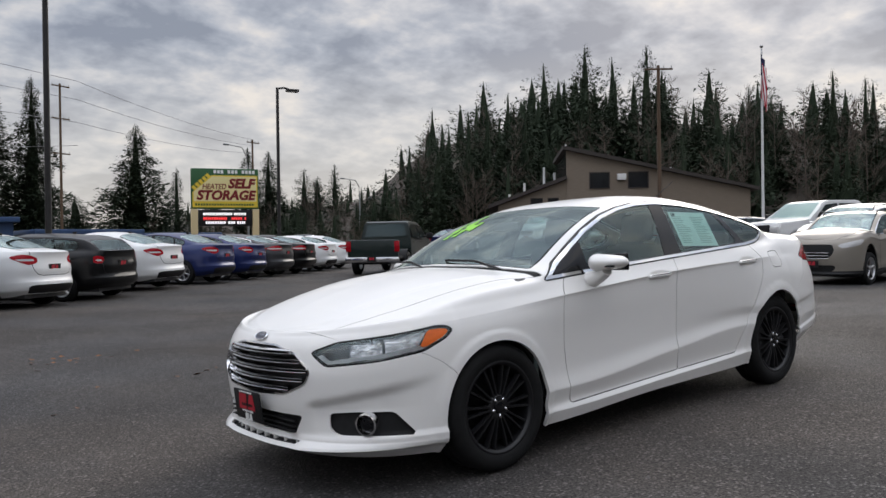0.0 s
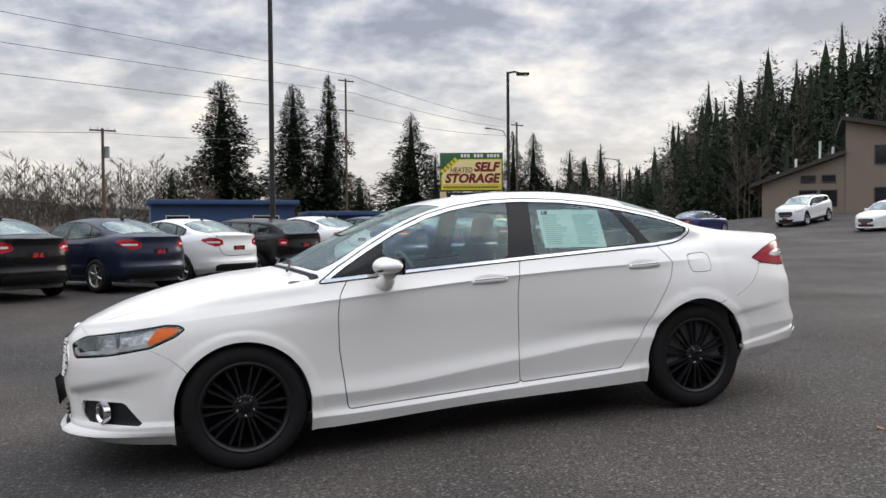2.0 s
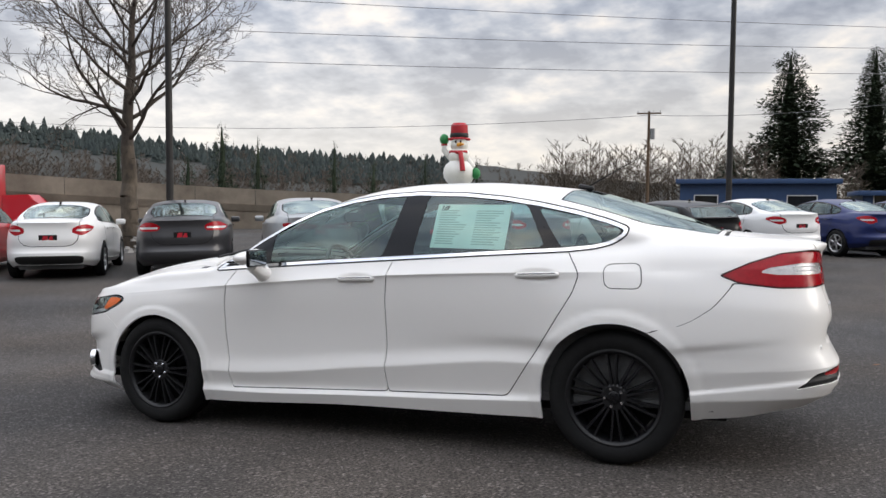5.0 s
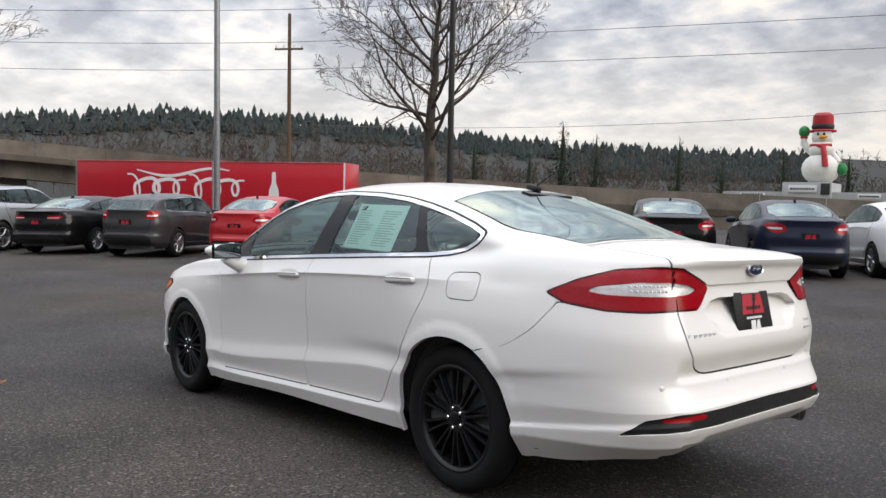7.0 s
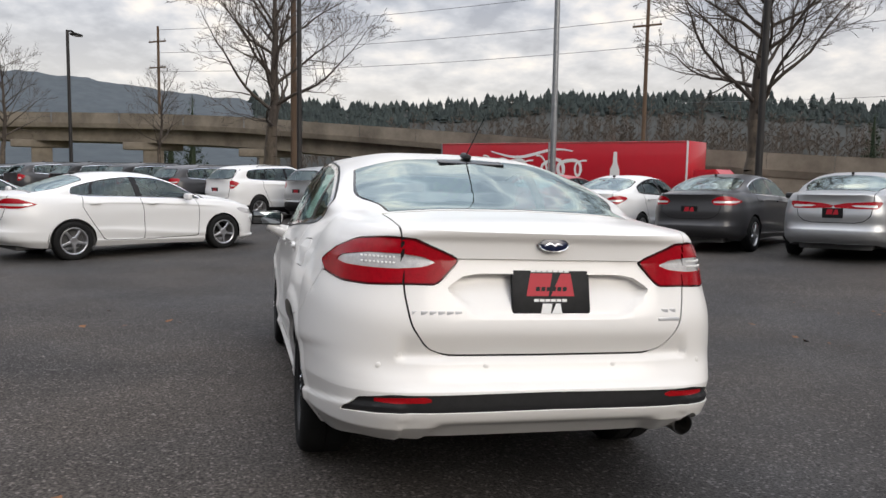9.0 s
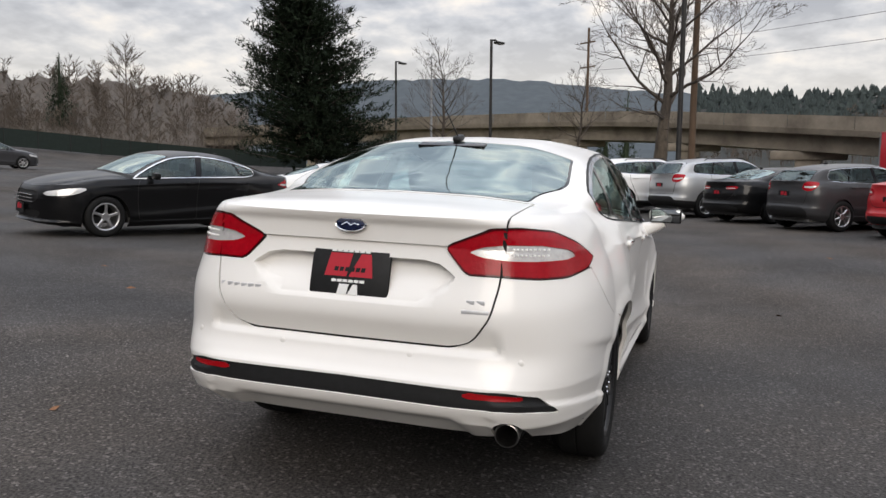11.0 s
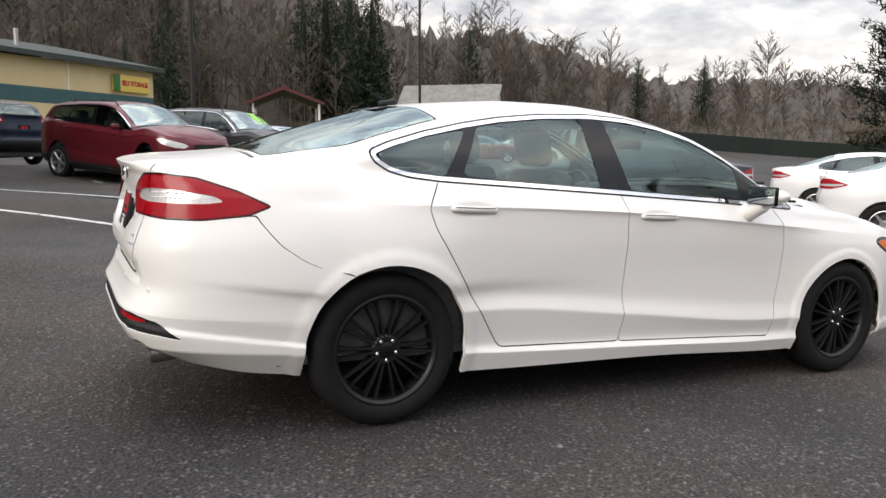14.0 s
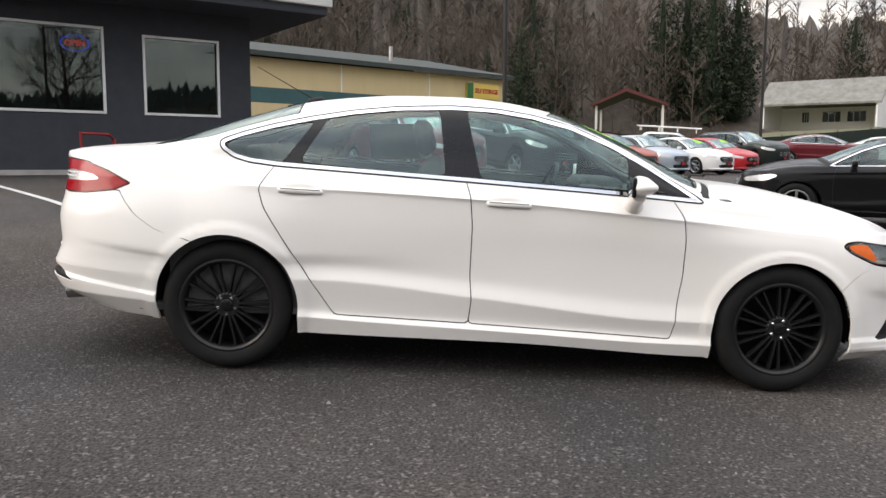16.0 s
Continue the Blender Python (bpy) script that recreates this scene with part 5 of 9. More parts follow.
def asphalt():
    m = material("asphalt", (.060, .057, .055), .55, bump=.0, spec=.12)
    n, l = m.node_tree.nodes, m.node_tree.links
    b = n["Principled BSDF"]
    co = n.new("ShaderNodeTexCoord")

    def tex(scale, detail, kind="noise"):
        t = n.new("ShaderNodeTexNoise" if kind == "noise" else "ShaderNodeTexVoronoi")
        t.inputs["Scale"].default_value = scale
        if kind == "noise":
            t.inputs["Detail"].default_value = detail
        l.new(co.outputs["Object"], t.inputs["Vector"])
        return t
    grit, patch, wet, stone = tex(75, 4), tex(.55, 6), tex(.16, 5), tex(78, 0, "v")

    def ramp(src, lo, hi, a, c):
        r = n.new("ShaderNodeMapRange")
        r.inputs["From Min"].default_value, r.inputs["From Max"].default_value = lo, hi
        r.inputs["To Min"].default_value, r.inputs["To Max"].default_value = a, c
        l.new(src, r.inputs["Value"])
        return r.outputs[0]

    def mul(a, c):
        q = n.new("ShaderNodeMath"); q.operation = "MULTIPLY"
        l.new(a, q.inputs[0]); l.new(c, q.inputs[1])
        return q.outputs[0]
    v = mul(mul(ramp(grit.outputs["Fac"], .34, .66, .42, 1.6), ramp(patch.outputs["Fac"], .3, .7, .70, 1.28)), ramp(wet.outputs["Fac"], .35, .65, .82, 1.16))
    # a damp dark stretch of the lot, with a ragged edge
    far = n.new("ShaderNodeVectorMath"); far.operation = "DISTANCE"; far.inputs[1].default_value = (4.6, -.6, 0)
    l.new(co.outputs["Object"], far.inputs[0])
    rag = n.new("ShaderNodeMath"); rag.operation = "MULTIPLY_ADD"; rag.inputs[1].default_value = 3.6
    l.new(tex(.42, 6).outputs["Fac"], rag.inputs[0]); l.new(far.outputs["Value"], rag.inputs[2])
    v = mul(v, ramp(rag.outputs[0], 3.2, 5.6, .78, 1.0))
    # pale stones in the binder
    st = n.new("ShaderNodeMath"); st.operation = "GREATER_THAN"; st.inputs[1].default_value = .82
    l.new(stone.outputs["Color"], st.inputs[0])
    add = n.new("ShaderNodeMath"); add.operation = "MULTIPLY_ADD"; add.inputs[1].default_value = 1.35
    l.new(st.outputs[0], add.inputs[0]); l.new(v, add.inputs[2])
    tint = n.new("ShaderNodeMix"); tint.data_type = "RGBA"
    tint.inputs[6].default_value, tint.inputs[7].default_value = (.0530, .0508, .0500, 1), (.0588, .0517, .0462, 1)
    l.new(ramp(tex(.33, 4).outputs["Fac"], .38, .62, 0, 1), tint.inputs["Factor"])
    col = n.new("ShaderNodeVectorMath"); col.operation = "SCALE"
    l.new(tint.outputs[2], col.inputs[0])
    l.new(add.outputs[0], col.inputs["Scale"])
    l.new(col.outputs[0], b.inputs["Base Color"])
    l.new(ramp(wet.outputs["Fac"], .35, .65, .60, .90), b.inputs["Roughness"])
    bu = n.new("ShaderNodeBump"); bu.inputs["Strength"].default_value, bu.inputs["Distance"].default_value = .8, .012
    l.new(grit.outputs["Fac"], bu.inputs["Height"]); l.new(bu.outputs[0], b.inputs["Normal"])
    return m


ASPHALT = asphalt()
GRASS = material("rough_grass", (.075, .085, .035), .9, base2=(.11, .095, .05), scale=2.2, bump=.6, bump_scale=30)
LINE = material("road_line_paint", (.62, .62, .60), .6, vary=.35, scale=9, bump=.3, bump_scale=120)


def ground_mesh():
    """One sheet, fine near the camera's way and coarse to the horizon."""
    a = list(np.arange(-60, 60.1, 2.0))
    for r in (66, 75, 90, 110, 140, 190, 260, 400, 700, 1200, 2000, 3500):
        a = [-r] + a + [r]
    a = sorted(a)
    n = len(a)
    verts = [(x, y, ground(x, y)) for y in a for x in a]
    faces = [(j * n + i, j * n + i + 1, (j + 1) * n + i + 1, (j + 1) * n + i) for j in range(n - 1) for i in range(n - 1)]
    idx = []
    for f in faces:
        cx, cy = sum(verts[v][0] for v in f) / 4, sum(verts[v][1] for v in f) / 4
        lot = -60 < cx < 60 and -46 < cy < 62
        idx.append(0 if lot else 1)
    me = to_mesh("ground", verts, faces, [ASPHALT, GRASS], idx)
    return tagged(new("ground", me), "dark worn asphalt car lot with damp patches", "ground", kind="structure")


ground_mesh()


def stripe(x0, y0, x1, y1, w=.10):
    """A painted line that lies on the ground."""
    bm = bmesh.new()
    n = max(2, int(math.hypot(x1 - x0, y1 - y0) / .5))
    d = Vector((x1 - x0, y1 - y0)).normalized()
    p = Vector((-d.y, d.x)) * w / 2
    prev = None
    for i in range(n + 1):
        x, y = x0 + (x1 - x0) * i / n, y0 + (y1 - y0) * i / n
        q = [bm.verts.new((x + s * p.x, y + s * p.y, ground(x + s * p.x, y + s * p.y) + .006)) for s in (1, -1)]
        if prev:
            bm.faces.new((prev[0], prev[1], q[1], q[0]))
        prev = q
    ob = part("bay_line", bm, LINE, None)
    return tagged(ob, "worn white painted parking bay line", "road marking", "parking bay lines", "structure")


# ---- structure: office, storage hall, house, far buildings, bridge ----
WALL_GREY = material("dark_grey_stucco", (.045, .050, .060), .8, vary=.18, scale=3, bump=.3, bump_scale=180)
FASCIA = material("white_fascia", (.74, .74, .73), .5, vary=.08, scale=2)
CONCRETE = material("weathered_concrete", (.25, .215, .17), .85, base2=(.11, .092, .072), scale=.45, bump=.4, bump_scale=30, detail=9)
CONCRETE_LIGHT = material("pale_concrete", (.42, .40, .37), .85, vary=.3, scale=2, bump=.3, bump_scale=60)
BEIGE = material("beige_metal_siding", (.62, .49, .27), .55, vary=.10, scale=1.2, stretch=(1, 1, .2))
TEAL = material("teal_metal_siding", (.035, .10, .105), .5, vary=.15, scale=1.5)
ROOF_GREEN = material("green_grey_roof", (.045, .055, .05), .8, vary=.3, scale=3, bump=.3, bump_scale=40)
TAN = material("tan_plank_siding", (.23, .185, .14), .8, vary=.2, scale=2, stretch=(1, 1, 12), bump=.2, bump_scale=30)
ROOF_BROWN = material("brown_shingle", (.06, .05, .045), .9, vary=.3, scale=6, bump=.4, bump_scale=40)
ROOF_GREY = material("mossy_grey_shingle", (.24, .235, .22), .9, base2=(.14, .14, .12), scale=1.3, bump=.4, bump_scale=30)
HOUSE_WHITE = material("white_siding", (.80, .79, .77), .7, vary=.12, scale=2, stretch=(1, 1, 10))
FRAME_WHITE = material("white_window_frame", (.75, .75, .74), .45, vary=.06, scale=8)
RED_TRIM = material("red_trim", (.35, .03, .03), .5, vary=.2, scale=8)
BLUE_WALL = material("blue_metal_siding", (.035, .075, .17), .5, vary=.2, scale=1.5)
STONE_GREY = material("pale_grey_panel", (.42, .43, .43), .6, vary=.12, scale=1.5)
FENCE_GREEN = material("green_fence_slats", (.012, .022, .018), .8, vary=.35, scale=4)


def wall_part(name, parent, x0, x1, z0, z1, mat, y=0.0, depth=.2, holes=(), label=""):
    """A wall in the xz plane with rectangular openings right through it (x0, x1, z0, z1 each)."""
    xs = sorted({x0, x1, *[h[0] for h in holes], *[h[1] for h in holes]})
    zs = sorted({z0, z1, *[h[2] for h in holes], *[h[3] for h in holes]})
    bm = bmesh.new()
    solid = {}
    for i in range(len(xs) - 1):
        for j in range(len(zs) - 1):
            cx, cz = (xs[i] + xs[i + 1]) / 2, (zs[j] + zs[j + 1]) / 2
            solid[i, j] = not any(h[0] < cx < h[1] and h[2] < cz < h[3] for h in holes)
    V = {}

    def v(i, j, k):
        if (i, j, k) not in V:
            V[i, j, k] = bm.verts.new((xs[i], y + k * depth, zs[j]))
        return V[i, j, k]
    for (i, j), s in solid.items():
        if not s:
            continue
        bm.faces.new((v(i, j, 0), v(i + 1, j, 0), v(i + 1, j + 1, 0), v(i, j + 1, 0)))
        bm.faces.new((v(i, j, 1), v(i, j + 1, 1), v(i + 1, j + 1, 1), v(i + 1, j, 1)))
        for di, dj, a, b in ((-1, 0, (i, j), (i, j + 1)), (1, 0, (i + 1, j + 1), (i + 1, j)), (0, -1, (i + 1, j), (i, j)), (0, 1, (i, j + 1), (i + 1, j + 1))):
            if not solid.get((i + di, j + dj), False):
                bm.faces.new((v(*a, 0), v(*b, 0), v(*b, 1), v(*a, 1)))
    return part(name, bm, mat, parent, label, smooth=False)


def window_part(parent, x0, x1, z0, z1, y=0.0, frame=.07, mat=None, pane=None, bars=0, name="window"):
    """A window: a frame that stands proud, a pane, and glazing bars."""
    bm = bmesh.new()
    for a, b, c, d in ((x0 - frame, x1 + frame, z1, z1 + frame), (x0 - frame, x1 + frame, z0 - frame, z0), (x0 - frame, x0, z0, z1), (x1, x1 + frame, z0, z1)):
        box(bm, a, b, y - .03, y + .08, c, d, .006)
    w = part(name, bm, mat or FRAME_WHITE, parent, smooth=False)
    bm = bmesh.new()
    box(bm, x0, x1, y + .03, y + .04, z0, z1)
    g = part("pane", bm, pane or PANE, w, smooth=False)
    for i in range(bars):
        xx = x0 + (x1 - x0) * (i + 1) / (bars + 1)
        bm = bmesh.new()
        box(bm, xx - .02, xx + .02, y + .0, y + .06, z0, z1)
        part("glazing_bar", bm, mat or FRAME_WHITE, w, smooth=False)
    return w


def office():
    """Dark stucco office with white-framed windows and a deep white fascia."""
    ob = tagged(new("office"), "dark grey stucco sales office with white fascia", "building", kind="structure")
    ob.matrix_basis = pose(5.2, -15.4, .55, 0, 0, 34 + 180)     # local -y looks at the lot, local -x runs away from the corner
    L = 13.0
    wins = [(-2.56, -.86, 1.62, 3.36), (-6.10, -3.52, 1.62, 3.46), (-9.6, -6.9, 1.62, 3.46)]
    wall_part("wall_north", ob, -L, 0, -.3, 4.25, WALL_GREY, 0, .25, wins)
    for x0, x1, z0, z1 in wins:
        window_part(ob, x0, x1, z0, z1, 0, .06)
    bm = bmesh.new()
    box(bm, -.25, 0, .25, 8, -.3, 4.25); box(bm, -L, -L + .25, .25, 8, -.3, 4.25); box(bm, -L, 0, 7.8, 8.05, -.3, 4.25)
    part("wall_side", bm, WALL_GREY, ob, smooth=False)
    bm = bmesh.new()
    box(bm, -L - .03, .03, -.05, 0, -.3, .28, .015)
    part("plinth", bm, CONCRETE_LIGHT, ob, "pale concrete plinth")
    bm = bmesh.new()
    box(bm, -L - 1.4, 1.45, -1.5, 9, 4.05, 4.25, .02)
    part("soffit", bm, WALL_GREY, ob)
    bm = bmesh.new()
    box(bm, -L - 1.5, 1.55, -1.6, 9.1, 4.25, 5.3, .03)
    part("fascia", bm, FASCIA, ob, "deep white roof fascia")
    bm = bmesh.new()
    box(bm, -L + .3, -.3, .3, 7.7, -.1, .0)
    part("floor", bm, CONCRETE_LIGHT, ob)
    bm = bmesh.new()
    box(bm, -L + .3, -.3, 4.5, 4.6, 0, 4)
    part("inner_wall", bm, TAN, ob)
    for x in (-5.4, -4.2, -2.2, -1.2):
        bm = bmesh.new()
        box(bm, x - .4, x + .4, 1.2, 1.8, 0, 1.1, .02)
        box(bm, x - .2, x + .2, 1.0, 1.1, 1.1, 1.5, .02)
        part("desk", bm, CABIN, ob)
    # lit open sign: dotted blue ring and red letters
    blue = material("blue_sign_tube", (.05, .08, .9), .4)
    blue.node_tree.nodes["Principled BSDF"].inputs["Emission Color"].default_value = (.08, .12, 1, 1)
    blue.node_tree.nodes["Principled BSDF"].inputs["Emission Strength"].default_value = 1.0
    red = material("red_sign_tube", (.9, .05, .05), .4)
    red.node_tree.nodes["Principled BSDF"].inputs["Emission Color"].default_value = (1, .06, .06, 1)
    red.node_tree.nodes["Principled BSDF"].inputs["Emission Strength"].default_value = 1.0
    bm = bmesh.new()
    for i in range(26):
        a = 2 * math.pi * i / 26
        box(bm, -4.05 + .30 * math.cos(a) - .02, -4.05 + .30 * math.cos(a) + .02, .10, .13, 3.12 + .17 * math.sin(a) - .014, 3.12 + .17 * math.sin(a) + .014)
    sg = part("open_sign", bm, blue, ob, "lit open sign with dotted blue ring", smooth=False)
    letters("OPEN", .17, sg, red, pose(-4.05, .11, 3.12, 90, 0, 0), "lettering", .005, .004, 0, .42)
    # red stair rail in front
    bm = bmesh.new()
    tube(bm, [(-3.55, -1.1, -.2), (-3.55, -1.1, .95), (-3.70, -1.3, 1.05), (-4.4, -2.2, 1.05), (-4.4, -2.2, -.2)], .035, 8)
    rl = part("hand_rail", bm, RED_TRIM, None, "")
    rl.matrix_basis = ob.matrix_basis.copy()
    tagged(rl, "red painted steel hand rail by the office", "railing")
    # kerbed walk
    bm = bmesh.new()
    box(bm, -L - 1, .6, -1.25, -.02, -.4, .12, .03)
    kb = part("pavement", bm, CONCRETE_LIGHT, None)
    kb.matrix_basis = ob.matrix_basis.copy()
    tagged(kb, "pale concrete walk with a kerb along the office", "pavement", kind="structure")


def storage_hall():
    ob = tagged(new("storage_hall"), "beige metal storage hall with teal band and green roof", "building", kind="structure")
    ob.matrix_basis = pose(-4.75, -62.0, 1.72, 0, 0, 221) @ Matrix.Diagonal((1.5, 1.5, 1.5, 1))          # local -x runs to the hall's far left end
    L, H = 30, 3.95
    bm = bmesh.new()
    box(bm, -L, 0, 0, .25, 0, H - 1.95); box(bm, -L, 0, 0, .25, H - 1.28, H)
    w = part("wall_front", bm, BEIGE, ob, smooth=False)
    bm = bmesh.new()
    box(bm, -L, 0, -.01, .24, H - 1.95, H - 1.28)
    part("band", bm, TEAL, ob, "teal wall band", smooth=False)
    bm = bmesh.new()
    box(bm, -.25, 0, .25, 14, 0, H); box(bm, -L, -L + .25, .25, 14, 0, H); box(bm, -L, 0, 13.8, 14.05, 0, H)
    part("wall_side", bm, BEIGE, ob, smooth=False)
    for i in range(1, 6):
        bm = bmesh.new()
        box(bm, -i * 5.4 - .03, -i * 5.4 + .03, -.03, 0, H - 1.28, H)
        part("downpipe", bm, FRAME_WHITE, ob, smooth=False)
    bm = bmesh.new()
    vs = [(-L - .3, -.5, H), (.4, -.5, H), (.4, 7, H + 1.5), (-L - .3, 7, H + 1.5), (-L - .3, 14.5, H), (.4, 14.5, H)]
    a = [bm.verts.new(p) for p in vs]
    b = [bm.verts.new((p[0], p[1], p[2] + .22)) for p in vs]
    for q in ((0, 1, 2, 3), (3, 2, 5, 4)):
        bm.faces.new([a[i] for i in q]); bm.faces.new([b[i] for i in q][::-1])
    for i, j in ((0, 1), (1, 2), (2, 5), (5, 4), (4, 3), (3, 0)):
        bm.faces.new((a[i], a[j], b[j], b[i]))
    part("roof", bm, ROOF_GREEN, ob, smooth=False)
    bm = bmesh.new()
    tube(bm, [(-6.2, 2.2, H + .5), (-6.2, 2.2, H + 1.5)], .11, 8)
    part("vent_pipe", bm, STEEL, ob)
    yellow = material("yellow_sign_face", (.75, .55, .12), .5, vary=.05, scale=3)
    green = material("green_sign_face", (.03, .16, .05), .5, vary=.1, scale=3)
    bm = bmesh.new()
    box(bm, -2.85, -.45, -.16, -.02, H - 1.12, H - .30, .02)
    s = part("sign", bm, yellow, ob, "yellow and green wall sign")
    bm = bmesh.new()
    box(bm, -2.85, -2.4, -.17, -.15, H - 1.12, H - .30, .01)
    part("sign_end", bm, green, s)
    letters("SELF STORAGE", .34, s, PLATE_RED, pose(-1.42, -.165, H - .71, 90, 0, 0), "lettering", .01, .012, 0, 1.75)


def gable_house():
    ob = tagged(new("house"), "white house with a weathered grey roof", "house", kind="structure")
    ob.matrix_basis = pose(-47.5, -93.9, 5.05, 0, 0, 321) @ Matrix.Diagonal((1.08, 1.08, 1.08, 1))
    # local x along the ridge, local -y towards the lot
    wins = [(-3.6, -1.6, .9, 2.1), (-.9, 1.1, .9, 2.1), (2.6, 3.4, .9, 2.1)]
    wall_part("wall_front", ob, -6, 6, 0, 2.6, HOUSE_WHITE, -3.5, .2, wins)
    for x0, x1, z0, z1 in wins:
        window_part(ob, x0, x1, z0, z1, -3.5, .1, None, None, 2)
    bm = bmesh.new()
    for x in (-6, 5.8):
        prism(bm, [(-3.3, 0), (-3.3, 2.6), (0, 5.2), (3.5, 2.6), (3.5, 0)], .2, pose(x + .1, 0, 0, 0, 0, 90))
    part("wall_gable", bm, HOUSE_WHITE, ob, smooth=False)
    bm = bmesh.new()
    prism(bm, [(-3.75, 2.52), (0, 5.35), (3.75, 2.52), (3.75, 2.75), (0, 5.6), (-3.75, 2.75)], 12.8, pose(0, 0, 0, 0, 0, 90))
    part("roof", bm, ROOF_GREY, ob, smooth=False)
    for x in (-3, 1.5):
        bm = bmesh.new()
        box(bm, x - .2, x + .2, -1.0, -.6, 4.6, 5.2)
        part("roof_vent", bm, ROOF_GREY, ob, smooth=False)


def carport():
    ob = tagged(new("carport"), "open carport with red-edged grey roof", "carport", kind="structure")
    ob.matrix_basis = pose(-17.1, -68.5, 3.1, 0, 0, 345) @ Matrix.Diagonal((1.25, 1.25, 1.25, 1))
    bm = bmesh.new()
    prism(bm, [(-2.6, 2.35), (.2, 3.35), (2.6, 2.35), (2.6, 2.2), (.2, 3.15), (-2.6, 2.2)], 6)
    part("roof", bm, ROOF_BROWN, ob, smooth=False)
    bm = bmesh.new()
    prism(bm, [(-2.7, 2.27), (.2, 3.40), (2.7, 2.27), (2.7, 2.10), (.2, 3.15), (-2.7, 2.10)], .12, pose(0, 3.1, 0))
    part("barge_board", bm, material("maroon_trim", (.10, .022, .022), .6, vary=.2, scale=3), ob, smooth=False)
    for x in (-2.3, 2.3):
        for y in (-2.6, 2.6):
            bm = bmesh.new()
            box(bm, x - .08, x + .08, y - .08, y + .08, -.5, 2.2)
            part("post", bm, HOUSE_WHITE, ob, smooth=False)


def green_fence():
    ob = tagged(new("fence"), "dark green slatted chain-link fence", "fence", kind="structure")
    pts = [(-4.5, -41.5), (-14, -46.5), (-24, -48), (-36, -46), (-48, -40), (-58, -32)]
    for (x0, y0), (x1, y1) in zip(pts, pts[1:]):
        n = 6
        for i in range(n):
            ax, ay = x0 + (x1 - x0) * i / n, y0 + (y1 - y0) * i / n
            bx, by = x0 + (x1 - x0) * (i + 1) / n, y0 + (y1 - y0) * (i + 1) / n
            za, zb = ground(ax, ay), ground(bx, by)
            bm = bmesh.new()
            d = math.hypot(bx - ax, by - ay)
            box(bm, .03, d - .03, -.02, .02, .1, 1.35)
            for v in bm.verts:
                v.co.z += (zb - za) * v.co.x / d
            m = pose(ax, ay, za, 0, 0, math.degrees(math.atan2(by - ay, bx - ax)))
            part("fence_panel", bm, FENCE_GREEN, ob, "", m, smooth=False)
            bm = bmesh.new()
            tube(bm, [(0, 0, -.3), (0, 0, 1.45)], .035, 6)
            part("post", bm, BLACK_PLASTIC, ob, "", m)


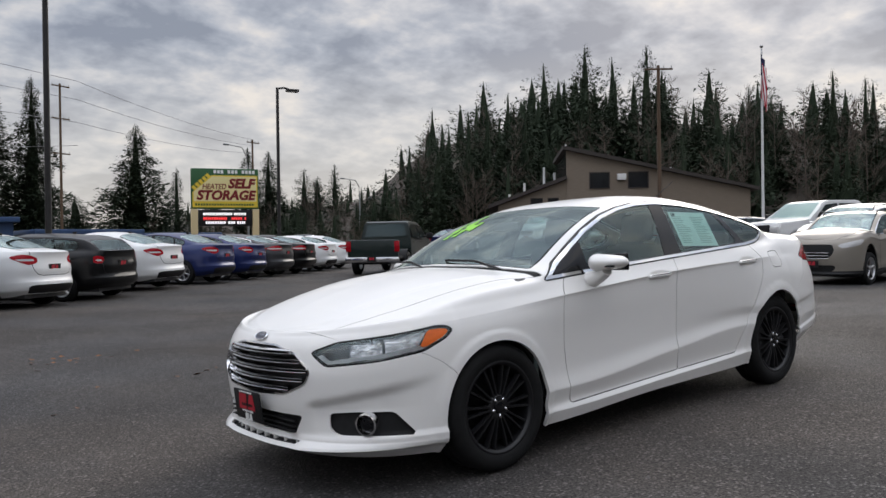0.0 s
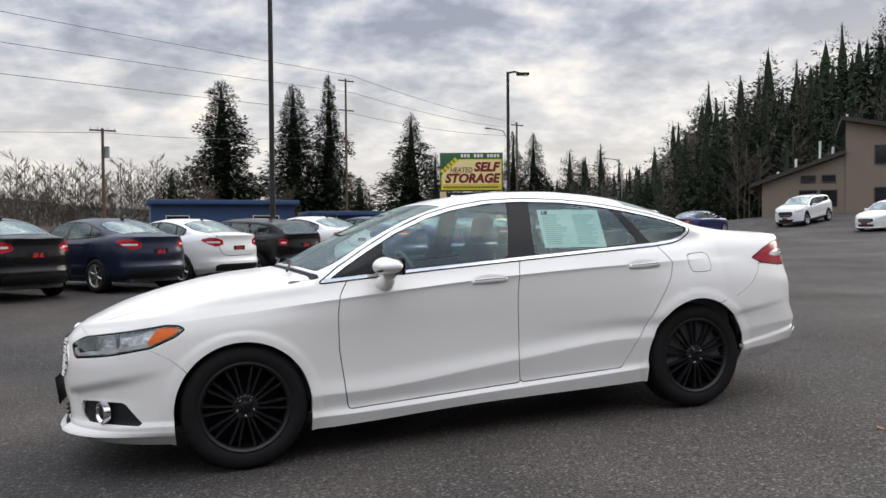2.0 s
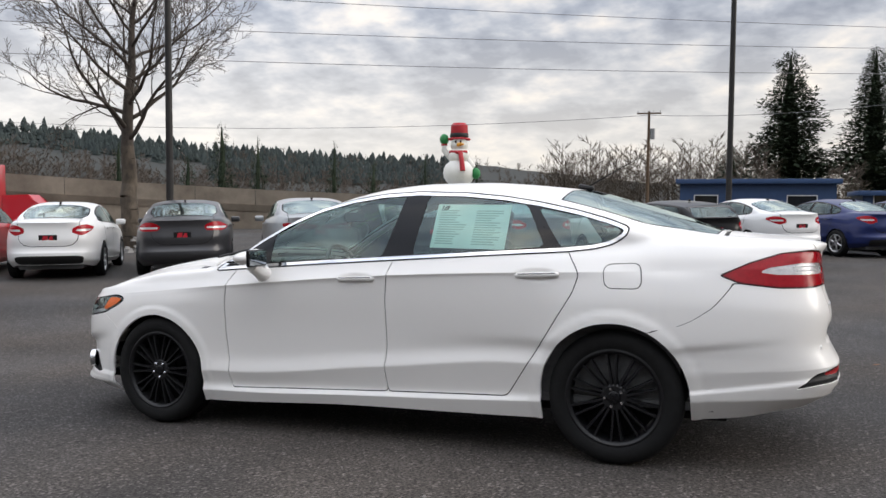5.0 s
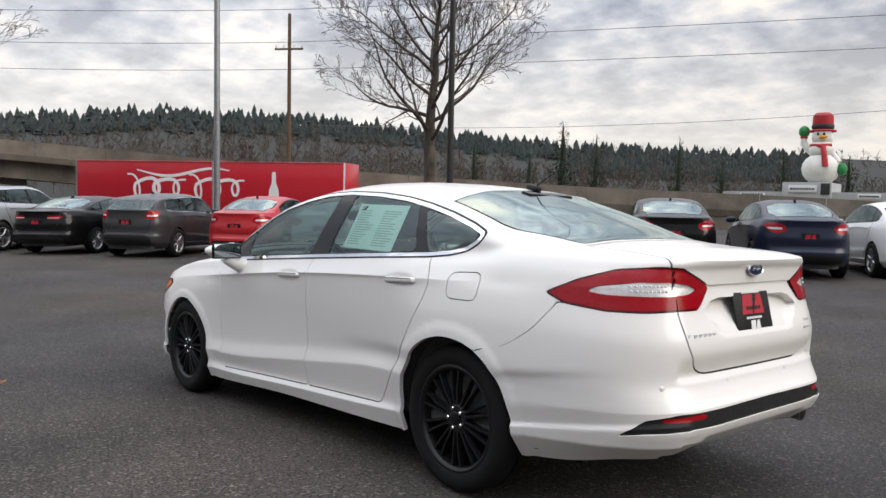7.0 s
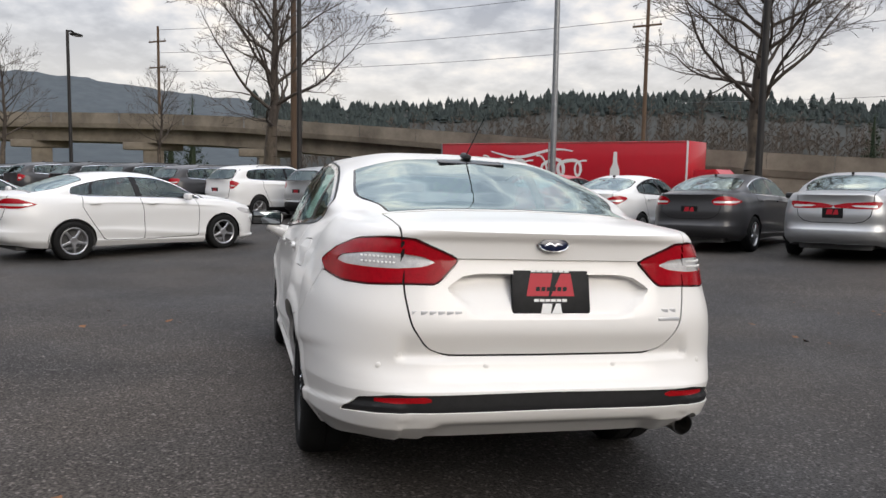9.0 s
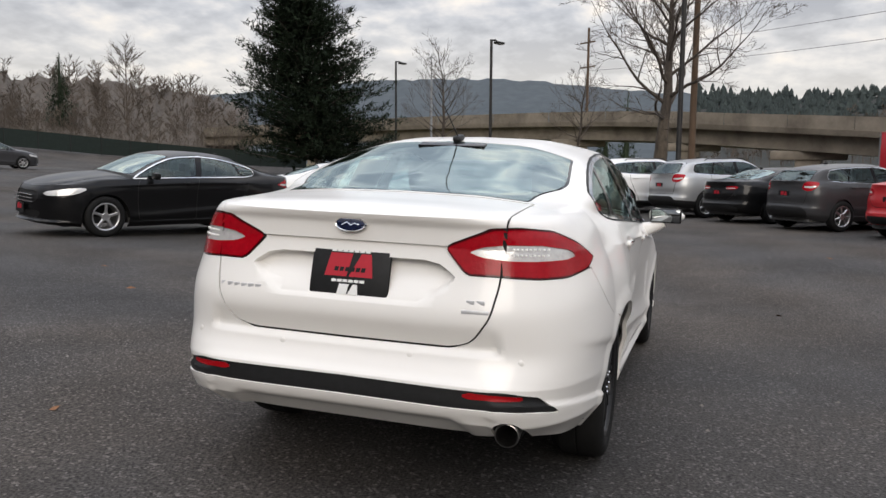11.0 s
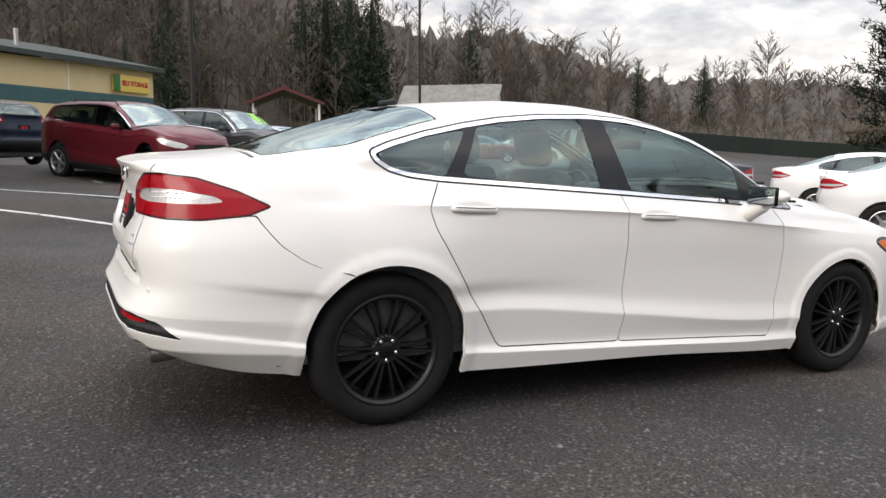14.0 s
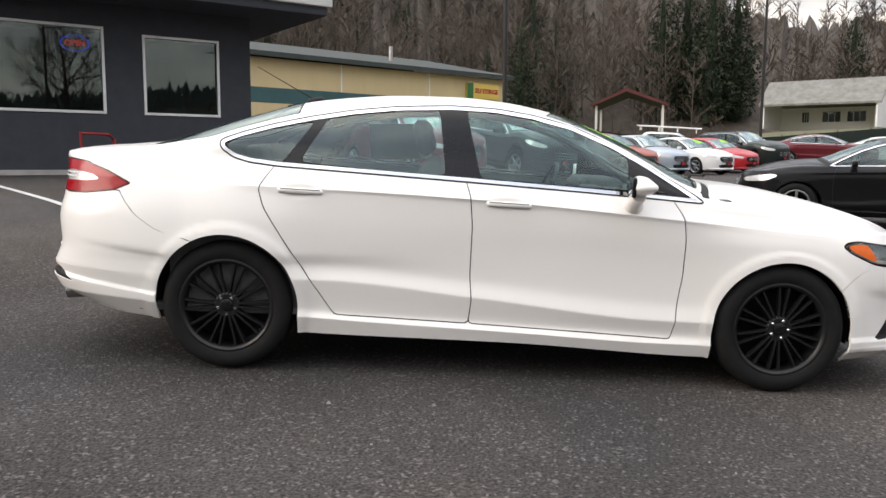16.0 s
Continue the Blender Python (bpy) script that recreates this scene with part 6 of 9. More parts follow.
def tan_building():
    """Tan plank building with two offset single-pitch roofs."""
    ob = tagged(new("tan_building"), "tan plank-sided building with offset single-pitch roofs", "building", kind="structure")
    # local x runs to the picture's right as seen from the lot, local -y faces it
    ob.matrix_basis = pose(43.7, 39.4, 1.7, 0, 0, -43)
    D = 12
    wins = [(1.9, 3.4, 3.9, 5.1), (5.0, 6.5, 3.9, 5.1), (1.9, 3.4, .9, 2.1), (5.0, 6.5, .9, 2.1)]
    wall_part("wall_front", ob, 0, 14.6, -.5, 3.2, TAN, 0, .25, [w for w in wins if w[3] < 3])
    bm = bmesh.new()
    prism(bm, [(0, 3.2), (0, 7.0), (14.6, 3.6), (14.6, 3.2)], .25, pose(0, .125, 0))
    part("wall_upper", bm, TAN, ob, smooth=False)
    wall_part("wall_wing", ob, -5.6, 0, -.5, 2.6, TAN, .1, .25, [(-3.0, -1.9, .9, 2.0), (-1.6, -.6, .9, 2.0)])
    bm = bmesh.new()
    prism(bm, [(-5.6, 2.6), (0, 4.6), (0, 2.6)], .25, pose(0, .22, 0))
    part("wall_wing_upper", bm, TAN, ob, smooth=False)
    brown = ROOF_BROWN
    bm = bmesh.new()
    prism(bm, [(-.3, 7.05), (15.2, 3.48), (15.2, 3.75), (-.3, 7.35)], D, pose(0, D / 2 - .5, 0))
    part("roof", bm, brown, ob, smooth=False)
    bm = bmesh.new()
    prism(bm, [(-6.4, 2.35), (0, 4.65), (0, 4.95), (-6.4, 2.65)], D, pose(0, D / 2 - .4, 0))
    part("roof_wing", bm, brown, ob, smooth=False)
    bm = bmesh.new()
    box(bm, -.02, .2, .3, D - 1, 4.9, 6.9)
    part("clerestory", bm, material_dark(), ob, smooth=False)
    bm = bmesh.new()
    box(bm, -5.6, -5.35, .3, D - 1, -.5, 2.5); box(bm, 14.35, 14.6, .3, D - 1, -.5, 3.5); box(bm, -5.6, 14.6, D - 1.2, D - 1, -.5, 3.5)
    part("wall_side", bm, TAN, ob, smooth=False)
    for x0, x1, z0, z1 in wins:
        window_part(ob, x0, x1, z0, z1, -.04, .08, brown, material_dark())
    for x0, x1 in ((-3.0, -1.9), (-1.6, -.6)):
        window_part(ob, x0, x1, .9, 2.0, .06, .08, brown, material_dark())
        window_part(ob, x0 + .1, x1 - .1, 2.7, 3.1, .02, .06, brown, material_dark())
    bm = bmesh.new()
    box(bm, 4.05, 4.75, -.35, .1, 4.5, 5.0, .03)
    part("air_conditioner", bm, HOUSE_WHITE, ob, "white window air conditioner")
    for x, y, h in ((-3.3, 4, 1.7), (-1.6, 4, 2.4), (-.7, 4, 1.6), (-4.6, 4, 1.2)):
        bm = bmesh.new()
        tube(bm, [(x, y, 3.6 + x * .36 + .3), (x, y, 4.2 + x * .36 + h)], .10, 8)
        part("vent_pipe", bm, FASCIA, ob)
    for x in (0.2, 9.0):
        bm = bmesh.new()
        tube(bm, [(x, 3, 6.5 - x * .24), (x, 3, 7.9 - x * .24)], .08, 8)
        part("vent_pipe", bm, FASCIA, ob)


_md = []


def material_dark():
    if not _md:
        _md.append(material("dark_window", (.02, .022, .025), .08, vary=.4, scale=.7))
    return _md[0]


def far_dealership():
    ob = tagged(new("dealership"), "low pale grey dealership with roof signs", "building", kind="structure")
    ob.matrix_basis = pose(-30.5, 76, -.3, 0, 0, 16)
    wall_part("wall_front", ob, -8.5, 7.5, 0, 2.9, STONE_GREY, 0, .3, [(-7.5, -4.0, .3, 2.0), (2.5, 6.5, .3, 2.0)])
    for x0, x1 in ((-7.5, -4.0), (2.5, 6.5)):
        window_part(ob, x0, x1, .3, 2.0, 0, .08, None, material_dark(), 2)
    bm = bmesh.new()
    box(bm, -2.6, 1.9, -.5, 8, 0, 3.9, .03)
    part("entrance_block", bm, STONE_GREY, ob)
    bm = bmesh.new()
    box(bm, -8.5, 7.5, .3, 8, 2.75, 2.95); box(bm, -8.6, 7.6, 7.7, 8, 0, 2.9)
    part("roof", bm, STONE_GREY, ob, smooth=False)
    for x0, x1, z0, z1, n in ((-6.6, -4.2, 2.25, 2.8, 2), (-2.0, .6, 2.9, 3.6, 1), (4.2, 6.2, 2.35, 2.8, 1)):
        bm = bmesh.new()
        box(bm, x0, x1, -.62, -.5, z0, z1, .02)
        s = part("sign", bm, FASCIA, ob)
        for k in range(n):
            bm = bmesh.new()
            zz = z0 + (z1 - z0) * (k + .5) / n
            for i in range(8):
                a = x0 + .15 + (x1 - x0 - .3) * i / 8
                box(bm, a, a + (x1 - x0 - .3) / 8 * .75, -.64, -.62, zz - .09, zz + .09)
            part("sign_line", bm, INK, s, smooth=False)
    bm = bmesh.new()
    box(bm, .95, 1.75, -.64, -.5, 2.7, 3.8, .02)
    part("dark_sign", bm, INK, ob)


def inflatable_snowman(x, y, z, turn):
    white = material("white_nylon", (.78, .77, .72), .6, vary=.08, scale=2, bump=.2, bump_scale=8)
    red = material("red_nylon", (.45, .02, .03), .6, vary=.15, scale=2)
    grn = material("green_nylon", (.02, .22, .06), .6, vary=.15, scale=2)
    blk = material("black_nylon", (.02, .02, .02), .6, vary=.2, scale=2)
    org = material("orange_nylon", (.75, .35, .03), .6, vary=.1, scale=2)
    bm = bmesh.new()

    def ball(c, r, mat, sz=1.0, n=20):
        q = bmesh.ops.create_uvsphere(bm, u_segments=n, v_segments=n // 2, radius=r)
        for v in q["verts"]:
            v.co = Vector((v.co.x, v.co.y, v.co.z * sz)) + Vector(c)
        for f in {f for v in q["verts"] for f in v.link_faces}:
            f.material_index = mat
    ball((0, 0, 1.25), 1.45, 0, .9); ball((0, 0, 2.75), 1.0, 0, .85); ball((0, 0, 3.75), .80, 0, .9)
    lathe(bm, [(1.0, 4.20), (1.05, 4.28), (.98, 4.36)], 20, "z", (0, 0, 0), 1)
    g = lathe(bm, [(.74, 4.3), (.80, 4.75), (.76, 5.5), (.55, 5.72)], 20, "z", (0, 0, 0), 1)
    cap(bm, g[-1], 1)
    lathe(bm, [(.80, 4.42), (.84, 4.5), (.84, 4.72), (.80, 4.8)], 20, "z", (0, 0, 0), 3)
    tube(bm, [(-.7, -.1, 2.6), (-1.35, -.1, 3.3), (-1.35, -.1, 3.8)], [.32, .28, .25], 10, 0)
    ball((-1.35, -.1, 4.25), .42, 2, 1.2); ball((-1.35, -.1, 3.78), .30, 1, .5)
    tube(bm, [(.7, -.1, 2.5), (1.3, -.2, 1.7)], [.32, .28], 10, 0)
    ball((1.55, -.25, 1.2), .42, 2, 1.2)
    tube(bm, [(0, -.7, 3.75), (.55, -1.15, 3.75)], [.20, .06], 8, 4)
    tube(bm, [(-.75, -.45, 3.1), (0, -.95, 3.05), (.75, -.45, 3.1)], .16, 8, 1)
    tube(bm, [(.25, -1.0, 3.0), (.42, -1.25, 2.1), (.5, -1.35, 1.4)], [.2, .22, .24], 8, 1)
    for sx in (-.22, .22):
        ball((sx, -.72, 4.0), .10, 3, 1.3, 10)
    ob = part("inflatable_snowman", bm, [white, red, grn, blk, org], None, "", pose(x, y, z, 0, 0, turn) @ Matrix.Diagonal((1.25, 1.25, 1.25, 1)))
    tagged(ob, "white inflatable snowman with red top hat on a roof", "inflatable figure")


def blue_sheds():
    for x, y, w, h, turn in ((1.2, 55.5, 10.4, 3.1, 4), (11.6, 57.0, 7.0, 2.2, 2), (20.0, 60.0, 5.0, 2.0, 0)):
        ob = tagged(new("shed"), "low blue metal shed with flat roof", "shed", "blue sheds", "structure")
        ob.matrix_basis = pose(x, y, ground(x, y), 0, 0, turn)
        wall_part("wall_front", ob, -w / 2, w / 2, 0, h - .35, BLUE_WALL, 0, .2, [(-w * .4, -w * .25, .9, 1.9), (w * .2, w * .38, .9, 1.9)])
        for a, b in ((-w * .4, -w * .25), (w * .2, w * .38)):
            window_part(ob, a, b, .9, 1.9, 0, .06, None, material_dark())
        bm = bmesh.new()
        box(bm, -w / 2 - .3, w / 2 + .3, -.5, 6, h - .35, h, .03)
        part("roof", bm, BLUE_WALL, ob)
        bm = bmesh.new()
        box(bm, -w / 2, -w / 2 + .2, .2, 5.5, 0, h - .35); box(bm, w / 2 - .2, w / 2, .2, 5.5, 0, h - .35); box(bm, -w / 2, w / 2, 5.4, 5.6, 0, h - .35)
        part("wall_side", bm, BLUE_WALL, ob, smooth=False)


def bridge():
    """Curved concrete ramp that climbs from a retaining wall to a bridge on piers."""
    ob = tagged(new("road_bridge"), "long weathered concrete road bridge curving over the far street", "bridge", kind="structure")
    keys = ((100, 50, 1.2), (112, 48, 1.75), (128, 48, 2.2), (142, 48, 2.75), (154, 51, 3.4), (165, 58, 4.4), (174, 64, 5.2), (182, 70, 5.9), (190, 77, 6.2), (198, 86, 6.3), (206, 98, 6.2), (214, 116, 6.0))
    th = [k[0] for k in keys]
    fd, fz = keyed(*[(k[0], k[1]) for k in keys]), keyed(*[(k[0], k[2]) for k in keys])
    cx, cy = 3.5, -2.0

    def sweep(name, prof, a0, a1, mat, n=60, label=""):
        bm = bmesh.new()
        prev = None
        for i in range(n + 1):
            a = a0 + (a1 - a0) * i / n
            d, z = float(fd(a)), float(fz(a))
            c, s = math.cos(radians(a)), math.sin(radians(a))
            ring = [bm.verts.new((cx + (d + o) * c, cy + (d + o) * s, z + h if h > -90 else -3.0)) for o, h in prof]
            if prev:
                for k in range(len(ring)):
                    q = (k + 1) % len(ring)
                    bm.faces.new((prev[k], prev[q], ring[q], ring[k]))
            else:
                bm.faces.new(ring)
            prev = ring
        bm.faces.new(prev[::-1])
        return part(name, bm, mat, ob, label, smooth=False)
    # parapets are cast in bays, with open joints between
    a = 100.0
    while a < 214:
        b = min(a + 4.2, 214)
        sweep("parapet_panel", [(0, 0), (.28, 0), (.28, -.95), (-.02, -.95)], a, b - .04, CONCRETE, 6)
        a = b
    sweep("deck", [(-.12, -.95), (9, -.95), (9, -1.35), (.0, -1.35)], 100, 214, CONCRETE, 60)
    sweep("girder", [(.9, -1.35), (8, -1.35), (8, -2.55), (.9, -2.55)], 157, 214, CONCRETE, 40)
    sweep("retaining_wall", [(.05, -.95), (.6, -.95), (.6, -99), (.05, -99)], 100, 157.5, CONCRETE, 36)
    for a in (170, 178, 186, 193, 199.5, 206):
        d, z = float(fd(a)) + 2.2, float(fz(a))
        bm = bmesh.new()
        x, y = cx + d * math.cos(radians(a)), cy + d * math.sin(radians(a))
        box(bm, -.7, .7, -.9, .9, -3, z - 3.0, .1)
        box(bm, -.9, .9, -2.6, 2.6, z - 3.2, z - 2.5, .12)
        part("pier", bm, CONCRETE, ob, "", pose(x, y, 0, 0, 0, a))


office(); storage_hall(); gable_house(); carport(); green_fence(); tan_building(); far_dealership(); blue_sheds(); bridge()
inflatable_snowman(-30.4, 77.8, 3.45, 14)
for p in ((13.2, .2, 19.5, 1.6), (12.2, 2.2, 20, 4.6), (9.9, -2.4, 12.2, 1.8), (12.2, 2.2, 12.9, -.2), (.1, -9.4, 2.3, -15.3), (-.1, -6.5, 3.9, -12.0), (1.75, -6.23, 5.6, -9.5), (4.9, -5.25, 8.6, -9.3)):
    stripe(*p)


# ---- other vehicles ----
PAINTS = {
    "white": paint("white_paint", (.74, .74, .73), rough=.4, coat=.4),
    "silver": paint("silver_metallic_paint", (.42, .43, .44), metal=.6, rough=.35, coat=.4),
    "grey": paint("grey_metallic_paint", (.045, .045, .048), metal=.3, rough=.35, coat=.4, spec=.3),
    "beige": paint("beige_metallic_paint", (.30, .27, .23), metal=.5, rough=.4, coat=.4),
    "black": paint("black_paint", (.005, .005, .0055), rough=.3, coat=.4, spec=.12),
    "navy": paint("navy_paint", (.010, .016, .036), metal=.2, rough=.35, coat=.4, spec=.3),
    "blue": paint("blue_metallic_paint", (.008, .018, .095), metal=.3, rough=.35, coat=.4),
    "red": paint("red_paint", (.42, .012, .018), rough=.35, coat=.4),
    "maroon": paint("maroon_paint", (.11, .006, .012), metal=.2, rough=.35, coat=.4),
    "orange": paint("copper_paint", (.35, .07, .035), metal=.3, rough=.35, coat=.4),
    "green": paint("dark_green_paint", (.010, .018, .016), metal=.1, rough=.38, coat=.4, spec=.3),
    "sky": paint("pale_blue_paint", (.36, .42, .47), metal=.3, rough=.38, coat=.4),
}
SUV_ROOF = keyed((-2.27, .800), (-2.2, .85), (-2.1, .895), (-1.9, .945), (-1.7, .975), (-1.5, .995), (-1.3, 1.012), (-1.16, 1.03), (-1.05, 1.075), (-.9, 1.16), (-.6, 1.325), (-.45, 1.40), (-.3, 1.445), (0, 1.475),
                 (.4, 1.482), (.9, 1.475), (1.4, 1.455), (1.8, 1.425), (1.95, 1.39), (2.08, 1.31), (2.2, 1.215), (2.33, 1.12), (2.412, 1.060))
HATCH_ROOF = keyed((-2.27, .790), (-2.2, .83), (-2.1, .875), (-1.9, .935), (-1.7, .975), (-1.5, 1.0), (-1.3, 1.02), (-1.16, 1.04), (-1.05, 1.08), (-.9, 1.165), (-.6, 1.325), (-.4, 1.405), (-.25, 1.445), (0, 1.475),
                   (.4, 1.478), (.9, 1.462), (1.4, 1.425), (1.7, 1.385), (1.85, 1.34), (2.0, 1.26), (2.2, 1.15), (2.33, 1.08), (2.412, 1.045))


def wagon_top(roof):
    def top(sig, E):
        by = keyed((-1.05, .80), (-.86, .775), (-.69, .75), (-.52, .725), (-.31, .70), (0, .68), (.8, .675), (1.4, .665), (1.9, .63), (2.3, .55))
        bz = keyed((-1.05, .985), (-.86, 1.055), (-.69, 1.16), (-.52, 1.26), (-.31, 1.35), (-.1, 1.395), (.2, 1.412), (.8, 1.405), (1.4, 1.38), (1.8, 1.345), (2.0, 1.28), (2.3, 1.12))
        c = keyed((-3, -2.27), (-2.6, -2.12), (-2, -1.79), (-1.2, -1.13), (-.8, -.83), (-.4, -.47), (0, -.06), (.4, .33), (1.2, 1.02), (1.8, 1.56), (2.2, 1.93), (2.6, 2.18), (3, 2.412))(sig)
        zc = roof(c)
        wf = np.clip((sig + 1.45) / .3, 0, 1)
        wr = np.clip((2.9 - sig) / .5, 0, 1)
        w = wf * wf * (3 - 2 * wf) * wr * wr * (3 - 2 * wr)
        rear = sig > 0
        yb0 = np.where(rear, .86, .72) * E[:, 1]
        zb0 = E[:, 2] + (zc - E[:, 2]) * np.where(rear, .5, .62)
        xb0 = E[:, 0] + (c - E[:, 0]) * .45
        xb1 = np.where(sig > 2, E[:, 0] + (c - E[:, 0]) * .5, E[:, 0])
        B = np.stack([w * xb1 + (1 - w) * xb0, np.minimum(w * by(E[:, 0]) + (1 - w) * yb0, E[:, 1] * .93), w * np.maximum(bz(E[:, 0]), E[:, 2]) + (1 - w) * zb0], 1)
        W = (E + B) / 2
        W[:, 1] += .012 * w
        rows = [W, B]
        for f in (.89, .5, 0):
            z = zc - (zc - B[:, 2]) * f ** 3.0
            rows.append(np.stack([B[:, 0] + (c - B[:, 0]) * (1 - f * f), B[:, 1] * f, z], 1))
        return rows
    return top


SEDAN_DLO = [(-.985, .962), (-.86, 1.044), (-.69, 1.145), (-.52, 1.236), (-.31, 1.321), (-.11, 1.370), (.31, 1.404), (.6, 1.389), (.83, 1.361), (1.03, 1.324), (1.23, 1.277), (1.40, 1.226), (1.42, 1.105), (1.19, 1.070), (.22, 1.027), (-.366, .998)]
WAGON_DLO = [(-.985, .965), (-.86, 1.05), (-.69, 1.155), (-.52, 1.25), (-.31, 1.335), (-.1, 1.38), (.2, 1.398), (.8, 1.39), (1.4, 1.365), (1.72, 1.33), (1.80, 1.19), (1.74, 1.09), (1.19, 1.060), (.22, 1.027), (-.366, .998)]
KINDS = {
    # body style, size, rim style, tail lamp style, privacy glass
    "sedan": dict(style="sedan", size=(1, 1, 1), tail="wedge", spokes=5),
    "compact": dict(style="sedan", size=(.895, .93, .985), tail="swept", spokes=6),
    "coupe": dict(style="sedan", size=(.99, 1.03, .94), tail="slots", spokes=10),
    "muscle": dict(style="sedan", size=(1.04, 1.02, 1.005), tail="band", spokes=5),
    "hatch": dict(style="hatch", size=(.83, .93, 1.0), tail="tall", spokes=7),
    "wagon": dict(style="hatch", size=(.875, .97, .985), tail="square", spokes=7),
    "suv": dict(style="suv", size=(.94, .995, 1.135), tail="tall", spokes=5),
    "crossover": dict(style="suv", size=(.965, .995, 1.15), tail="pillar", spokes=5),
}
built = {}


def build_car(kind, car):
    sp = KINDS[kind]
    style = sp["style"]
    wag = style != "sedan"
    k = np.array(sp["size"])
    b = Body(sedan_lines(), wagon_top(HATCH_ROOF if style == "hatch" else SUV_ROOF) if wag else sedan_top, (12, 44, 14), 3)
    if wag:
        # fuller, straighter tail
        s = np.clip((b.P[:, 2] - .55) / .4, 0, 1) * np.clip((b.P[:, 0] - 1.5) / .8, 0, 1)
        b.P[:, 1] *= 1 + .04 * s
    e = 10
    V = lambda q: q.A[:, 1]
    S = lambda q: q.A[:, 0]
    X = lambda q: q.P[:, 0]
    Y = lambda q: q.P[:, 1]
    Z = lambda q: q.P[:, 2]
    D = lambda q: q.A[:, 3]
    A = lambda q: q.A[:, 2]
    fy, fx, ry, rx = b.fy, b.fx, b.ry, b.rx
    low = lambda q: (V(q) - (e + .2)) * .2
    F = b.F
    for cx, cz in ((-1.395, .318), (1.412, .325)):
        _, F = b.cut(F, np.maximum(np.hypot(X(b) - cx, (Z(b) - cz) * np.where(Z(b) < cz, .55, 1)) - .385, low(b)))
    ws, wss, F = b.panel(F, lambda q: np.maximum.reduce([-1.155 - S(q), S(q) + .25, ((e + 2.95) - V(q)) * .12]), .02)
    if wag:
        rg, rgs, F = b.panel(F, lambda q: np.maximum.reduce([inside(rounded([(-.6, 1.10), (.56, 1.10), (.60, 1.14), (.50, 1.345), (-.5, 1.345)], .05), Y(q), Z(q)), 1.88 - X(q)]), .02)
    else:
        rg, rgs, F = b.panel(F, lambda q: np.maximum.reduce([1.33 - S(q), S(q) - 2.20, ((e + 3.0) - V(q)) * .12]), .02)
    dlo = WAGON_DLO if wag else SEDAN_DLO
    lim = lambda q: np.maximum(V(q) - (e + 2.2), (e - 1.2) - V(q)) * .2
    dl, F = b.cut(F, np.maximum(inside(dlo, X(b), Z(b)), lim(b)))
    gl, dl = b.cut(dl, np.maximum(inside(dlo, X(b), Z(b)), lim(b)) + .028)
    dl, rim = b.cut(dl, np.maximum(inside(dlo, X(b), Z(b)), lim(b)) + .013)
    pil, gl = b.cut(gl, np.minimum(np.abs(X(b) - .27 + (Z(b) - 1.2) * -.15) - .055, np.abs(X(b) - (1.06 if not wag else 1.12) - (1.2 - Z(b)) * .5) - .035))
    t = sp["tail"]
    hl = rounded([(fy(.48), .69), (fx(-2.02), .765), (fx(-1.80), .795), (fx(-1.70), .775), (fx(-1.88), .682), (fx(-2.08), .652), (fy(.57), .64)], .02, 2)
    head, F = b.cut(F, np.maximum(inside(hl, A(b), Z(b)), (S(b) + 1) * .2))
    tails = {
        "wedge": [(rx(1.93), .955), (rx(2.2), .89), (ry(.56), .897), (ry(.44), .897), (ry(.355), .99), (ry(.566), 1.060), (rx(2.22), 1.055)],
        "swept": [(rx(1.98), 1.0), (rx(2.25), .88), (ry(.60), .84), (ry(.42), .90), (ry(.44), .99), (ry(.6), 1.04), (rx(2.2), 1.05)],
        "slots": [(rx(2.32), .98), (rx(2.33), .90), (ry(.60), .90), (ry(.20), .90), (ry(.20), .97), (ry(.6), .99)],
        "band": [(rx(2.25), .98), (rx(2.3), .87), (ry(.60), .87), (0, .87), (0, .955), (ry(.6), .99)],
        "tall": [(rx(2.05), 1.08), (rx(2.25), .90), (ry(.60), .88), (ry(.46), .93), (ry(.50), 1.03), (ry(.62), 1.09)],
        "square": [(rx(2.2), .98), (rx(2.2), .84), (ry(.70), .82), (ry(.56), .84), (ry(.54), .97), (ry(.66), 1.0)],
        "pillar": [(rx(2.1), 1.0), (rx(2.28), .84), (ry(.66), .82), (ry(.58), .86), (ry(.58), 1.04), (ry(.66), 1.07)],
    }
    tfn = lambda q: np.maximum(inside(rounded(tails[t], .02, 2), D(q), Z(q)), (1.5 - S(q)) * .2)
    tail, F = b.cut(F, tfn(b))
    mid = sum(p[1] for p in tails[t]) / len(tails[t]) - .012
    clr, tail = b.cut(tail, np.maximum(tfn(b) + .020, np.abs(Z(b) - mid) - .020))
    grl, F = b.cut(F, np.maximum(inside(rounded([(-.40, .70), (.40, .70), (.46, .60), (.34, .49), (-.3, .49)], .03, 2), Y(b), Z(b)), X(b) + 1.9))
    mth, F = b.cut(F, np.maximum(inside([(-.5, .40), (.5, .40), (.42, .28), (-.42, .28)], Y(b), Z(b)), X(b) + 1.9))
    dif, F = b.cut(F, np.maximum(inside(rounded([(-.5, .30), (.60, .30), (.64, .44), (.52, .47 if not wag else .55), (-.5, .47 if not wag else .55)], .03, 2), Y(b), Z(b)), 2.1 - X(b)))
    clad = []
    if style == "suv":
        clad, F = b.cut(F, np.maximum(Z(b) - np.interp(X(b), [-2.4, -1, 1, 2.4], [.28, .31, .36, .46]), -10))
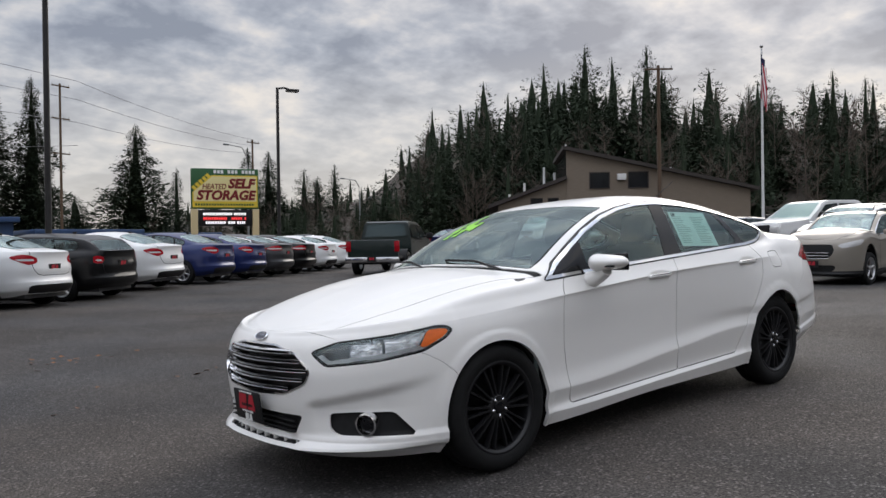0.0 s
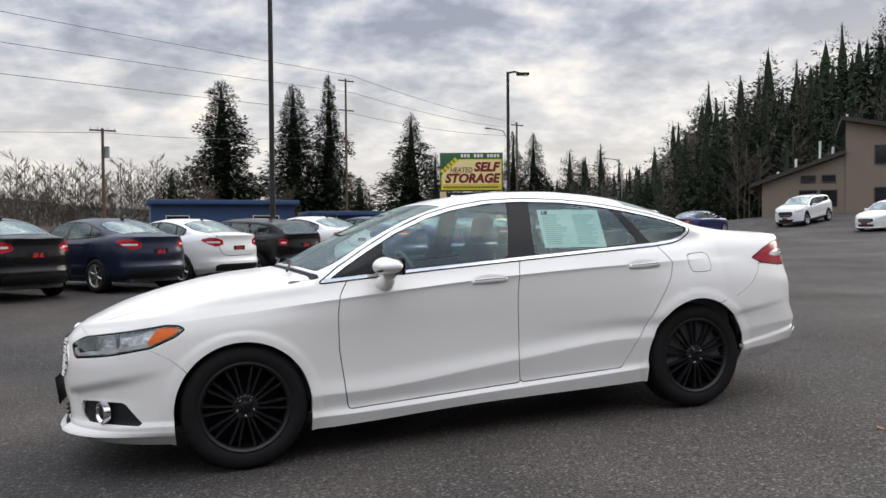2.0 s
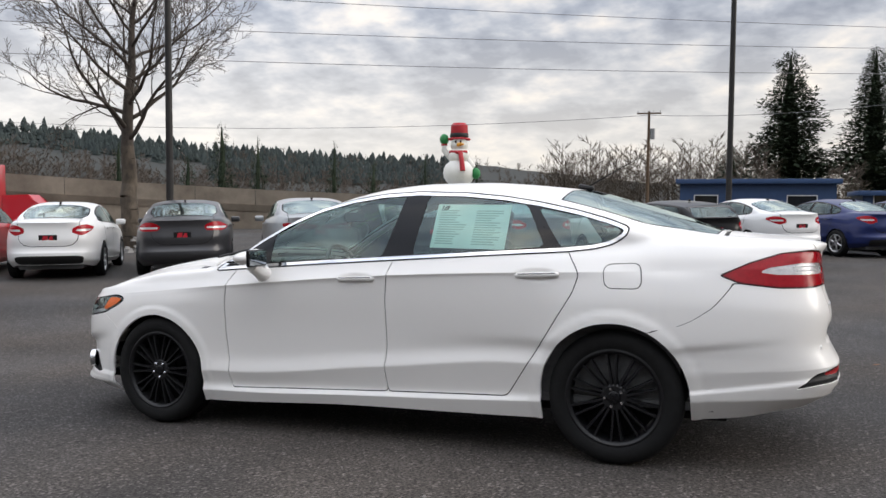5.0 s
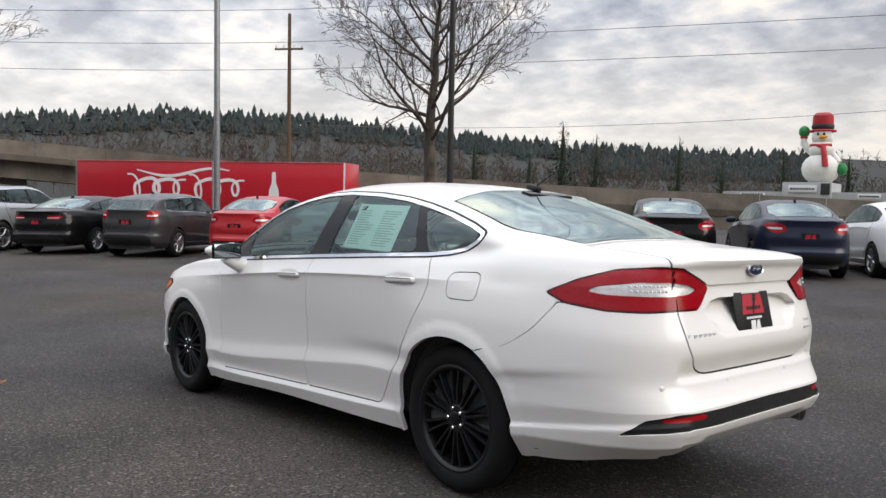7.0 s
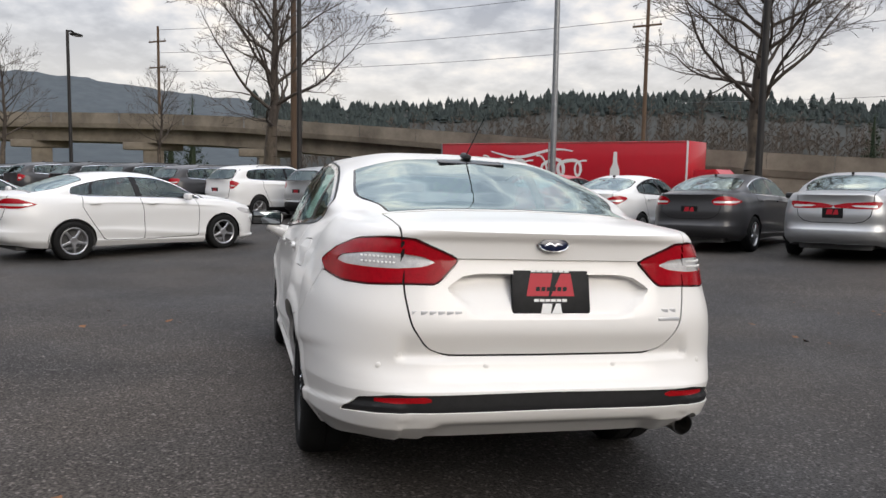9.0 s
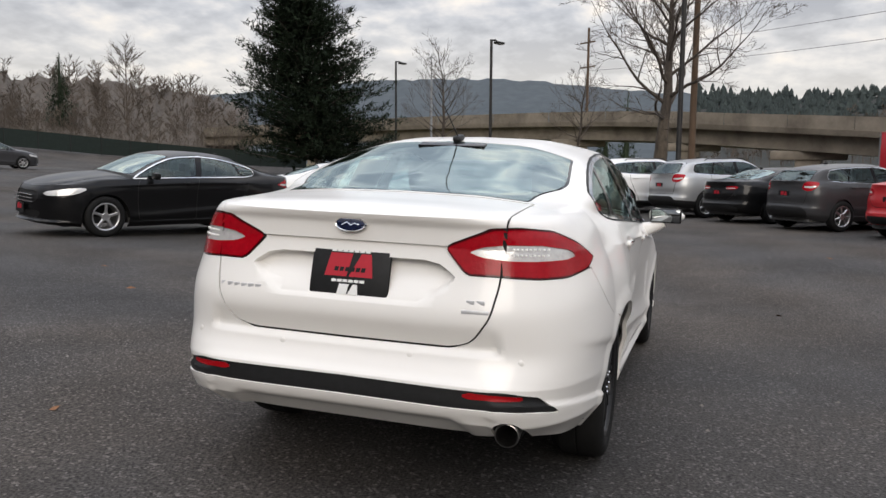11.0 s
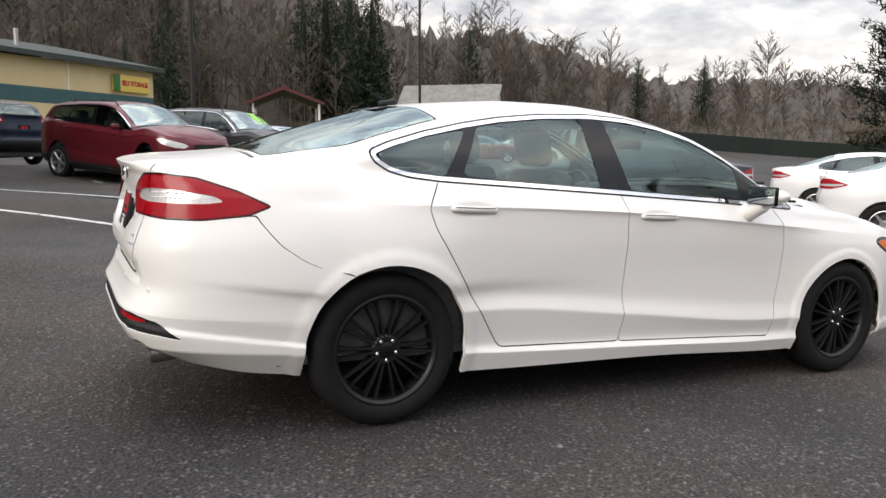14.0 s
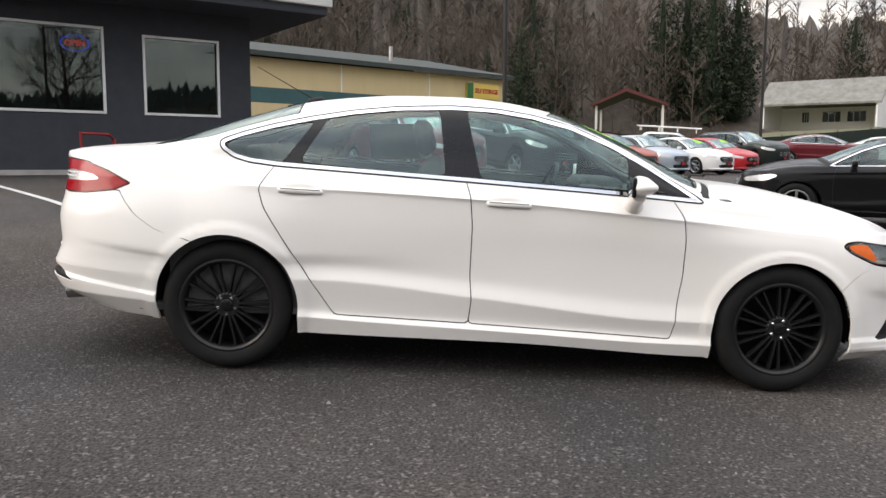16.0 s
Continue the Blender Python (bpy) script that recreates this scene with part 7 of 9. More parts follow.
    lid = [(-.3, .645), (.41, .645), (.53, .755), (.555, .9), (.56, 1.06), (.585, 1.6), (-.3, 1.6)] if not wag else [(-.3, .60), (.55, .60), (.60, .75), (.63, 1.02), (.60, 1.2), (.53, 1.6), (-.3, 1.6)]
    hood, s0, F = b.panel(F, lambda q: np.maximum.reduce([np.interp(S(q), [-3, -2.86, -2.66, -2.5, -2.3, -1.2], [e - .35, e - .25, e + .25, e + .75, e + 1.0, e + 1.15]) - V(q), S(q) + 1.215]) * .12, .012)
    trunk, s1, F = b.panel(F, lambda q: np.maximum(inside(lid, Y(q), Z(q)), (2.245 - S(q)) * .3 if not wag else 1.88 - X(q)), .012)
    side = lambda q: np.maximum((V(q) - (e + .9)) * .2, .6 - Y(q))
    d1 = [(-.80, 1.08), (-.89, .85), (-.89, .59), (-.86, .30), (.19, .30), (.18, .42), (.19, .80), (.247, 1.08)]
    d2 = [(.247, 1.08), (.19, .80), (.18, .42), (.19, .30), (.885, .32), (1.104, .646), (1.25, .90), (1.22, 1.10)]
    f1, s2, F = b.panel(F, lambda q: np.maximum(inside(d1, X(q), Z(q)), side(q)), .011)
    f2, s3, F = b.panel(F, lambda q: np.maximum(inside(d2, X(q), Z(q)), side(q)), .011)
    if style == "suv":
        # a taller, blunter nose
        b.P[:, 2] += .10 * np.clip((-b.P[:, 0] - .85) / .5, 0, 1) * np.clip((b.P[:, 2] - .42) / .25, 0, 1)
    b.P = b.P * k
    N = b.normals(F + hood + trunk + f1 + f2 + ws + rg + gl + dl + pil + head + tail + clr + rim + grl + mth + dif + clad + wss + rgs + s0 + s1 + s2 + s3)
    em = lambda *a, **kw: b.emit(*a, N=N, **kw)
    P0 = PAINTS["white"]
    painted = [em("body_shell", F, P0, car, both=True, flange=.015), em("hood", hood, P0, car, both=True, flange=0), em("tailgate" if wag else "trunk_lid", trunk, P0, car, both=True, flange=0)]
    for s_ in (1, -1):
        painted.append(em("front_door", f1, P0, car, side=s_, flange=0))
        painted.append(em("rear_door", f2, P0, car, side=s_, flange=0))
        em("window", gl, WINDOW_DARK, car, side=s_, flange=0)
        em("window_frame", dl + pil, BLACK_GLOSS, car, side=s_, flange=0, push=.001)
        em("headlight", head, CLEAR_LENS, car, side=s_, flange=0)
        lamp = em("tail_light", tail, RED_LENS, car, side=s_, flange=.01, push=.004)
        if clr:
            em("reversing_lens", clr, CLEAR_LENS, lamp, side=s_, flange=0, push=.002)
        if t in ("wedge", "tall", "pillar", "band"):
            em("window_trim", rim, CHROME, car, side=s_, flange=.006, push=.004, label="chrome window trim")
        else:
            em("window_trim", rim, BLACK_PLASTIC, car, side=s_, flange=.004, push=.002)
        bm = bmesh.new()
        box(bm, -.05, .05, -.10, .10, -.06, .06, .04, seg=2)
        m = part("mirror", bm, P0, car, "", pose(-.62 * k[0], s_ * .98 * k[1], 1.03 * k[2]))
        painted.append(m)
        for hx, hz in ((.02, .925), (1.05, .955)):
            bm = bmesh.new()
            box(bm, -.10, .10, -.012, .012, -.014, .014, .008)
            painted.append(part("door_handle", bm, P0, car, "", pose(hx * k[0], s_ * .925 * k[1], hz * k[2])))
    em("windshield", ws, CAR_GLASS, car, both=True, flange=0)
    em("rear_window", rg, CAR_GLASS if not wag else WINDOW_DARK, car, both=True, flange=0)
    em("shut_line", s0 + s1 + s2 + s3, SEAM, car, both=True, flange=0, push=-.004)
    em("glass_edge", wss, BLACK_GLOSS, car, both=True, flange=0)
    em("glass_edge", rgs, BLACK_GLOSS, car, both=True, flange=0)
    g = em("grille", grl, BLACK_PLASTIC, car, both=True, flange=0, push=-.02)
    em("lower_intake", mth, BLACK_PLASTIC, car, both=True, flange=0, push=-.01)
    lower = em("lower_bumper", dif, BLACK_PLASTIC if style == "suv" or t in ("swept", "tall", "slots") else P0, car, both=True, flange=0, push=-.004)
    if not (style == "suv" or t in ("swept", "tall", "slots")):
        painted.append(lower)
    em("side_cladding", clad, BLACK_PLASTIC, car, both=True, flange=0, push=.003) if clad else None
    bm = bmesh.new()
    for i in range(3):
        box(bm, -2.385 * k[0], -2.355 * k[0], -.36 * k[1], .36 * k[1], (.52 + .055 * i) * k[2], (.535 + .055 * i) * k[2], .004)
    part("grille_bar", bm, CHROME, car)
    # dark cabin with seats
    bm = bmesh.new()
    box(bm, -1.0 * k[0], 1.9 * k[0], -.78 * k[1], .78 * k[1], .22, .92 * k[2], .05)
    for x_, y_ in ((.18, -.38), (.18, .38), (1.15, -.40), (1.15, .40)):
        box(bm, x_ - .06, x_ + .06, y_ - .23, y_ + .23, .85, 1.12 * k[2], .05)
        box(bm, x_ - .03, x_ + .08, y_ - .12, y_ + .12, 1.10 * k[2], 1.27 * k[2], .04)
    box(bm, -2.15 * k[0], 2.2 * k[0], -.55, .55, .2, .32, .02)
    part("cabin", bm, CABIN, car)
    for wx in (-1.395, 1.412):
        for s_ in (1, -1):
            bm = bmesh.new()
            lathe(bm, [(.41, s_ * .88), (.41, s_ * .60), (.05, s_ * .58)], 20, "y", (wx, 0, .32))
            bmesh.ops.delete(bm, geom=[v for v in bm.verts if v.co.z < .22], context="VERTS")
            for v in bm.verts:
                v.co = Vector((v.co.x * k[0], v.co.y * k[1], v.co.z * k[2]))
            part("wheel_well", bm, SEAM, car)
    plate_frame(car, pose((2.425 if t != "band" else 2.44) * k[0], 0, (.80 if t != "swept" else .78) * k[2], 0, 0, 90) @ pose(0, 0, 0, 4, 0, 0), small=True)
    plate_frame(car, pose(-2.41 * k[0], 0, .42 * k[2], 0, 0, -90), small=True)
    r = .335 * (1 + .6 * (k[2] - 1))
    wm = wheel_meshes(r, r * .68, .205, sp["spokes"], False, False)
    for wx in (-1.41, 1.412):
        for s_ in (1, -1):
            w = mount_wheel(wm, car, wx * k[0], s_ * .795 * k[1], r, ALLOY, False, "silver alloy wheel", 20 * s_)
    if style == "suv":
        for s_ in (1, -1):
            bm = bmesh.new()
            tube(bm, [(-.25 * k[0], s_ * .60, 1.40 * k[2]), (-.15 * k[0], s_ * .60, 1.468 * k[2]), (1.2 * k[0], s_ * .58, 1.455 * k[2]), (1.3 * k[0], s_ * .57, 1.39 * k[2])], .014, 6)
            part("roof_rail", bm, BLACK_PLASTIC, car)
    bm = bmesh.new()
    box(bm, -.05, .04, -.02, .02, 0, .05, .015)
    part("antenna", bm, BLACK_PLASTIC, car, "", pose(1.05 * k[0], 0, (1.425 if not wag else 1.46) * k[2]))
    return painted


def ground_pose(x, y, heading):
    """Stands a thing on the ground, nose at the heading (degrees from +x); car models look along -x."""
    z = ground(x, y)
    a = radians(heading)
    dx = (ground(x + math.cos(a), y + math.sin(a)) - ground(x - math.cos(a), y - math.sin(a))) / 2
    dy = (ground(x - math.sin(a), y + math.cos(a)) - ground(x + math.sin(a), y - math.cos(a))) / 2
    return pose(x, y, z) @ pose(0, 0, 0, 0, 0, heading + 180) @ pose(0, 0, 0, -math.degrees(math.atan(dy)), math.degrees(math.atan(dx)), 0)


def place_car(kind, x, y, heading, colour, label, rear=False, group=""):
    """A parked car with its middle (or its rear bumper's middle) at a place."""
    if rear:
        half = 2.42 * KINDS[kind]["size"][0]
        x, y = x + half * math.cos(radians(heading)), y + half * math.sin(radians(heading))
    m = ground_pose(x, y, heading)
    if kind not in built:
        car = new("car")
        names = [o.name for o in build_car(kind, car) if o is not None]
        built[kind] = (car, set(names))
        for o in car.children_recursive:
            o["painted"] = 1 if o.name in names else 0
        car.matrix_basis = m
    else:
        car = copy_thing(built[kind][0], m)
    car.name = "suv" if KINDS[kind]["style"] == "suv" else "car"
    for o in car.children_recursive:
        if o.get("painted"):
            o.material_slots[0].link = "OBJECT"
            o.material_slots[0].material = PAINTS[colour]
    if "green" in label and "windshield" in label:
        mark_glass(car, "windshield", -.55, .05, .55, .95, len(label))
    tagged(car, label, "car", group)
    return car


def pickup(x, y, heading, colour, label):
    """A crew-cab pickup with an open bed."""
    car = new("pickup_truck")
    tagged(car, label, "pickup truck")
    P0 = PAINTS[colour]
    bm = bmesh.new()
    prism(bm, [(-2.85, .55), (-2.88, .95), (-2.80, 1.12), (-1.62, 1.22), (-1.50, 1.25), (-1.50, .48), (-2.75, .48)], 1.90, bevel=.05)
    part("front_end", bm, P0, car)
    bm = bmesh.new()
    outline = [(-1.52, .45), (-1.52, 1.24), (-1.40, 1.27), (-.70, 1.80), (-.45, 1.88), (.95, 1.90), (1.12, 1.84), (1.22, 1.30), (1.22, .45)]
    n = len(outline)
    rings = []
    for yy in (-1.0, 1.0):
        rings.append([bm.verts.new((x_, yy * (.96 if z_ < 1.3 else .96 - (z_ - 1.3) * .30), z_)) for x_, z_ in outline])
    for i in range(n):
        bm.faces.new((rings[0][i], rings[0][(i + 1) % n], rings[1][(i + 1) % n], rings[1][i]))
    bm.faces.new(rings[0]); bm.faces.new(rings[1][::-1])
    bmesh.ops.bevel(bm, geom=list(bm.edges), offset=.035, segments=2, affect="EDGES")
    part("cab", bm, P0, car)
    for s_ in (1, -1):
        for poly in ([(-1.20, 1.30), (-.66, 1.72), (-.10, 1.78), (-.12, 1.28)], [(-.02, 1.28), (0, 1.78), (.78, 1.78), (.98, 1.70), (1.05, 1.30)]):
            bm = bmesh.new()
            vs = [bm.verts.new((x_, s_ * (.972 - (z_ - 1.3) * .30), z_)) for x_, z_ in poly]
            bm.faces.new(vs)
            r = bmesh.ops.extrude_face_region(bm, geom=list(bm.faces))
            bmesh.ops.translate(bm, verts=[v for v in r["geom"] if isinstance(v, bmesh.types.BMVert)], vec=(0, s_ * .006, 0))
            part("window", bm, material_black_glass(), car)
        bm = bmesh.new()
        prism(bm, [(1.26, .50), (1.26, 1.18), (2.92, 1.22), (2.94, .60), (2.75, .50)], .07, pose(0, s_ * .93, 0), .015)
        part("bed_side", bm, P0, car)
        bm = bmesh.new()
        box(bm, 2.90, 2.96, s_ * .86 - .09, s_ * .86 + .09, .82, 1.18, .02)
        part("tail_light", bm, RED_LENS, car)
        bm = bmesh.new()
        box(bm, -2.92, -2.80, s_ * .78 - .16, s_ * .78 + .16, .80, 1.00, .03)
        part("headlight", bm, CLEAR_LENS, car)
        bm = bmesh.new()
        box(bm, -.06, .06, -.13, .13, -.12, .12, .05)
        part("mirror", bm, BLACK_PLASTIC, car, "", pose(-1.10, s_ * 1.13, 1.36))
        for hx in (-.20, .95):
            bm = bmesh.new()
            box(bm, hx - .08, hx + .08, s_ * .965 - .015, s_ * .965 + .015, 1.12, 1.15, .006)
            part("door_handle", bm, CHROME, car)
    bm = bmesh.new()
    box(bm, 2.86, 2.93, -.90, .90, .60, 1.22, .025)
    part("tailgate", bm, P0, car)
    bm = bmesh.new()
    box(bm, 2.90, 3.05, -.95, .95, .46, .64, .03)
    part("rear_bumper", bm, CHROME, car)
    bm = bmesh.new()
    box(bm, -3.0, -2.80, -.97, .97, .44, .68, .05)
    part("front_bumper", bm, CHROME, car)
    bm = bmesh.new()
    box(bm, -2.93, -2.84, -.58, .58, .74, 1.06, .03)
    part("grille", bm, BLACK_PLASTIC, car)
    bm = bmesh.new()
    box(bm, 1.26, 2.90, -.90, .90, .58, .66)
    box(bm, -2.7, 2.8, -.55, .55, .38, .50)
    part("chassis", bm, SEAM, car)
    for s_, poly in ((1, None),):
        bm = bmesh.new()
        vs = [bm.verts.new(p) for p in ((-1.36, -.82, 1.31), (-1.36, .82, 1.31), (-.74, .70, 1.79), (-.74, -.70, 1.79))]
        bm.faces.new(vs)
        bmesh.ops.translate(bm, verts=bm.verts, vec=(-.022, 0, .02))
        part("windshield", bm, WINDOW_DARK, car)
        bm = bmesh.new()
        vs = [bm.verts.new(p) for p in ((1.235, -.78, 1.34), (1.235, .78, 1.34), (1.155, .66, 1.78), (1.155, -.66, 1.78))]
        bm.faces.new(vs)
        bmesh.ops.translate(bm, verts=bm.verts, vec=(.012, 0, 0))
        part("rear_window", bm, WINDOW_DARK, car)
    plate_frame(car, pose(3.06, 0, .56, 0, 0, 90), small=True)
    wm = wheel_meshes(.40, .25, .26, 5, False, False)
    for wx in (-2.05, 1.78):
        for s_ in (1, -1):
            bm = bmesh.new()
            lathe(bm, [(.47, s_ * .985), (.47, s_ * .55), (.05, s_ * .55)], 20, "y", (wx, 0, .42))
            bmesh.ops.delete(bm, geom=[v for v in bm.verts if v.co.z < .44], context="VERTS")
            part("wheel_well", bm, SEAM, car)
            mount_wheel(wm, car, wx, s_ * .88, .40, ALLOY, False, "silver alloy wheel")
    car.matrix_basis = ground_pose(x, y, heading)
    return car


_bg = []


def material_black_glass():
    if not _bg:
        _bg.append(material("dark_glass", (.012, .018, .017), .08, spec=.15, vary=.2, scale=5))
    return _bg[0]


ROW = "cars parked in a row"
H1 = 128
for kind, x, y, h, colour, label in (
        ("compact", -10.09, 5.75, H1, "white", "white compact sedan parked tail out in the row"),
        ("sedan", -7.90, 6.82, H1, "grey", "dark grey sedan parked tail out in the row"),
        ("muscle", -5.74, 8.10, H1, "silver", "silver sedan with a full-width red tail lamp"),
        ("compact", -4.10, 9.75, H1, "black", "black compact sedan parked tail out in the row"),
        ("compact", -2.15, 11.0, H1, "navy", "navy compact sedan with silver wheels"),
        ("compact", -.58, 12.63, H1, "white", "white compact sedan parked beside a black wagon"),
        ("wagon", 1.10, 13.95, H1, "black", "black small wagon with square red lamps"),
        ("compact", 2.84, 15.65, H1, "white", "white compact sedan parked beside a blue sedan"),
        ("compact", 4.88, 17.13, H1, "blue", "blue sedan parked tail out in the row"),
        ("compact", 6.68, 18.78, H1, "blue", "blue sedan parked tail out in the row"),
        ("sedan", 8.5, 20.4, H1, "grey", "dark grey sedan parked tail out in the row"),
        ("sedan", 10.3, 22.0, H1, "black", "black sedan parked tail out in the row"),
        ("compact", 12.2, 23.6, H1, "white", "white compact car at the row's end"),
        ("compact", 14.1, 25.2, H1, "white", "white compact car at the row's end"),
        ("compact", -12.0, 4.75, H1, "red", "bright red compact sedan parked tail out"),
        ("hatch", -13.9, 3.05, H1, "grey", "dark grey hatchback parked tail out"),
        ("coupe", -15.9, 1.70, H1, "black", "black coupe parked tail out in the row"),
        ("suv", -18.2, .20, H1, "silver", "silver crossover parked tail out"),
        ("crossover", -19.5, -2.15, H1, "white", "white crossover parked tail out"),
        ("suv", -21.4, -4.0, H1, "grey", "grey crossover parked tail out"),
        ("crossover", -23.3, -5.9, H1, "black", "black crossover parked tail out"),
        ("suv", -25.2, -7.9, H1, "black", "black crossover parked tail out"),
        ("crossover", -27.1, -9.9, H1, "grey", "dark grey crossover parked tail out"),
        ("suv", -29.0, -12.0, H1, "black", "black crossover parked tail out"),
        ("suv", -31.0, -14.1, H1, "navy", "navy crossover parked tail out"),
        ("sedan", -33.0, -16.2, H1, "grey", "grey sedan parked tail out in the row")):
    place_car(kind, x, y, h, colour, label, True, ROW)
for kind, x, y, h, colour, label in (
        ("sedan", -10.47, -3.26, 124, "white", "white sedan with silver wheels, parked in the aisle"),
        ("sedan", -7.08, -8.13, -25, "black", "black sedan with chrome window trim"),
        ("sedan", -13.9, -7.2, 124, "white", "white sedan parked behind a black sedan"),
        ("crossover", 1.06, -14.29, 124, "maroon", "maroon crossover with silver wheels"),
        ("suv", 4.5, -20.6, -56, "navy", "dark blue crossover parked tail out"),
        ("suv", -1.5, -16.9, 124, "grey", "dark crossover with green paint on its windshield"),
        ("hatch", -3.6, -19.4, 124, "sky", "pale blue hatchback with green windshield paint"),
        ("wagon", -5.2, -22.2, 124, "orange", "copper hatchback parked nose out"),
        ("hatch", -7.1, -24.6, 124, "sky", "pale blue hatchback parked nose out"),
        ("compact", -9.3, -26.6, 124, "white", "white compact car with green windshield paint"),
        ("compact", -11.3, -29.2, 124, "red", "red compact car with green windshield paint"),
        ("suv", -13.5, -31.6, 124, "green", "dark green crossover parked nose out"),
        ("sedan", -18.0, -33.0, 150, "maroon", "dark red sedan parked by the fence"),
        ("compact", -23.0, -36.0, 150, "white", "white compact car parked by the fence"),
        ("compact", -26.5, -33.5, 150, "grey", "grey compact car parked by the fence"),
        ("suv", 15.2, 4.55, 182, "beige", "beige crossover parked nose out on marked bays"),
        ("compact", 26.5, 33.0, 20, "blue", "blue compact car parked across the lot"),
        ("suv", 23.0, 33.2, 30, "black", "black boxy crossover parked across the lot"),
        ("suv", 34.0, 33.0, 200, "white", "white crossover parked by the tan building"),
        ("compact", 33.0, 26.0, 190, "white", "white compact car parked in bays"),
        ("compact", 36.0, 25.0, 190, "maroon", "dark red compact car parked in bays"),
        ("suv", 28.0, 15.5, 165, "grey", "grey crossover parked in bays"),
        ("compact", 27.5, 18.5, 165, "sky", "pale compact car parked in bays"),
        ("sedan", 20.0, 40.0, 40, "navy", "navy sedan parked across the lot"),
        ("crossover", 19.6, 6.4, 178, "white", "white crossover parked nose out on marked bays")):
    place_car(kind, x, y, h, colour, label)
pickup(12.9, 20.3, 40, "green", "dark green pickup truck in the aisle")
pickup(22.8, 9.0, 165, "white", "white crew-cab pickup parked nose out")


def work_van(x, y, heading):
    """A white van with a pale ladder rack on its roof."""
    van = place_car("suv", x, y, heading, "white", "white work van with a ladder rack on its roof")
    for yy in (-.62, .62):
        bm = bmesh.new()
        tube(bm, [(-1.5, yy, 1.98), (2.3, yy, 1.98)], .045, 8)
        part("rack_rail", bm, PAINTS["white"], van, "pale roof rack rail")
    for xx in (-1.2, -.1, 1.0, 2.1):
        bm = bmesh.new()
        tube(bm, [(xx, -.62, 1.70), (xx, -.62, 1.98), (xx, .62, 1.98), (xx, .62, 1.70)], .035, 6)
        part("rack_bar", bm, PAINTS["white"], van)
    return van


work_van(-13.9, -43.6, 162)


# ---- poles, signs, cables ----
DARK_STEEL = material("dark_bronze_steel", (.03, .028, .027), .5, metal=.3, vary=.3, scale=5)
GALV = material("galvanised_steel", (.33, .34, .35), .45, metal=.7, vary=.25, scale=6)
WOOD_POLE = material("weathered_pole_wood", (.13, .085, .055), .9, vary=.4, scale=6, stretch=(1, 1, .1), bump=.4, bump_scale=40)
SIGN_GREEN = material("dark_green_sign", (.02, .10, .03), .5, vary=.1, scale=3)
SIGN_YELLOW = material("yellow_sign", (.80, .58, .05), .5, vary=.06, scale=2)
SIGN_RED = material("dark_red_letters", (.20, .010, .012), .6, vary=.1, scale=4)


def lamp_pole(x, y, h, turn, heads=1):
    z = ground(x, y)
    ob = tagged(new("street_lamp"), "tall dark lot lamp pole with a flat shoebox head", "street lamp", "lot lamp poles")
    bm = bmesh.new()
    tube(bm, [(0, 0, -.3), (0, 0, h)], [.095, .075], 10)
    part("pole", bm, DARK_STEEL, ob)
    bm = bmesh.new()
    tube(bm, [(0, 0, -.4), (0, 0, .55)], .28, 14)
    part("footing", bm, CONCRETE_LIGHT, ob)
    for k in range(heads):
        s = 1 if k == 0 else -1
        bm = bmesh.new()
        tube(bm, [(0, 0, h - .05), (s * .35, 0, h + .02), (s * .6, 0, h - .05)], .05, 8)
        part("arm", bm, DARK_STEEL, ob)
        bm = bmesh.new()
        box(bm, min(s * .45, s * 1.1), max(s * .45, s * 1.1), -.18, .18, h - .16, h - .04, .03)
        hd = part("lamp_head", bm, DARK_STEEL, ob)
        bm = bmesh.new()
        box(bm, min(s * .55, s * 1.05), max(s * .55, s * 1.05), -.14, .14, h - .175, h - .158)
        part("lens", bm, PLATE_WHITE, hd)
    ob.matrix_basis = pose(x, y, z, 0, 0, turn)
    return ob


lamp_pole(.97, 20.3, 8.7, 0)
lamp_pole(14.3, 32.4, 9.0, -15)
lamp_pole(-12.24, 11.31, 9.6, 200)
lamp_pole(-23.05, .56, 9.6, 180)
lamp_pole(-38.2, -10.0, 8.4, 160)
lamp_pole(-53, -21.5, 9.0, 160)
lamp_pole(-2.14, -26.55, 12, 60)
lamp_pole(-18.9, -42.8, 13, 60)


def wood_pole(x, y, h, turn, arms=(1.0,), transformer=False, lean=0.0):
    z = ground(x, y)
    ob = tagged(new("utility_pole"), "weathered wooden utility pole with crossarms", "utility pole", "utility poles")
    bm = bmesh.new()
    tube(bm, [(0, 0, -.5), (0, 0, h)], [.17, .12], 10)
    part("pole", bm, WOOD_POLE, ob)
    for a in arms:
        bm = bmesh.new()
        box(bm, -1.1, 1.1, -.16, -.06, h - a - .07, h - a + .07, .01)
        ca = part("crossarm", bm, WOOD_POLE, ob)
        for sx in (-1.0, -.4, .4, 1.0):
            bm = bmesh.new()
            tube(bm, [(sx, -.11, h - a + .06), (sx, -.11, h - a + .26)], [.03, .045], 6)
            part("insulator", bm, STONE_GREY, ca)
    if transformer:
        bm = bmesh.new()
        tube(bm, [(.35, 0, h - 2.6), (.35, 0, h - 1.6)], .22, 12)
        part("transformer", bm, GALV, ob)
    ob.matrix_basis = pose(x, y, z, lean, 0, turn)


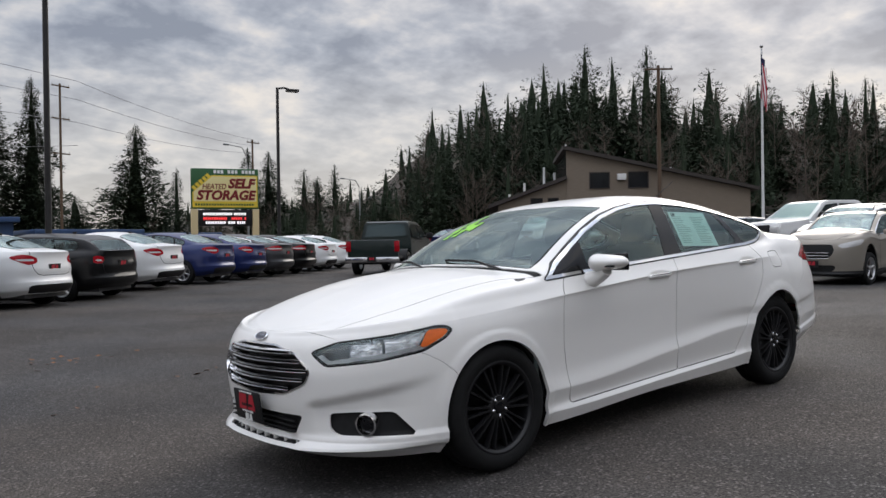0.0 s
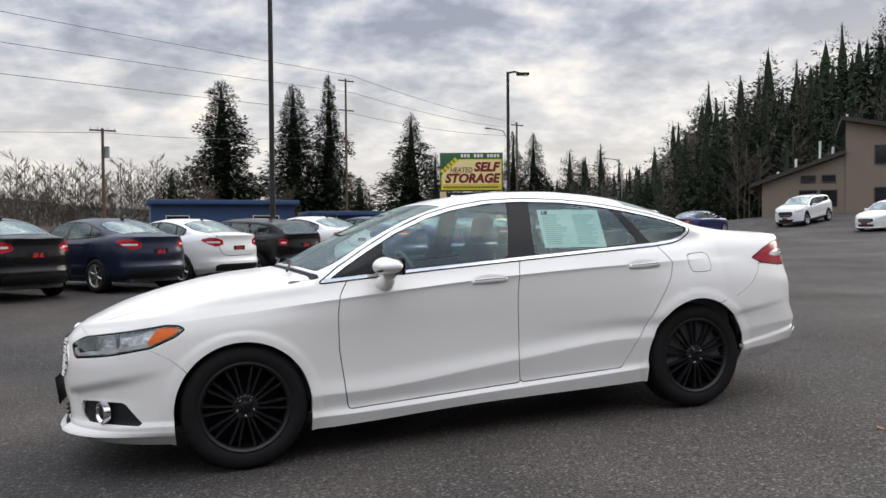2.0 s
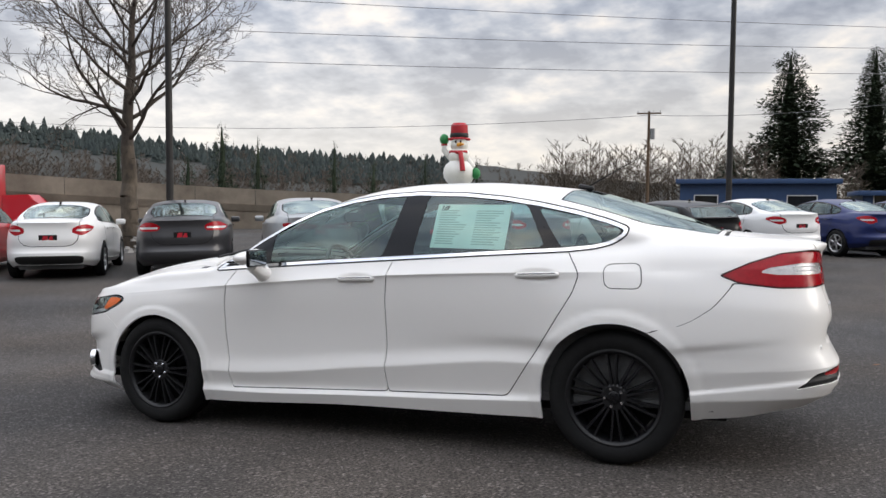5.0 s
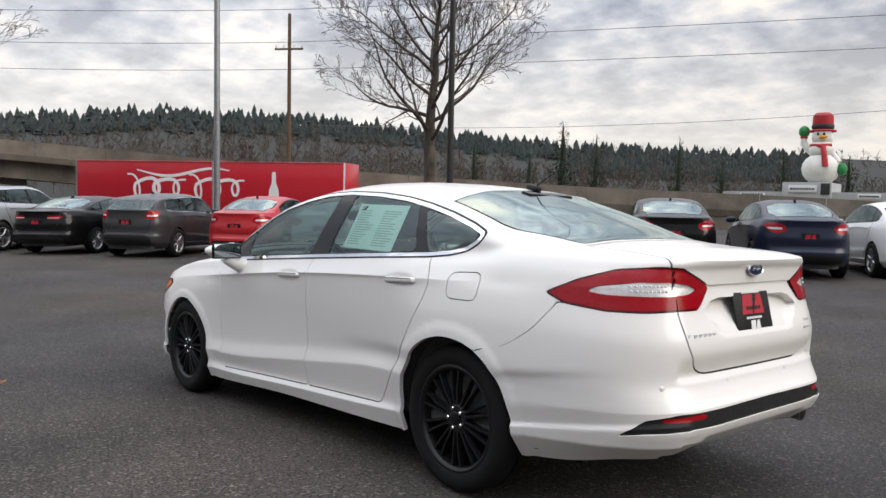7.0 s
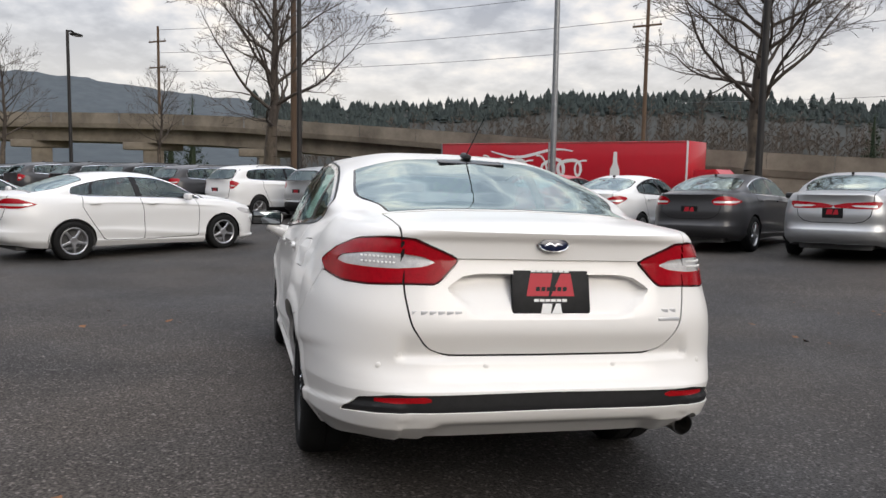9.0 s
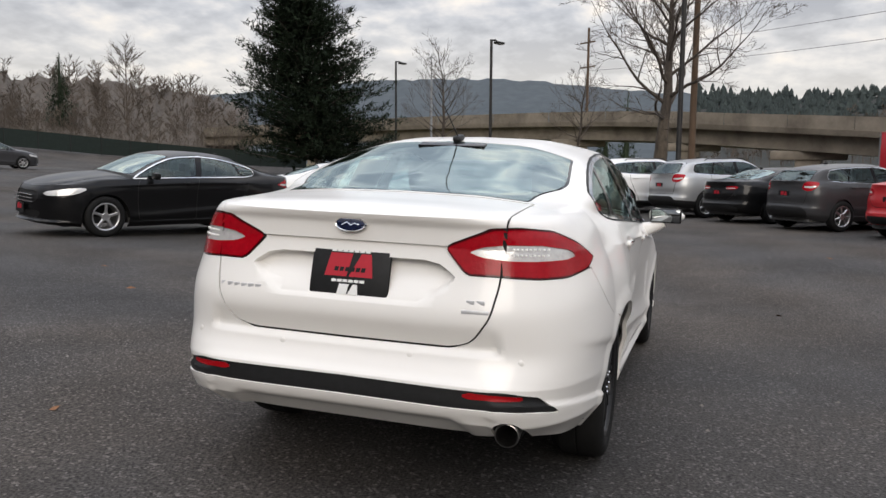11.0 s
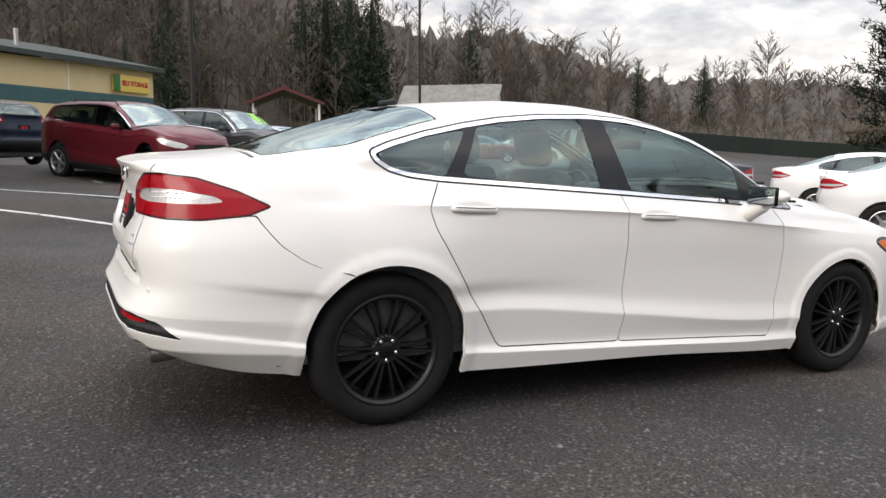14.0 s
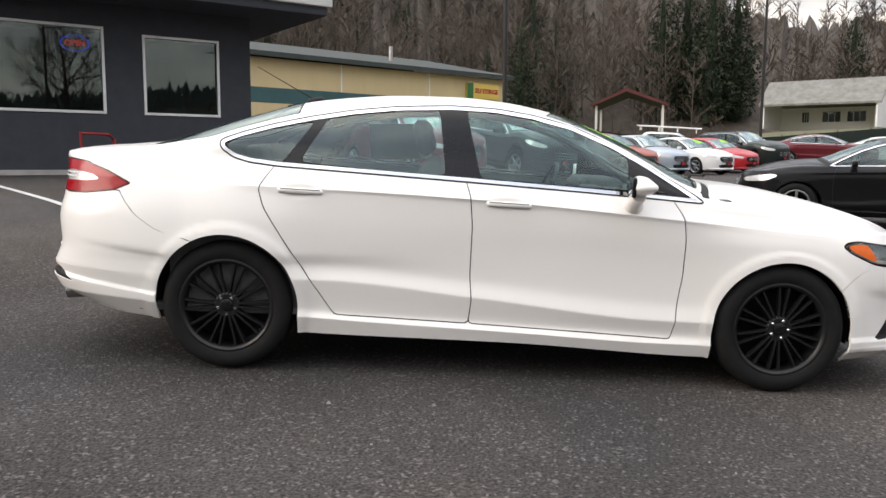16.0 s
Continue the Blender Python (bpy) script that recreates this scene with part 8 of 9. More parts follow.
wood_pole(17.9, 92.9, 19.6, 20, (.3, 4.0, 8.0), False, 0)
wood_pole(-48, 27, 15.2, 40, (2.6,))
wood_pole(-78, -10, 15.0, 50, (1.5, 4.0))
wood_pole(-8.5, 70.5, 10.0, 10, (.2,), True)
wood_pole(-33.6, .9, 13.5, 80, ())
wood_pole(48.0, 33.5, 13.0, -40, (.3,))
wood_pole(-60, -78, 12.0, 20, ())
wood_pole(41.0, 92, 14.6, 20, (.4,))


CABLE = material("weathered_cable", (.16, .16, .165), .6, vary=.3, scale=2)


def cable(p, q, sag, n=24):
    bm = bmesh.new()
    p, q = Vector(p), Vector(q)
    pts = [p.lerp(q, i / n) - Vector((0, 0, sag * 4 * (i / n) * (1 - i / n))) for i in range(n + 1)]
    tube(bm, pts, .020, 4)
    tagged(part("power_cable", bm, CABLE, None), "thin grey overhead power cable", "cable", "overhead cables")


C, W, Q = (13.8, 69), (-48, 27), (-78, -10)
for zc_, zw, zq in ((15.8, 15.1, 14.8), (14.2, 12.7, 12.6), (12.2, 10.7, 10.8)):
    cable((*C, zc_), (*W, zw), .35)
    cable((*W, zw), (*Q, zq), .5)
    cable((*C, zc_), (41.0, 92, zc_ * .5 + 7.4), .5)
cable((-8.5, 70.5, 9.9), (-75, 45, 9.5), 1.2)
cable((-8.5, 70.5, 9.9), (13.8, 69, 10.2), .5)


def road_lamp(x, y, h, turn, reach=2.6):
    """Galvanised street lamp with a curved arm."""
    ob = tagged(new("street_lamp"), "galvanised street lamp with a curved arm", "street lamp", "curved street lamps")
    bm = bmesh.new()
    tube(bm, [(0, 0, -.5), (0, 0, h * .8), (.15, 0, h * .92), (.8, 0, h), (reach, 0, h * 1.01)], [.12, .09, .07, .06, .05], 8)
    part("pole", bm, GALV, ob)
    bm = bmesh.new()
    box(bm, reach, reach + .7, -.14, .14, h * 1.01 - .1, h * 1.01 + .08, .05)
    part("lamp_head", bm, GALV, ob)
    ob.matrix_basis = pose(x, y, ground(x, y), 0, 0, turn)


road_lamp(-66, -23, 11, 200)
road_lamp(50.4, 80.8, 8.6, 195, 2.8)
road_lamp(64.2, 95.8, 7.6, 195, 2.4)
road_lamp(33.8, 78.0, 11.6, 195, 2.6)


def stop_pole():
    ob = tagged(new("steel_pole"), "tall galvanised pole with the back of a sign", "pole")
    bm = bmesh.new()
    tube(bm, [(0, 0, -.5), (0, 0, 14)], [.15, .12], 12)
    part("pole", bm, GALV, ob)
    bm = bmesh.new()
    s = .62
    prism(bm, [(0, -s), (s, 0), (0, s), (-s, 0)], .02, pose(-.2, -.25, 2.6), .01)
    part("sign", bm, GALV, ob, "bare metal back of a diamond sign")
    bm = bmesh.new()
    tube(bm, [(-.2, -.2, -.3), (-.2, -.2, 3.3)], .04, 8)
    part("sign_post", bm, GALV, ob)
    ob.matrix_basis = pose(-30.2, 12.9, ground(-30.2, 12.9), 0, 0, 70)


stop_pole()


def storage_sign():
    """Roadside board with a letter board and a dark message panel."""
    ob = tagged(new("roadside_sign"), "yellow and green storage sign with message board", "sign")
    w = 2.2
    bm = bmesh.new()
    box(bm, -w, w, -.25, .25, 3.45, 6.15, .03)
    brd = part("board", bm, SIGN_GREEN, ob)
    bm = bmesh.new()
    vs = [(-w + .08, 3.55), (w - .08, 3.55), (w - .08, 5.70), (-.9, 5.70), (-w + .08, 4.55)]
    prism(bm, vs, .02, pose(0, -.262, 0))
    face = part("face", bm, SIGN_YELLOW, brd, "yellow sign face", smooth=False)
    bm = bmesh.new()
    prism(bm, [(-w + .16, 3.95), (w - .16, 3.95), (w - .16, 5.62), (-.85, 5.62), (-w + .16, 4.6)], .02, pose(0, -.270, 0))
    part("cream_panel", bm, material("cream_sign", (.85, .74, .36), .5, vary=.05, scale=2), brd, smooth=False)
    up = lambda x, z: pose(x, -.285, z, 90, 0, 0)
    letters("HEATED", .50, brd, SIGN_RED, up(-.72, 4.92), "lettering", .012, .008, .15, 1.55)
    letters("SELF", .86, brd, SIGN_RED, up(1.02, 5.12), "lettering", .012, .040, .22, 1.85)
    letters("STORAGE", .86, brd, SIGN_RED, up(.02, 4.33), "lettering", .012, .040, .22, 3.9)
    # a place name on the slant, a number and a web line, as plain bars
    bm = bmesh.new()
    for i in range(5):
        a = -.72 + i * .30
        box(bm, a, a + .22, -.008, .008, -.16, .16)
    part("name_bars", bm, SIGN_YELLOW, brd, "", pose(-1.55, -.268, 5.25, 0, -42, 0), smooth=False)
    for i in range(12):
        if i in (3, 7):
            continue
        bm = bmesh.new()
        a = -.75 + i * .23
        box(bm, a, a + .17, -.275, -.262, 5.82, 6.05)
        part("number_bar", bm, PLATE_WHITE, brd, smooth=False)
    for i in range(22):
        bm = bmesh.new()
        a = -1.95 + i * .175
        box(bm, a, a + .12, -.28, -.268, 3.66, 3.80)
        part("web_bar", bm, SIGN_GREEN, brd, smooth=False)
    bm = bmesh.new()
    box(bm, -1.75, 1.75, -.22, .22, 2.30, 3.38, .02)
    msg = part("message_board", bm, BLACK_PLASTIC, ob, "dark message board with lit rows")
    for z_, col in ((3.10, "w"), (2.80, "r"), (2.52, "w")):
        mt = material("lit_row_" + col + str(int(z_ * 10)), (.8, .8, .8) if col == "w" else (.7, .04, .04), .5)
        bs = mt.node_tree.nodes["Principled BSDF"]
        bs.inputs["Emission Color"].default_value = (1, 1, 1, 1) if col == "w" else (1, .05, .05, 1)
        bs.inputs["Emission Strength"].default_value = .5
        rr = random.Random(int(z_ * 100))
        a = -1.45
        while a < 1.35:
            k = rr.uniform(.10, .17)
            if rr.random() > .14:
                bm = bmesh.new()
                box(bm, a, a + k * .8, -.232, -.222, z_ - .085, z_ + .085)
                part("lit_bar", bm, mt, msg, smooth=False)
            a += k
    for s_ in (-1, 1):
        bm = bmesh.new()
        box(bm, s_ * 2.0 - .22, s_ * 2.0 + .22, -.22, .22, -.5, 3.45, .02)
        part("post", bm, BEIGE, ob)
    ob.matrix_basis = pose(17.5, 46.5, ground(17.5, 46.5) - .1, 0, 0, -18)


storage_sign()


def flag_pole(x, y, h):
    ob = tagged(new("flagpole"), "white flagpole with a hanging striped flag", "flagpole")
    z = ground(x, y)
    bm = bmesh.new()
    tube(bm, [(0, 0, -.3), (0, 0, h)], [.11, .06], 10)
    part("pole", bm, FASCIA, ob)
    bm = bmesh.new()
    bmesh.ops.create_uvsphere(bm, u_segments=12, v_segments=8, radius=.13, matrix=Matrix.Translation((0, 0, h + .1)))
    part("ball", bm, STEEL, ob)
    # cloth: hangs in folds; thirteen stripes and a dark canton
    red, white, blue = PLATE_RED, PLATE_WHITE, material("navy_cloth", (.015, .02, .07), .8, vary=.1, scale=5)
    n, mrows = 13, 20
    bm = bmesh.new()
    grid = []
    for j in range(mrows + 1):
        row = []
        for i in range(n + 1):
            v, u = j / mrows, i / n
            xx = -.08 - u * (.35 + .30 * v) - .10 * math.sin(u * 9 + v * 3) * v
            yy = .14 * math.sin(u * 11 + v * 2.0)
            row.append(bm.verts.new((xx, yy, h - .5 - v * 3.2 - u * 1.1)))
        grid.append(row)
    for j in range(mrows):
        for i in range(n):
            f = bm.faces.new((grid[j][i], grid[j][i + 1], grid[j + 1][i + 1], grid[j + 1][i]))
            f.material_index = 2 if j < 9 and i < 8 else i % 2
    part("flag", bm, [red, white, blue], ob, "limp red and white striped flag", "" or None)
    ob.matrix_basis = pose(x, y, z, 0, 0, 55)


flag_pole(49.7, 25.8, 13.2)


def truck_trailer():
    ob = tagged(new("delivery_truck"), "red box trailer truck with white flourish on its side", "truck")
    TR = material("red_trailer_paint", (.50, .012, .025), .35, vary=.08, scale=1.5, coat=.3)
    L, H = 16.2, 2.85
    bm = bmesh.new()
    box(bm, 0, L, 0, 2.5, 1.15, 1.15 + H, .03)
    body = part("box_body", bm, TR, ob)
    for x in (.06, L - .06):
        bm = bmesh.new()
        box(bm, x - .05, x + .05, -.015, .02, 1.15, 1.15 + H)
        part("corner_rail", bm, GALV if x < 1 else FASCIA, body, smooth=False)
    bm = bmesh.new()
    box(bm, 0, L, -.012, .02, 1.15 + H - .10, 1.15 + H - .02)
    part("top_rail", bm, RED_TRIM, body, smooth=False)

    def swash(pts, r):
        bm = bmesh.new()
        q = [Vector((a, -.014, c)) for a, c in pts]
        fine = []
        for i in range(len(q) - 1):
            p0, p1, p2, p3 = q[max(i - 1, 0)], q[i], q[i + 1], q[min(i + 2, len(q) - 1)]
            for k in range(6):
                t = k / 6
                fine.append(.5 * ((2 * p1) + (p2 - p0) * t + (2 * p0 - 5 * p1 + 4 * p2 - p3) * t * t + (3 * p1 - p0 - 3 * p2 + p3) * t ** 3))
        fine.append(q[-1])
        n = len(fine)
        tube(bm, fine, [r * (.35 + .65 * math.sin(math.pi * min(max(i / (n - 1), .06), .94))) for i in range(n)], 6)
        for v in bm.verts:
            v.co.y = -.014 + (v.co.y + .014) * .1
        part("white_flourish", bm, PLATE_WHITE, body)
    # plain looping ribbons in place of the lettering
    for x0, x1, loops in ((3.3, 6.9, 3), (7.1, 10.4, 3)):
        n = loops * 12
        swash([(x0 + (x1 - x0) * k / n + .42 * math.sin(2 * math.pi * k / 12), 2.62 + (.62 if k < 9 else .42) * math.cos(2 * math.pi * k / 12) + .08 * math.sin(k)) for k in range(n + 1)], .12)
    swash([(3.9 + 5.6 * k / 9, 3.38 + .22 * math.sin(k * .7 + 2.6)) for k in range(10)], .10)
    bm = bmesh.new()
    prism(bm, [(11.8, 1.7), (11.85, 2.5), (12.0, 2.85), (12.02, 3.45), (12.22, 3.45), (12.24, 2.85), (12.39, 2.5), (12.44, 1.7)], .02, pose(0, -.006, 0))
    part("white_bottle_shape", bm, PLATE_WHITE, body)
    bm = bmesh.new()
    box(bm, .2, L - .2, .4, 2.1, .85, 1.15)
    part("chassis", bm, SEAM, ob)
    wm = wheel_meshes(.5, .28, .3, 8, False, False)
    for wx in (1.4, 2.7, 14.4, 18.6):
        for y in (.25, 2.25):
            mount_wheel(wm, ob, wx, y - (0 if y > 1 else 0), .5, ALLOY, False)
    bm = bmesh.new()
    prism(bm, [(16.9, .6), (16.9, 2.5), (18.0, 2.55), (18.5, 2.0), (19.3, 1.8), (19.5, .6)], 2.3, pose(0, 1.25, 0), .08)
    cab = part("cab", bm, TR, ob)
    bm = bmesh.new()
    box(bm, 17.2, 18.0, .06, .10, 1.7, 2.3, .03)
    part("window", bm, material_black_glass(), cab)
    ob.matrix_basis = pose(-43.9, 10.7, -.85, 0, 0, 38)
    return ob


truck_trailer()

# ---- trees ----
BARK = material("grey_brown_bark", (.085, .068, .055), .9, base2=(.04, .033, .027), scale=9, stretch=(1, 1, .35), bump=.7, bump_scale=25)
BARK_MAPLE = material("flaking_maple_bark", (.135, .108, .08), .9, base2=(.035, .028, .022), scale=4.5, stretch=(1, 1, .5), bump=.8, bump_scale=18)
TWIG = material("bare_twigs", (.085, .068, .055), .9, vary=.35, scale=3)
TWIG_RED = material("brown_bare_woods", (.105, .083, .066), .95, base2=(.074, .060, .049), scale=.12, island=.10)
NEEDLE = material("dark_fir_needles", (.042, .055, .035), .9, base2=(.024, .034, .022), scale=.5, spec=.1, island=.12)
# paler and bluer than the near needles: distance haze mixed into the colour
NEEDLE_HAZED = material("hazed_fir_needles", (.050, .062, .058), .9, base2=(.034, .044, .044), scale=.04, spec=.2, island=.18)
NEEDLE_PINE = material("pine_needles", (.016, .026, .013), .85, spec=.2, base2=(.008, .014, .008), scale=.9, island=.4)
# the blue of distance haze is painted into this slope's colour
HILL_HAZED = material("hazed_far_hill", (.060, .075, .085), .95, base2=(.040, .052, .062), scale=.06, bump=.5, bump_scale=.6)
HILL_MID = material("hazy_wooded_slope", (.034, .034, .029), .95, base2=(.020, .024, .022), scale=.12, bump=.5, bump_scale=1.0)
HILL_BROWN = material("near_wooded_slope", (.098, .079, .063), .95, base2=(.046, .039, .032), scale=.9, stretch=(1, 1, .28), bump=.8, bump_scale=1.2, detail=9)


class Soup:
    """Gathers triangles and quads for one mesh."""

    def __init__(self):
        self.v, self.f = [], []

    def quad(self, a, b, c, d):
        n = len(self.v)
        self.v += [a, b, c, d]
        self.f.append((n, n + 1, n + 2, n + 3))

    def tri(self, a, b, c):
        n = len(self.v)
        self.v += [a, b, c]
        self.f.append((n, n + 1, n + 2))

    def stick(self, p, q, r0, r1, n=3):
        d = q - p
        L = np.linalg.norm(d)
        if L < 1e-6:
            return
        d = d / L
        a = np.cross(d, (0, 0, 1) if abs(d[2]) < .9 else (1, 0, 0))
        a /= np.linalg.norm(a)
        b = np.cross(d, a)
        k = len(self.v)
        for base, r in ((p, r0), (q, r1)):
            for i in range(n):
                t = 2 * math.pi * i / n
                self.v.append(base + (a * math.cos(t) + b * math.sin(t)) * r)
        for i in range(n):
            self.f.append((k + i, k + (i + 1) % n, k + n + (i + 1) % n, k + n + i))

    def mesh(self, name, mat, smooth=False):
        return to_mesh(name, self.v, self.f, mat, None, smooth)


def fir(s, rng, base, h, w, boughs=90, sprays=6, droop=.35, start=.08, ragged=.3, power=.8, size=1.0):
    """A conifer's needles: a ragged dark core and many boughs, each of small hanging sprays."""
    base = np.array(base, float)
    n = 7
    rings = []
    for t in (start, start + .12, .3, .5, .65, .80, .93):
        r = w * .34 * (1 - t) ** power * min(1, .5 + 2.2 * t) * (1 - .5 * t * t)
        rings.append([base + np.array((math.cos(6.283 * k / n + t * 9) * r * rng.uniform(.6, 1.25), math.sin(6.283 * k / n + t * 9) * r * rng.uniform(.6, 1.25), h * t + h * rng.uniform(-.03, .02))) for k in range(n)])
    for a, b in zip(rings, rings[1:]):
        for k in range(n):
            s.tri(a[k], a[(k + 1) % n], b[k])
            s.tri(a[(k + 1) % n], b[(k + 1) % n], b[k])
    lobes = [rng.uniform(1 - ragged, 1 + ragged) for _ in range(40)]
    for i in range(boughs):
        t = 1 - (1 - start) * ((i + rng.random()) / boughs) ** .78
        a = rng.random() * 6.283
        r = (w * (1 - t) ** power * min(1, .55 + 2.0 * t) + .02 * w) * lobes[int(a / 6.3 * 5) + 5 * int(t * 7.9)] * rng.uniform(.65, 1.1)
        d = np.array((math.cos(a), math.sin(a), 0))
        side = np.array((-d[1], d[0], 0))
        root = base + (0, 0, h * t)
        for _ in range(sprays):
            f = rng.uniform(.2, 1) ** .7
            L = (r * .26 + h * .018) * size * rng.uniform(.6, 1.25)
            p = root + d * r * f + side * rng.gauss(0, .20) * r * (1.1 - .6 * f) + np.array((0, 0, r * (.18 * f - droop * f * f) + rng.gauss(0, .025) * h * .4))
            g = d * rng.uniform(.25, .95) + side * rng.gauss(0, .38) + np.array((0, 0, rng.uniform(-.34, .34)))
            g = g / np.linalg.norm(g) * L
            q = np.cross(g, (rng.gauss(0, .25), rng.gauss(0, .25), 1.0))
            q = q / max(np.linalg.norm(q), 1e-6) * L * rng.uniform(.22, .38)
            s.tri(p + q, p - q, p + g)
    # the leader and its short shoots
    top = base + (0, 0, h)
    foot = base + (0, 0, h * (.90 if boughs > 60 else .66))
    k = [foot + np.array((math.cos(a), math.sin(a), 0)) * w * (.045 if boughs > 60 else .26) for a in (0, 2.1, 4.2)]
    for q in range(3):
        s.tri(top, k[q], k[(q + 1) % 3])


def limb(wood, twigs, rng, p, d, L, r, level, rise):
    """A bare limb that curves upwards, with side limbs at every joint."""
    n = (2, 4, 6, 8)[level]
    q = p
    for i in range(n):
        d = d + rng.normal(0, .11, 3) + (0, 0, rise)
        d = d / np.linalg.norm(d)
        e = q + d * L / n
        k0, k1 = 1 - .78 * i / n, 1 - .78 * (i + 1) / n
        (wood if level > 1 else twigs).stick(q, e, max(r * k0, .007), max(r * k1, .005), 7 if r > .05 else (5 if level > 1 else 3))
        if level > 0 and i > 0:
            for _ in range(2 if level == 1 else 1):
                side = rng.normal(0, 1, 3)
                side -= d * (side @ d)
                side /= np.linalg.norm(side)
                nd = d * .78 + side * rng.uniform(.5, .85) + (0, 0, .10)
                limb(wood, twigs, rng, e, nd / np.linalg.norm(nd), L * rng.uniform(.36, .56) * (1.1 - .45 * i / n), r * k1 * rng.uniform(.45, .62), level - 1, rise * .8)
        q = e
    if level > 0:
        nd = d + rng.normal(0, .25, 3)
        limb(wood, twigs, rng, q, nd / np.linalg.norm(nd), L * .34, r * .22, level - 1, rise)


def bare_tree(x, y, h, seed, trunk=.22, level=3, label="bare street maple with flaking bark", fork=.30, wide=.30, limbs=27):
    rng = np.random.default_rng(seed)
    ob = tagged(new("tree"), label, "tree", "bare street trees")
    wood, twigs, stem = Soup(), Soup(), Soup()
    p, n, m = np.zeros(3), 8, 8
    for i in range(n):
        q = np.array((p[0] + rng.normal(0, .03), p[1] + rng.normal(0, .03), h * fork * (i + 1) / n))
        stem.stick(p - (0, 0, .3 if i == 0 else 0), q, trunk * (1.15 - .4 * i / n), trunk * (1.15 - .4 * (i + 1) / n), 10)
        p = q
    # a leader that goes up through the crown, with limbs all along it
    pts = [p]
    for i in range(m):
        q = pts[-1] + np.array((rng.normal(0, .09), rng.normal(0, .09), h * (1 - fork) * .84 / m))
        wood.stick(pts[-1], q, trunk * .72 * (1 - .92 * i / m), trunk * .72 * (1 - .92 * (i + 1) / m), 8)
        pts.append(q)
    for i in range(limbs):
        f = (i + rng.uniform(0, .6)) / limbs
        k = min(int(f * m), m - 1)
        q = pts[k] + (pts[k + 1] - pts[k]) * (f * m - k)
        a = 2.4 * i + rng.uniform(-.35, .35)
        el = rng.uniform(.30, .60) + .45 * f
        d = np.array((math.cos(a) * math.cos(el), math.sin(a) * math.cos(el), math.sin(el)))
        limb(wood, twigs, rng, q, d, h * wide * (1.05 - .62 * f) * rng.uniform(.8, 1.1), trunk * (.30 - .19 * f), level if f < .8 else level - 1, .05)
    hang("trunk", stem.mesh("trunk", BARK_MAPLE, True), ob)
    hang("limb_work", wood.mesh("limb_work", BARK, True), ob)
    hang("crown", twigs.mesh("crown", TWIG), ob, "fine bare twigs")
    ob.matrix_basis = pose(x, y, ground(x, y))
    return ob


bare_tree(-16.2, 14.0, 10.5, 3, .26, 3, wide=.40)
bare_tree(-29.4, -.3, 12.5, 8, .30, 3, fork=.27, wide=.36)
bare_tree(-43.0, -14.5, 9.5, 12, .16, 2)
bare_tree(-58.0, -8.0, 9.5, 21, .16, 2)


def conifer(x, y, h, w, seed, label, layers=22, per=11, droop=.35, mat=None, start=.08, ragged=.3, power=.5):
    ob = tagged(new("tree"), label, "tree", "tall conifers")
    rng = random.Random(seed)
    s, t = Soup(), Soup()
    fir(s, rng, (0, 0, 0), h, w, layers * 36, 16, droop, start, ragged, power, .42)
    t.stick(np.array((0, 0, -.5)), np.array((0, 0, h * .96)), h * .017, .03, 8)
    hang("trunk", t.mesh("trunk", BARK, True), ob)
    hang("crown", s.mesh("crown", mat or NEEDLE), ob, "dense dark green needle sprays")
    ob.matrix_basis = pose(x, y, ground(x, y), 0, 0, seed * 37)


conifer(4.63, 134.75, 26.5, 7.2, 1, "tall rounded fir against the sky", 34, 12, .12, None, .04, .30, .55)
conifer(16.75, 133.7, 26.0, 7.3, 2, "tall dark fir beside a pole", 34, 12, .2, None, .04, .30, .62)
conifer(22.8, 132.7, 28.0, 5.9, 3, "tall spiky spruce with layered boughs", 30, 9, .3, None, .05, .45, .80)
conifer(28.7, 100.6, 16.6, 6.0, 4, "broad dark cedar behind the sign", 26, 13, .25, None, .03, .35, .75)
conifer(42.3, 96.2, 14.0, 2.6, 5, "narrow dark fir behind the sign", 22, 9, .3, None, .05, .5, .7)
conifer(47.0, 99.6, 14.2, 4.6, 6, "dark fir behind lamps", 24, 9, .3, None, .05, .4, .85)
conifer(21.7, 102.8, 7.4, 3.4, 7, "small round fir behind sheds", 16, 10, .2)
conifer(-3.5, 124.6, 10.5, 4.2, 9, "round dark fir across the road", 16, 10, .2)
conifer(19.5, 61.0, 7.4, 1.2, 10, "thin young fir behind the sign", 16, 7, .5, None, .05, .6)


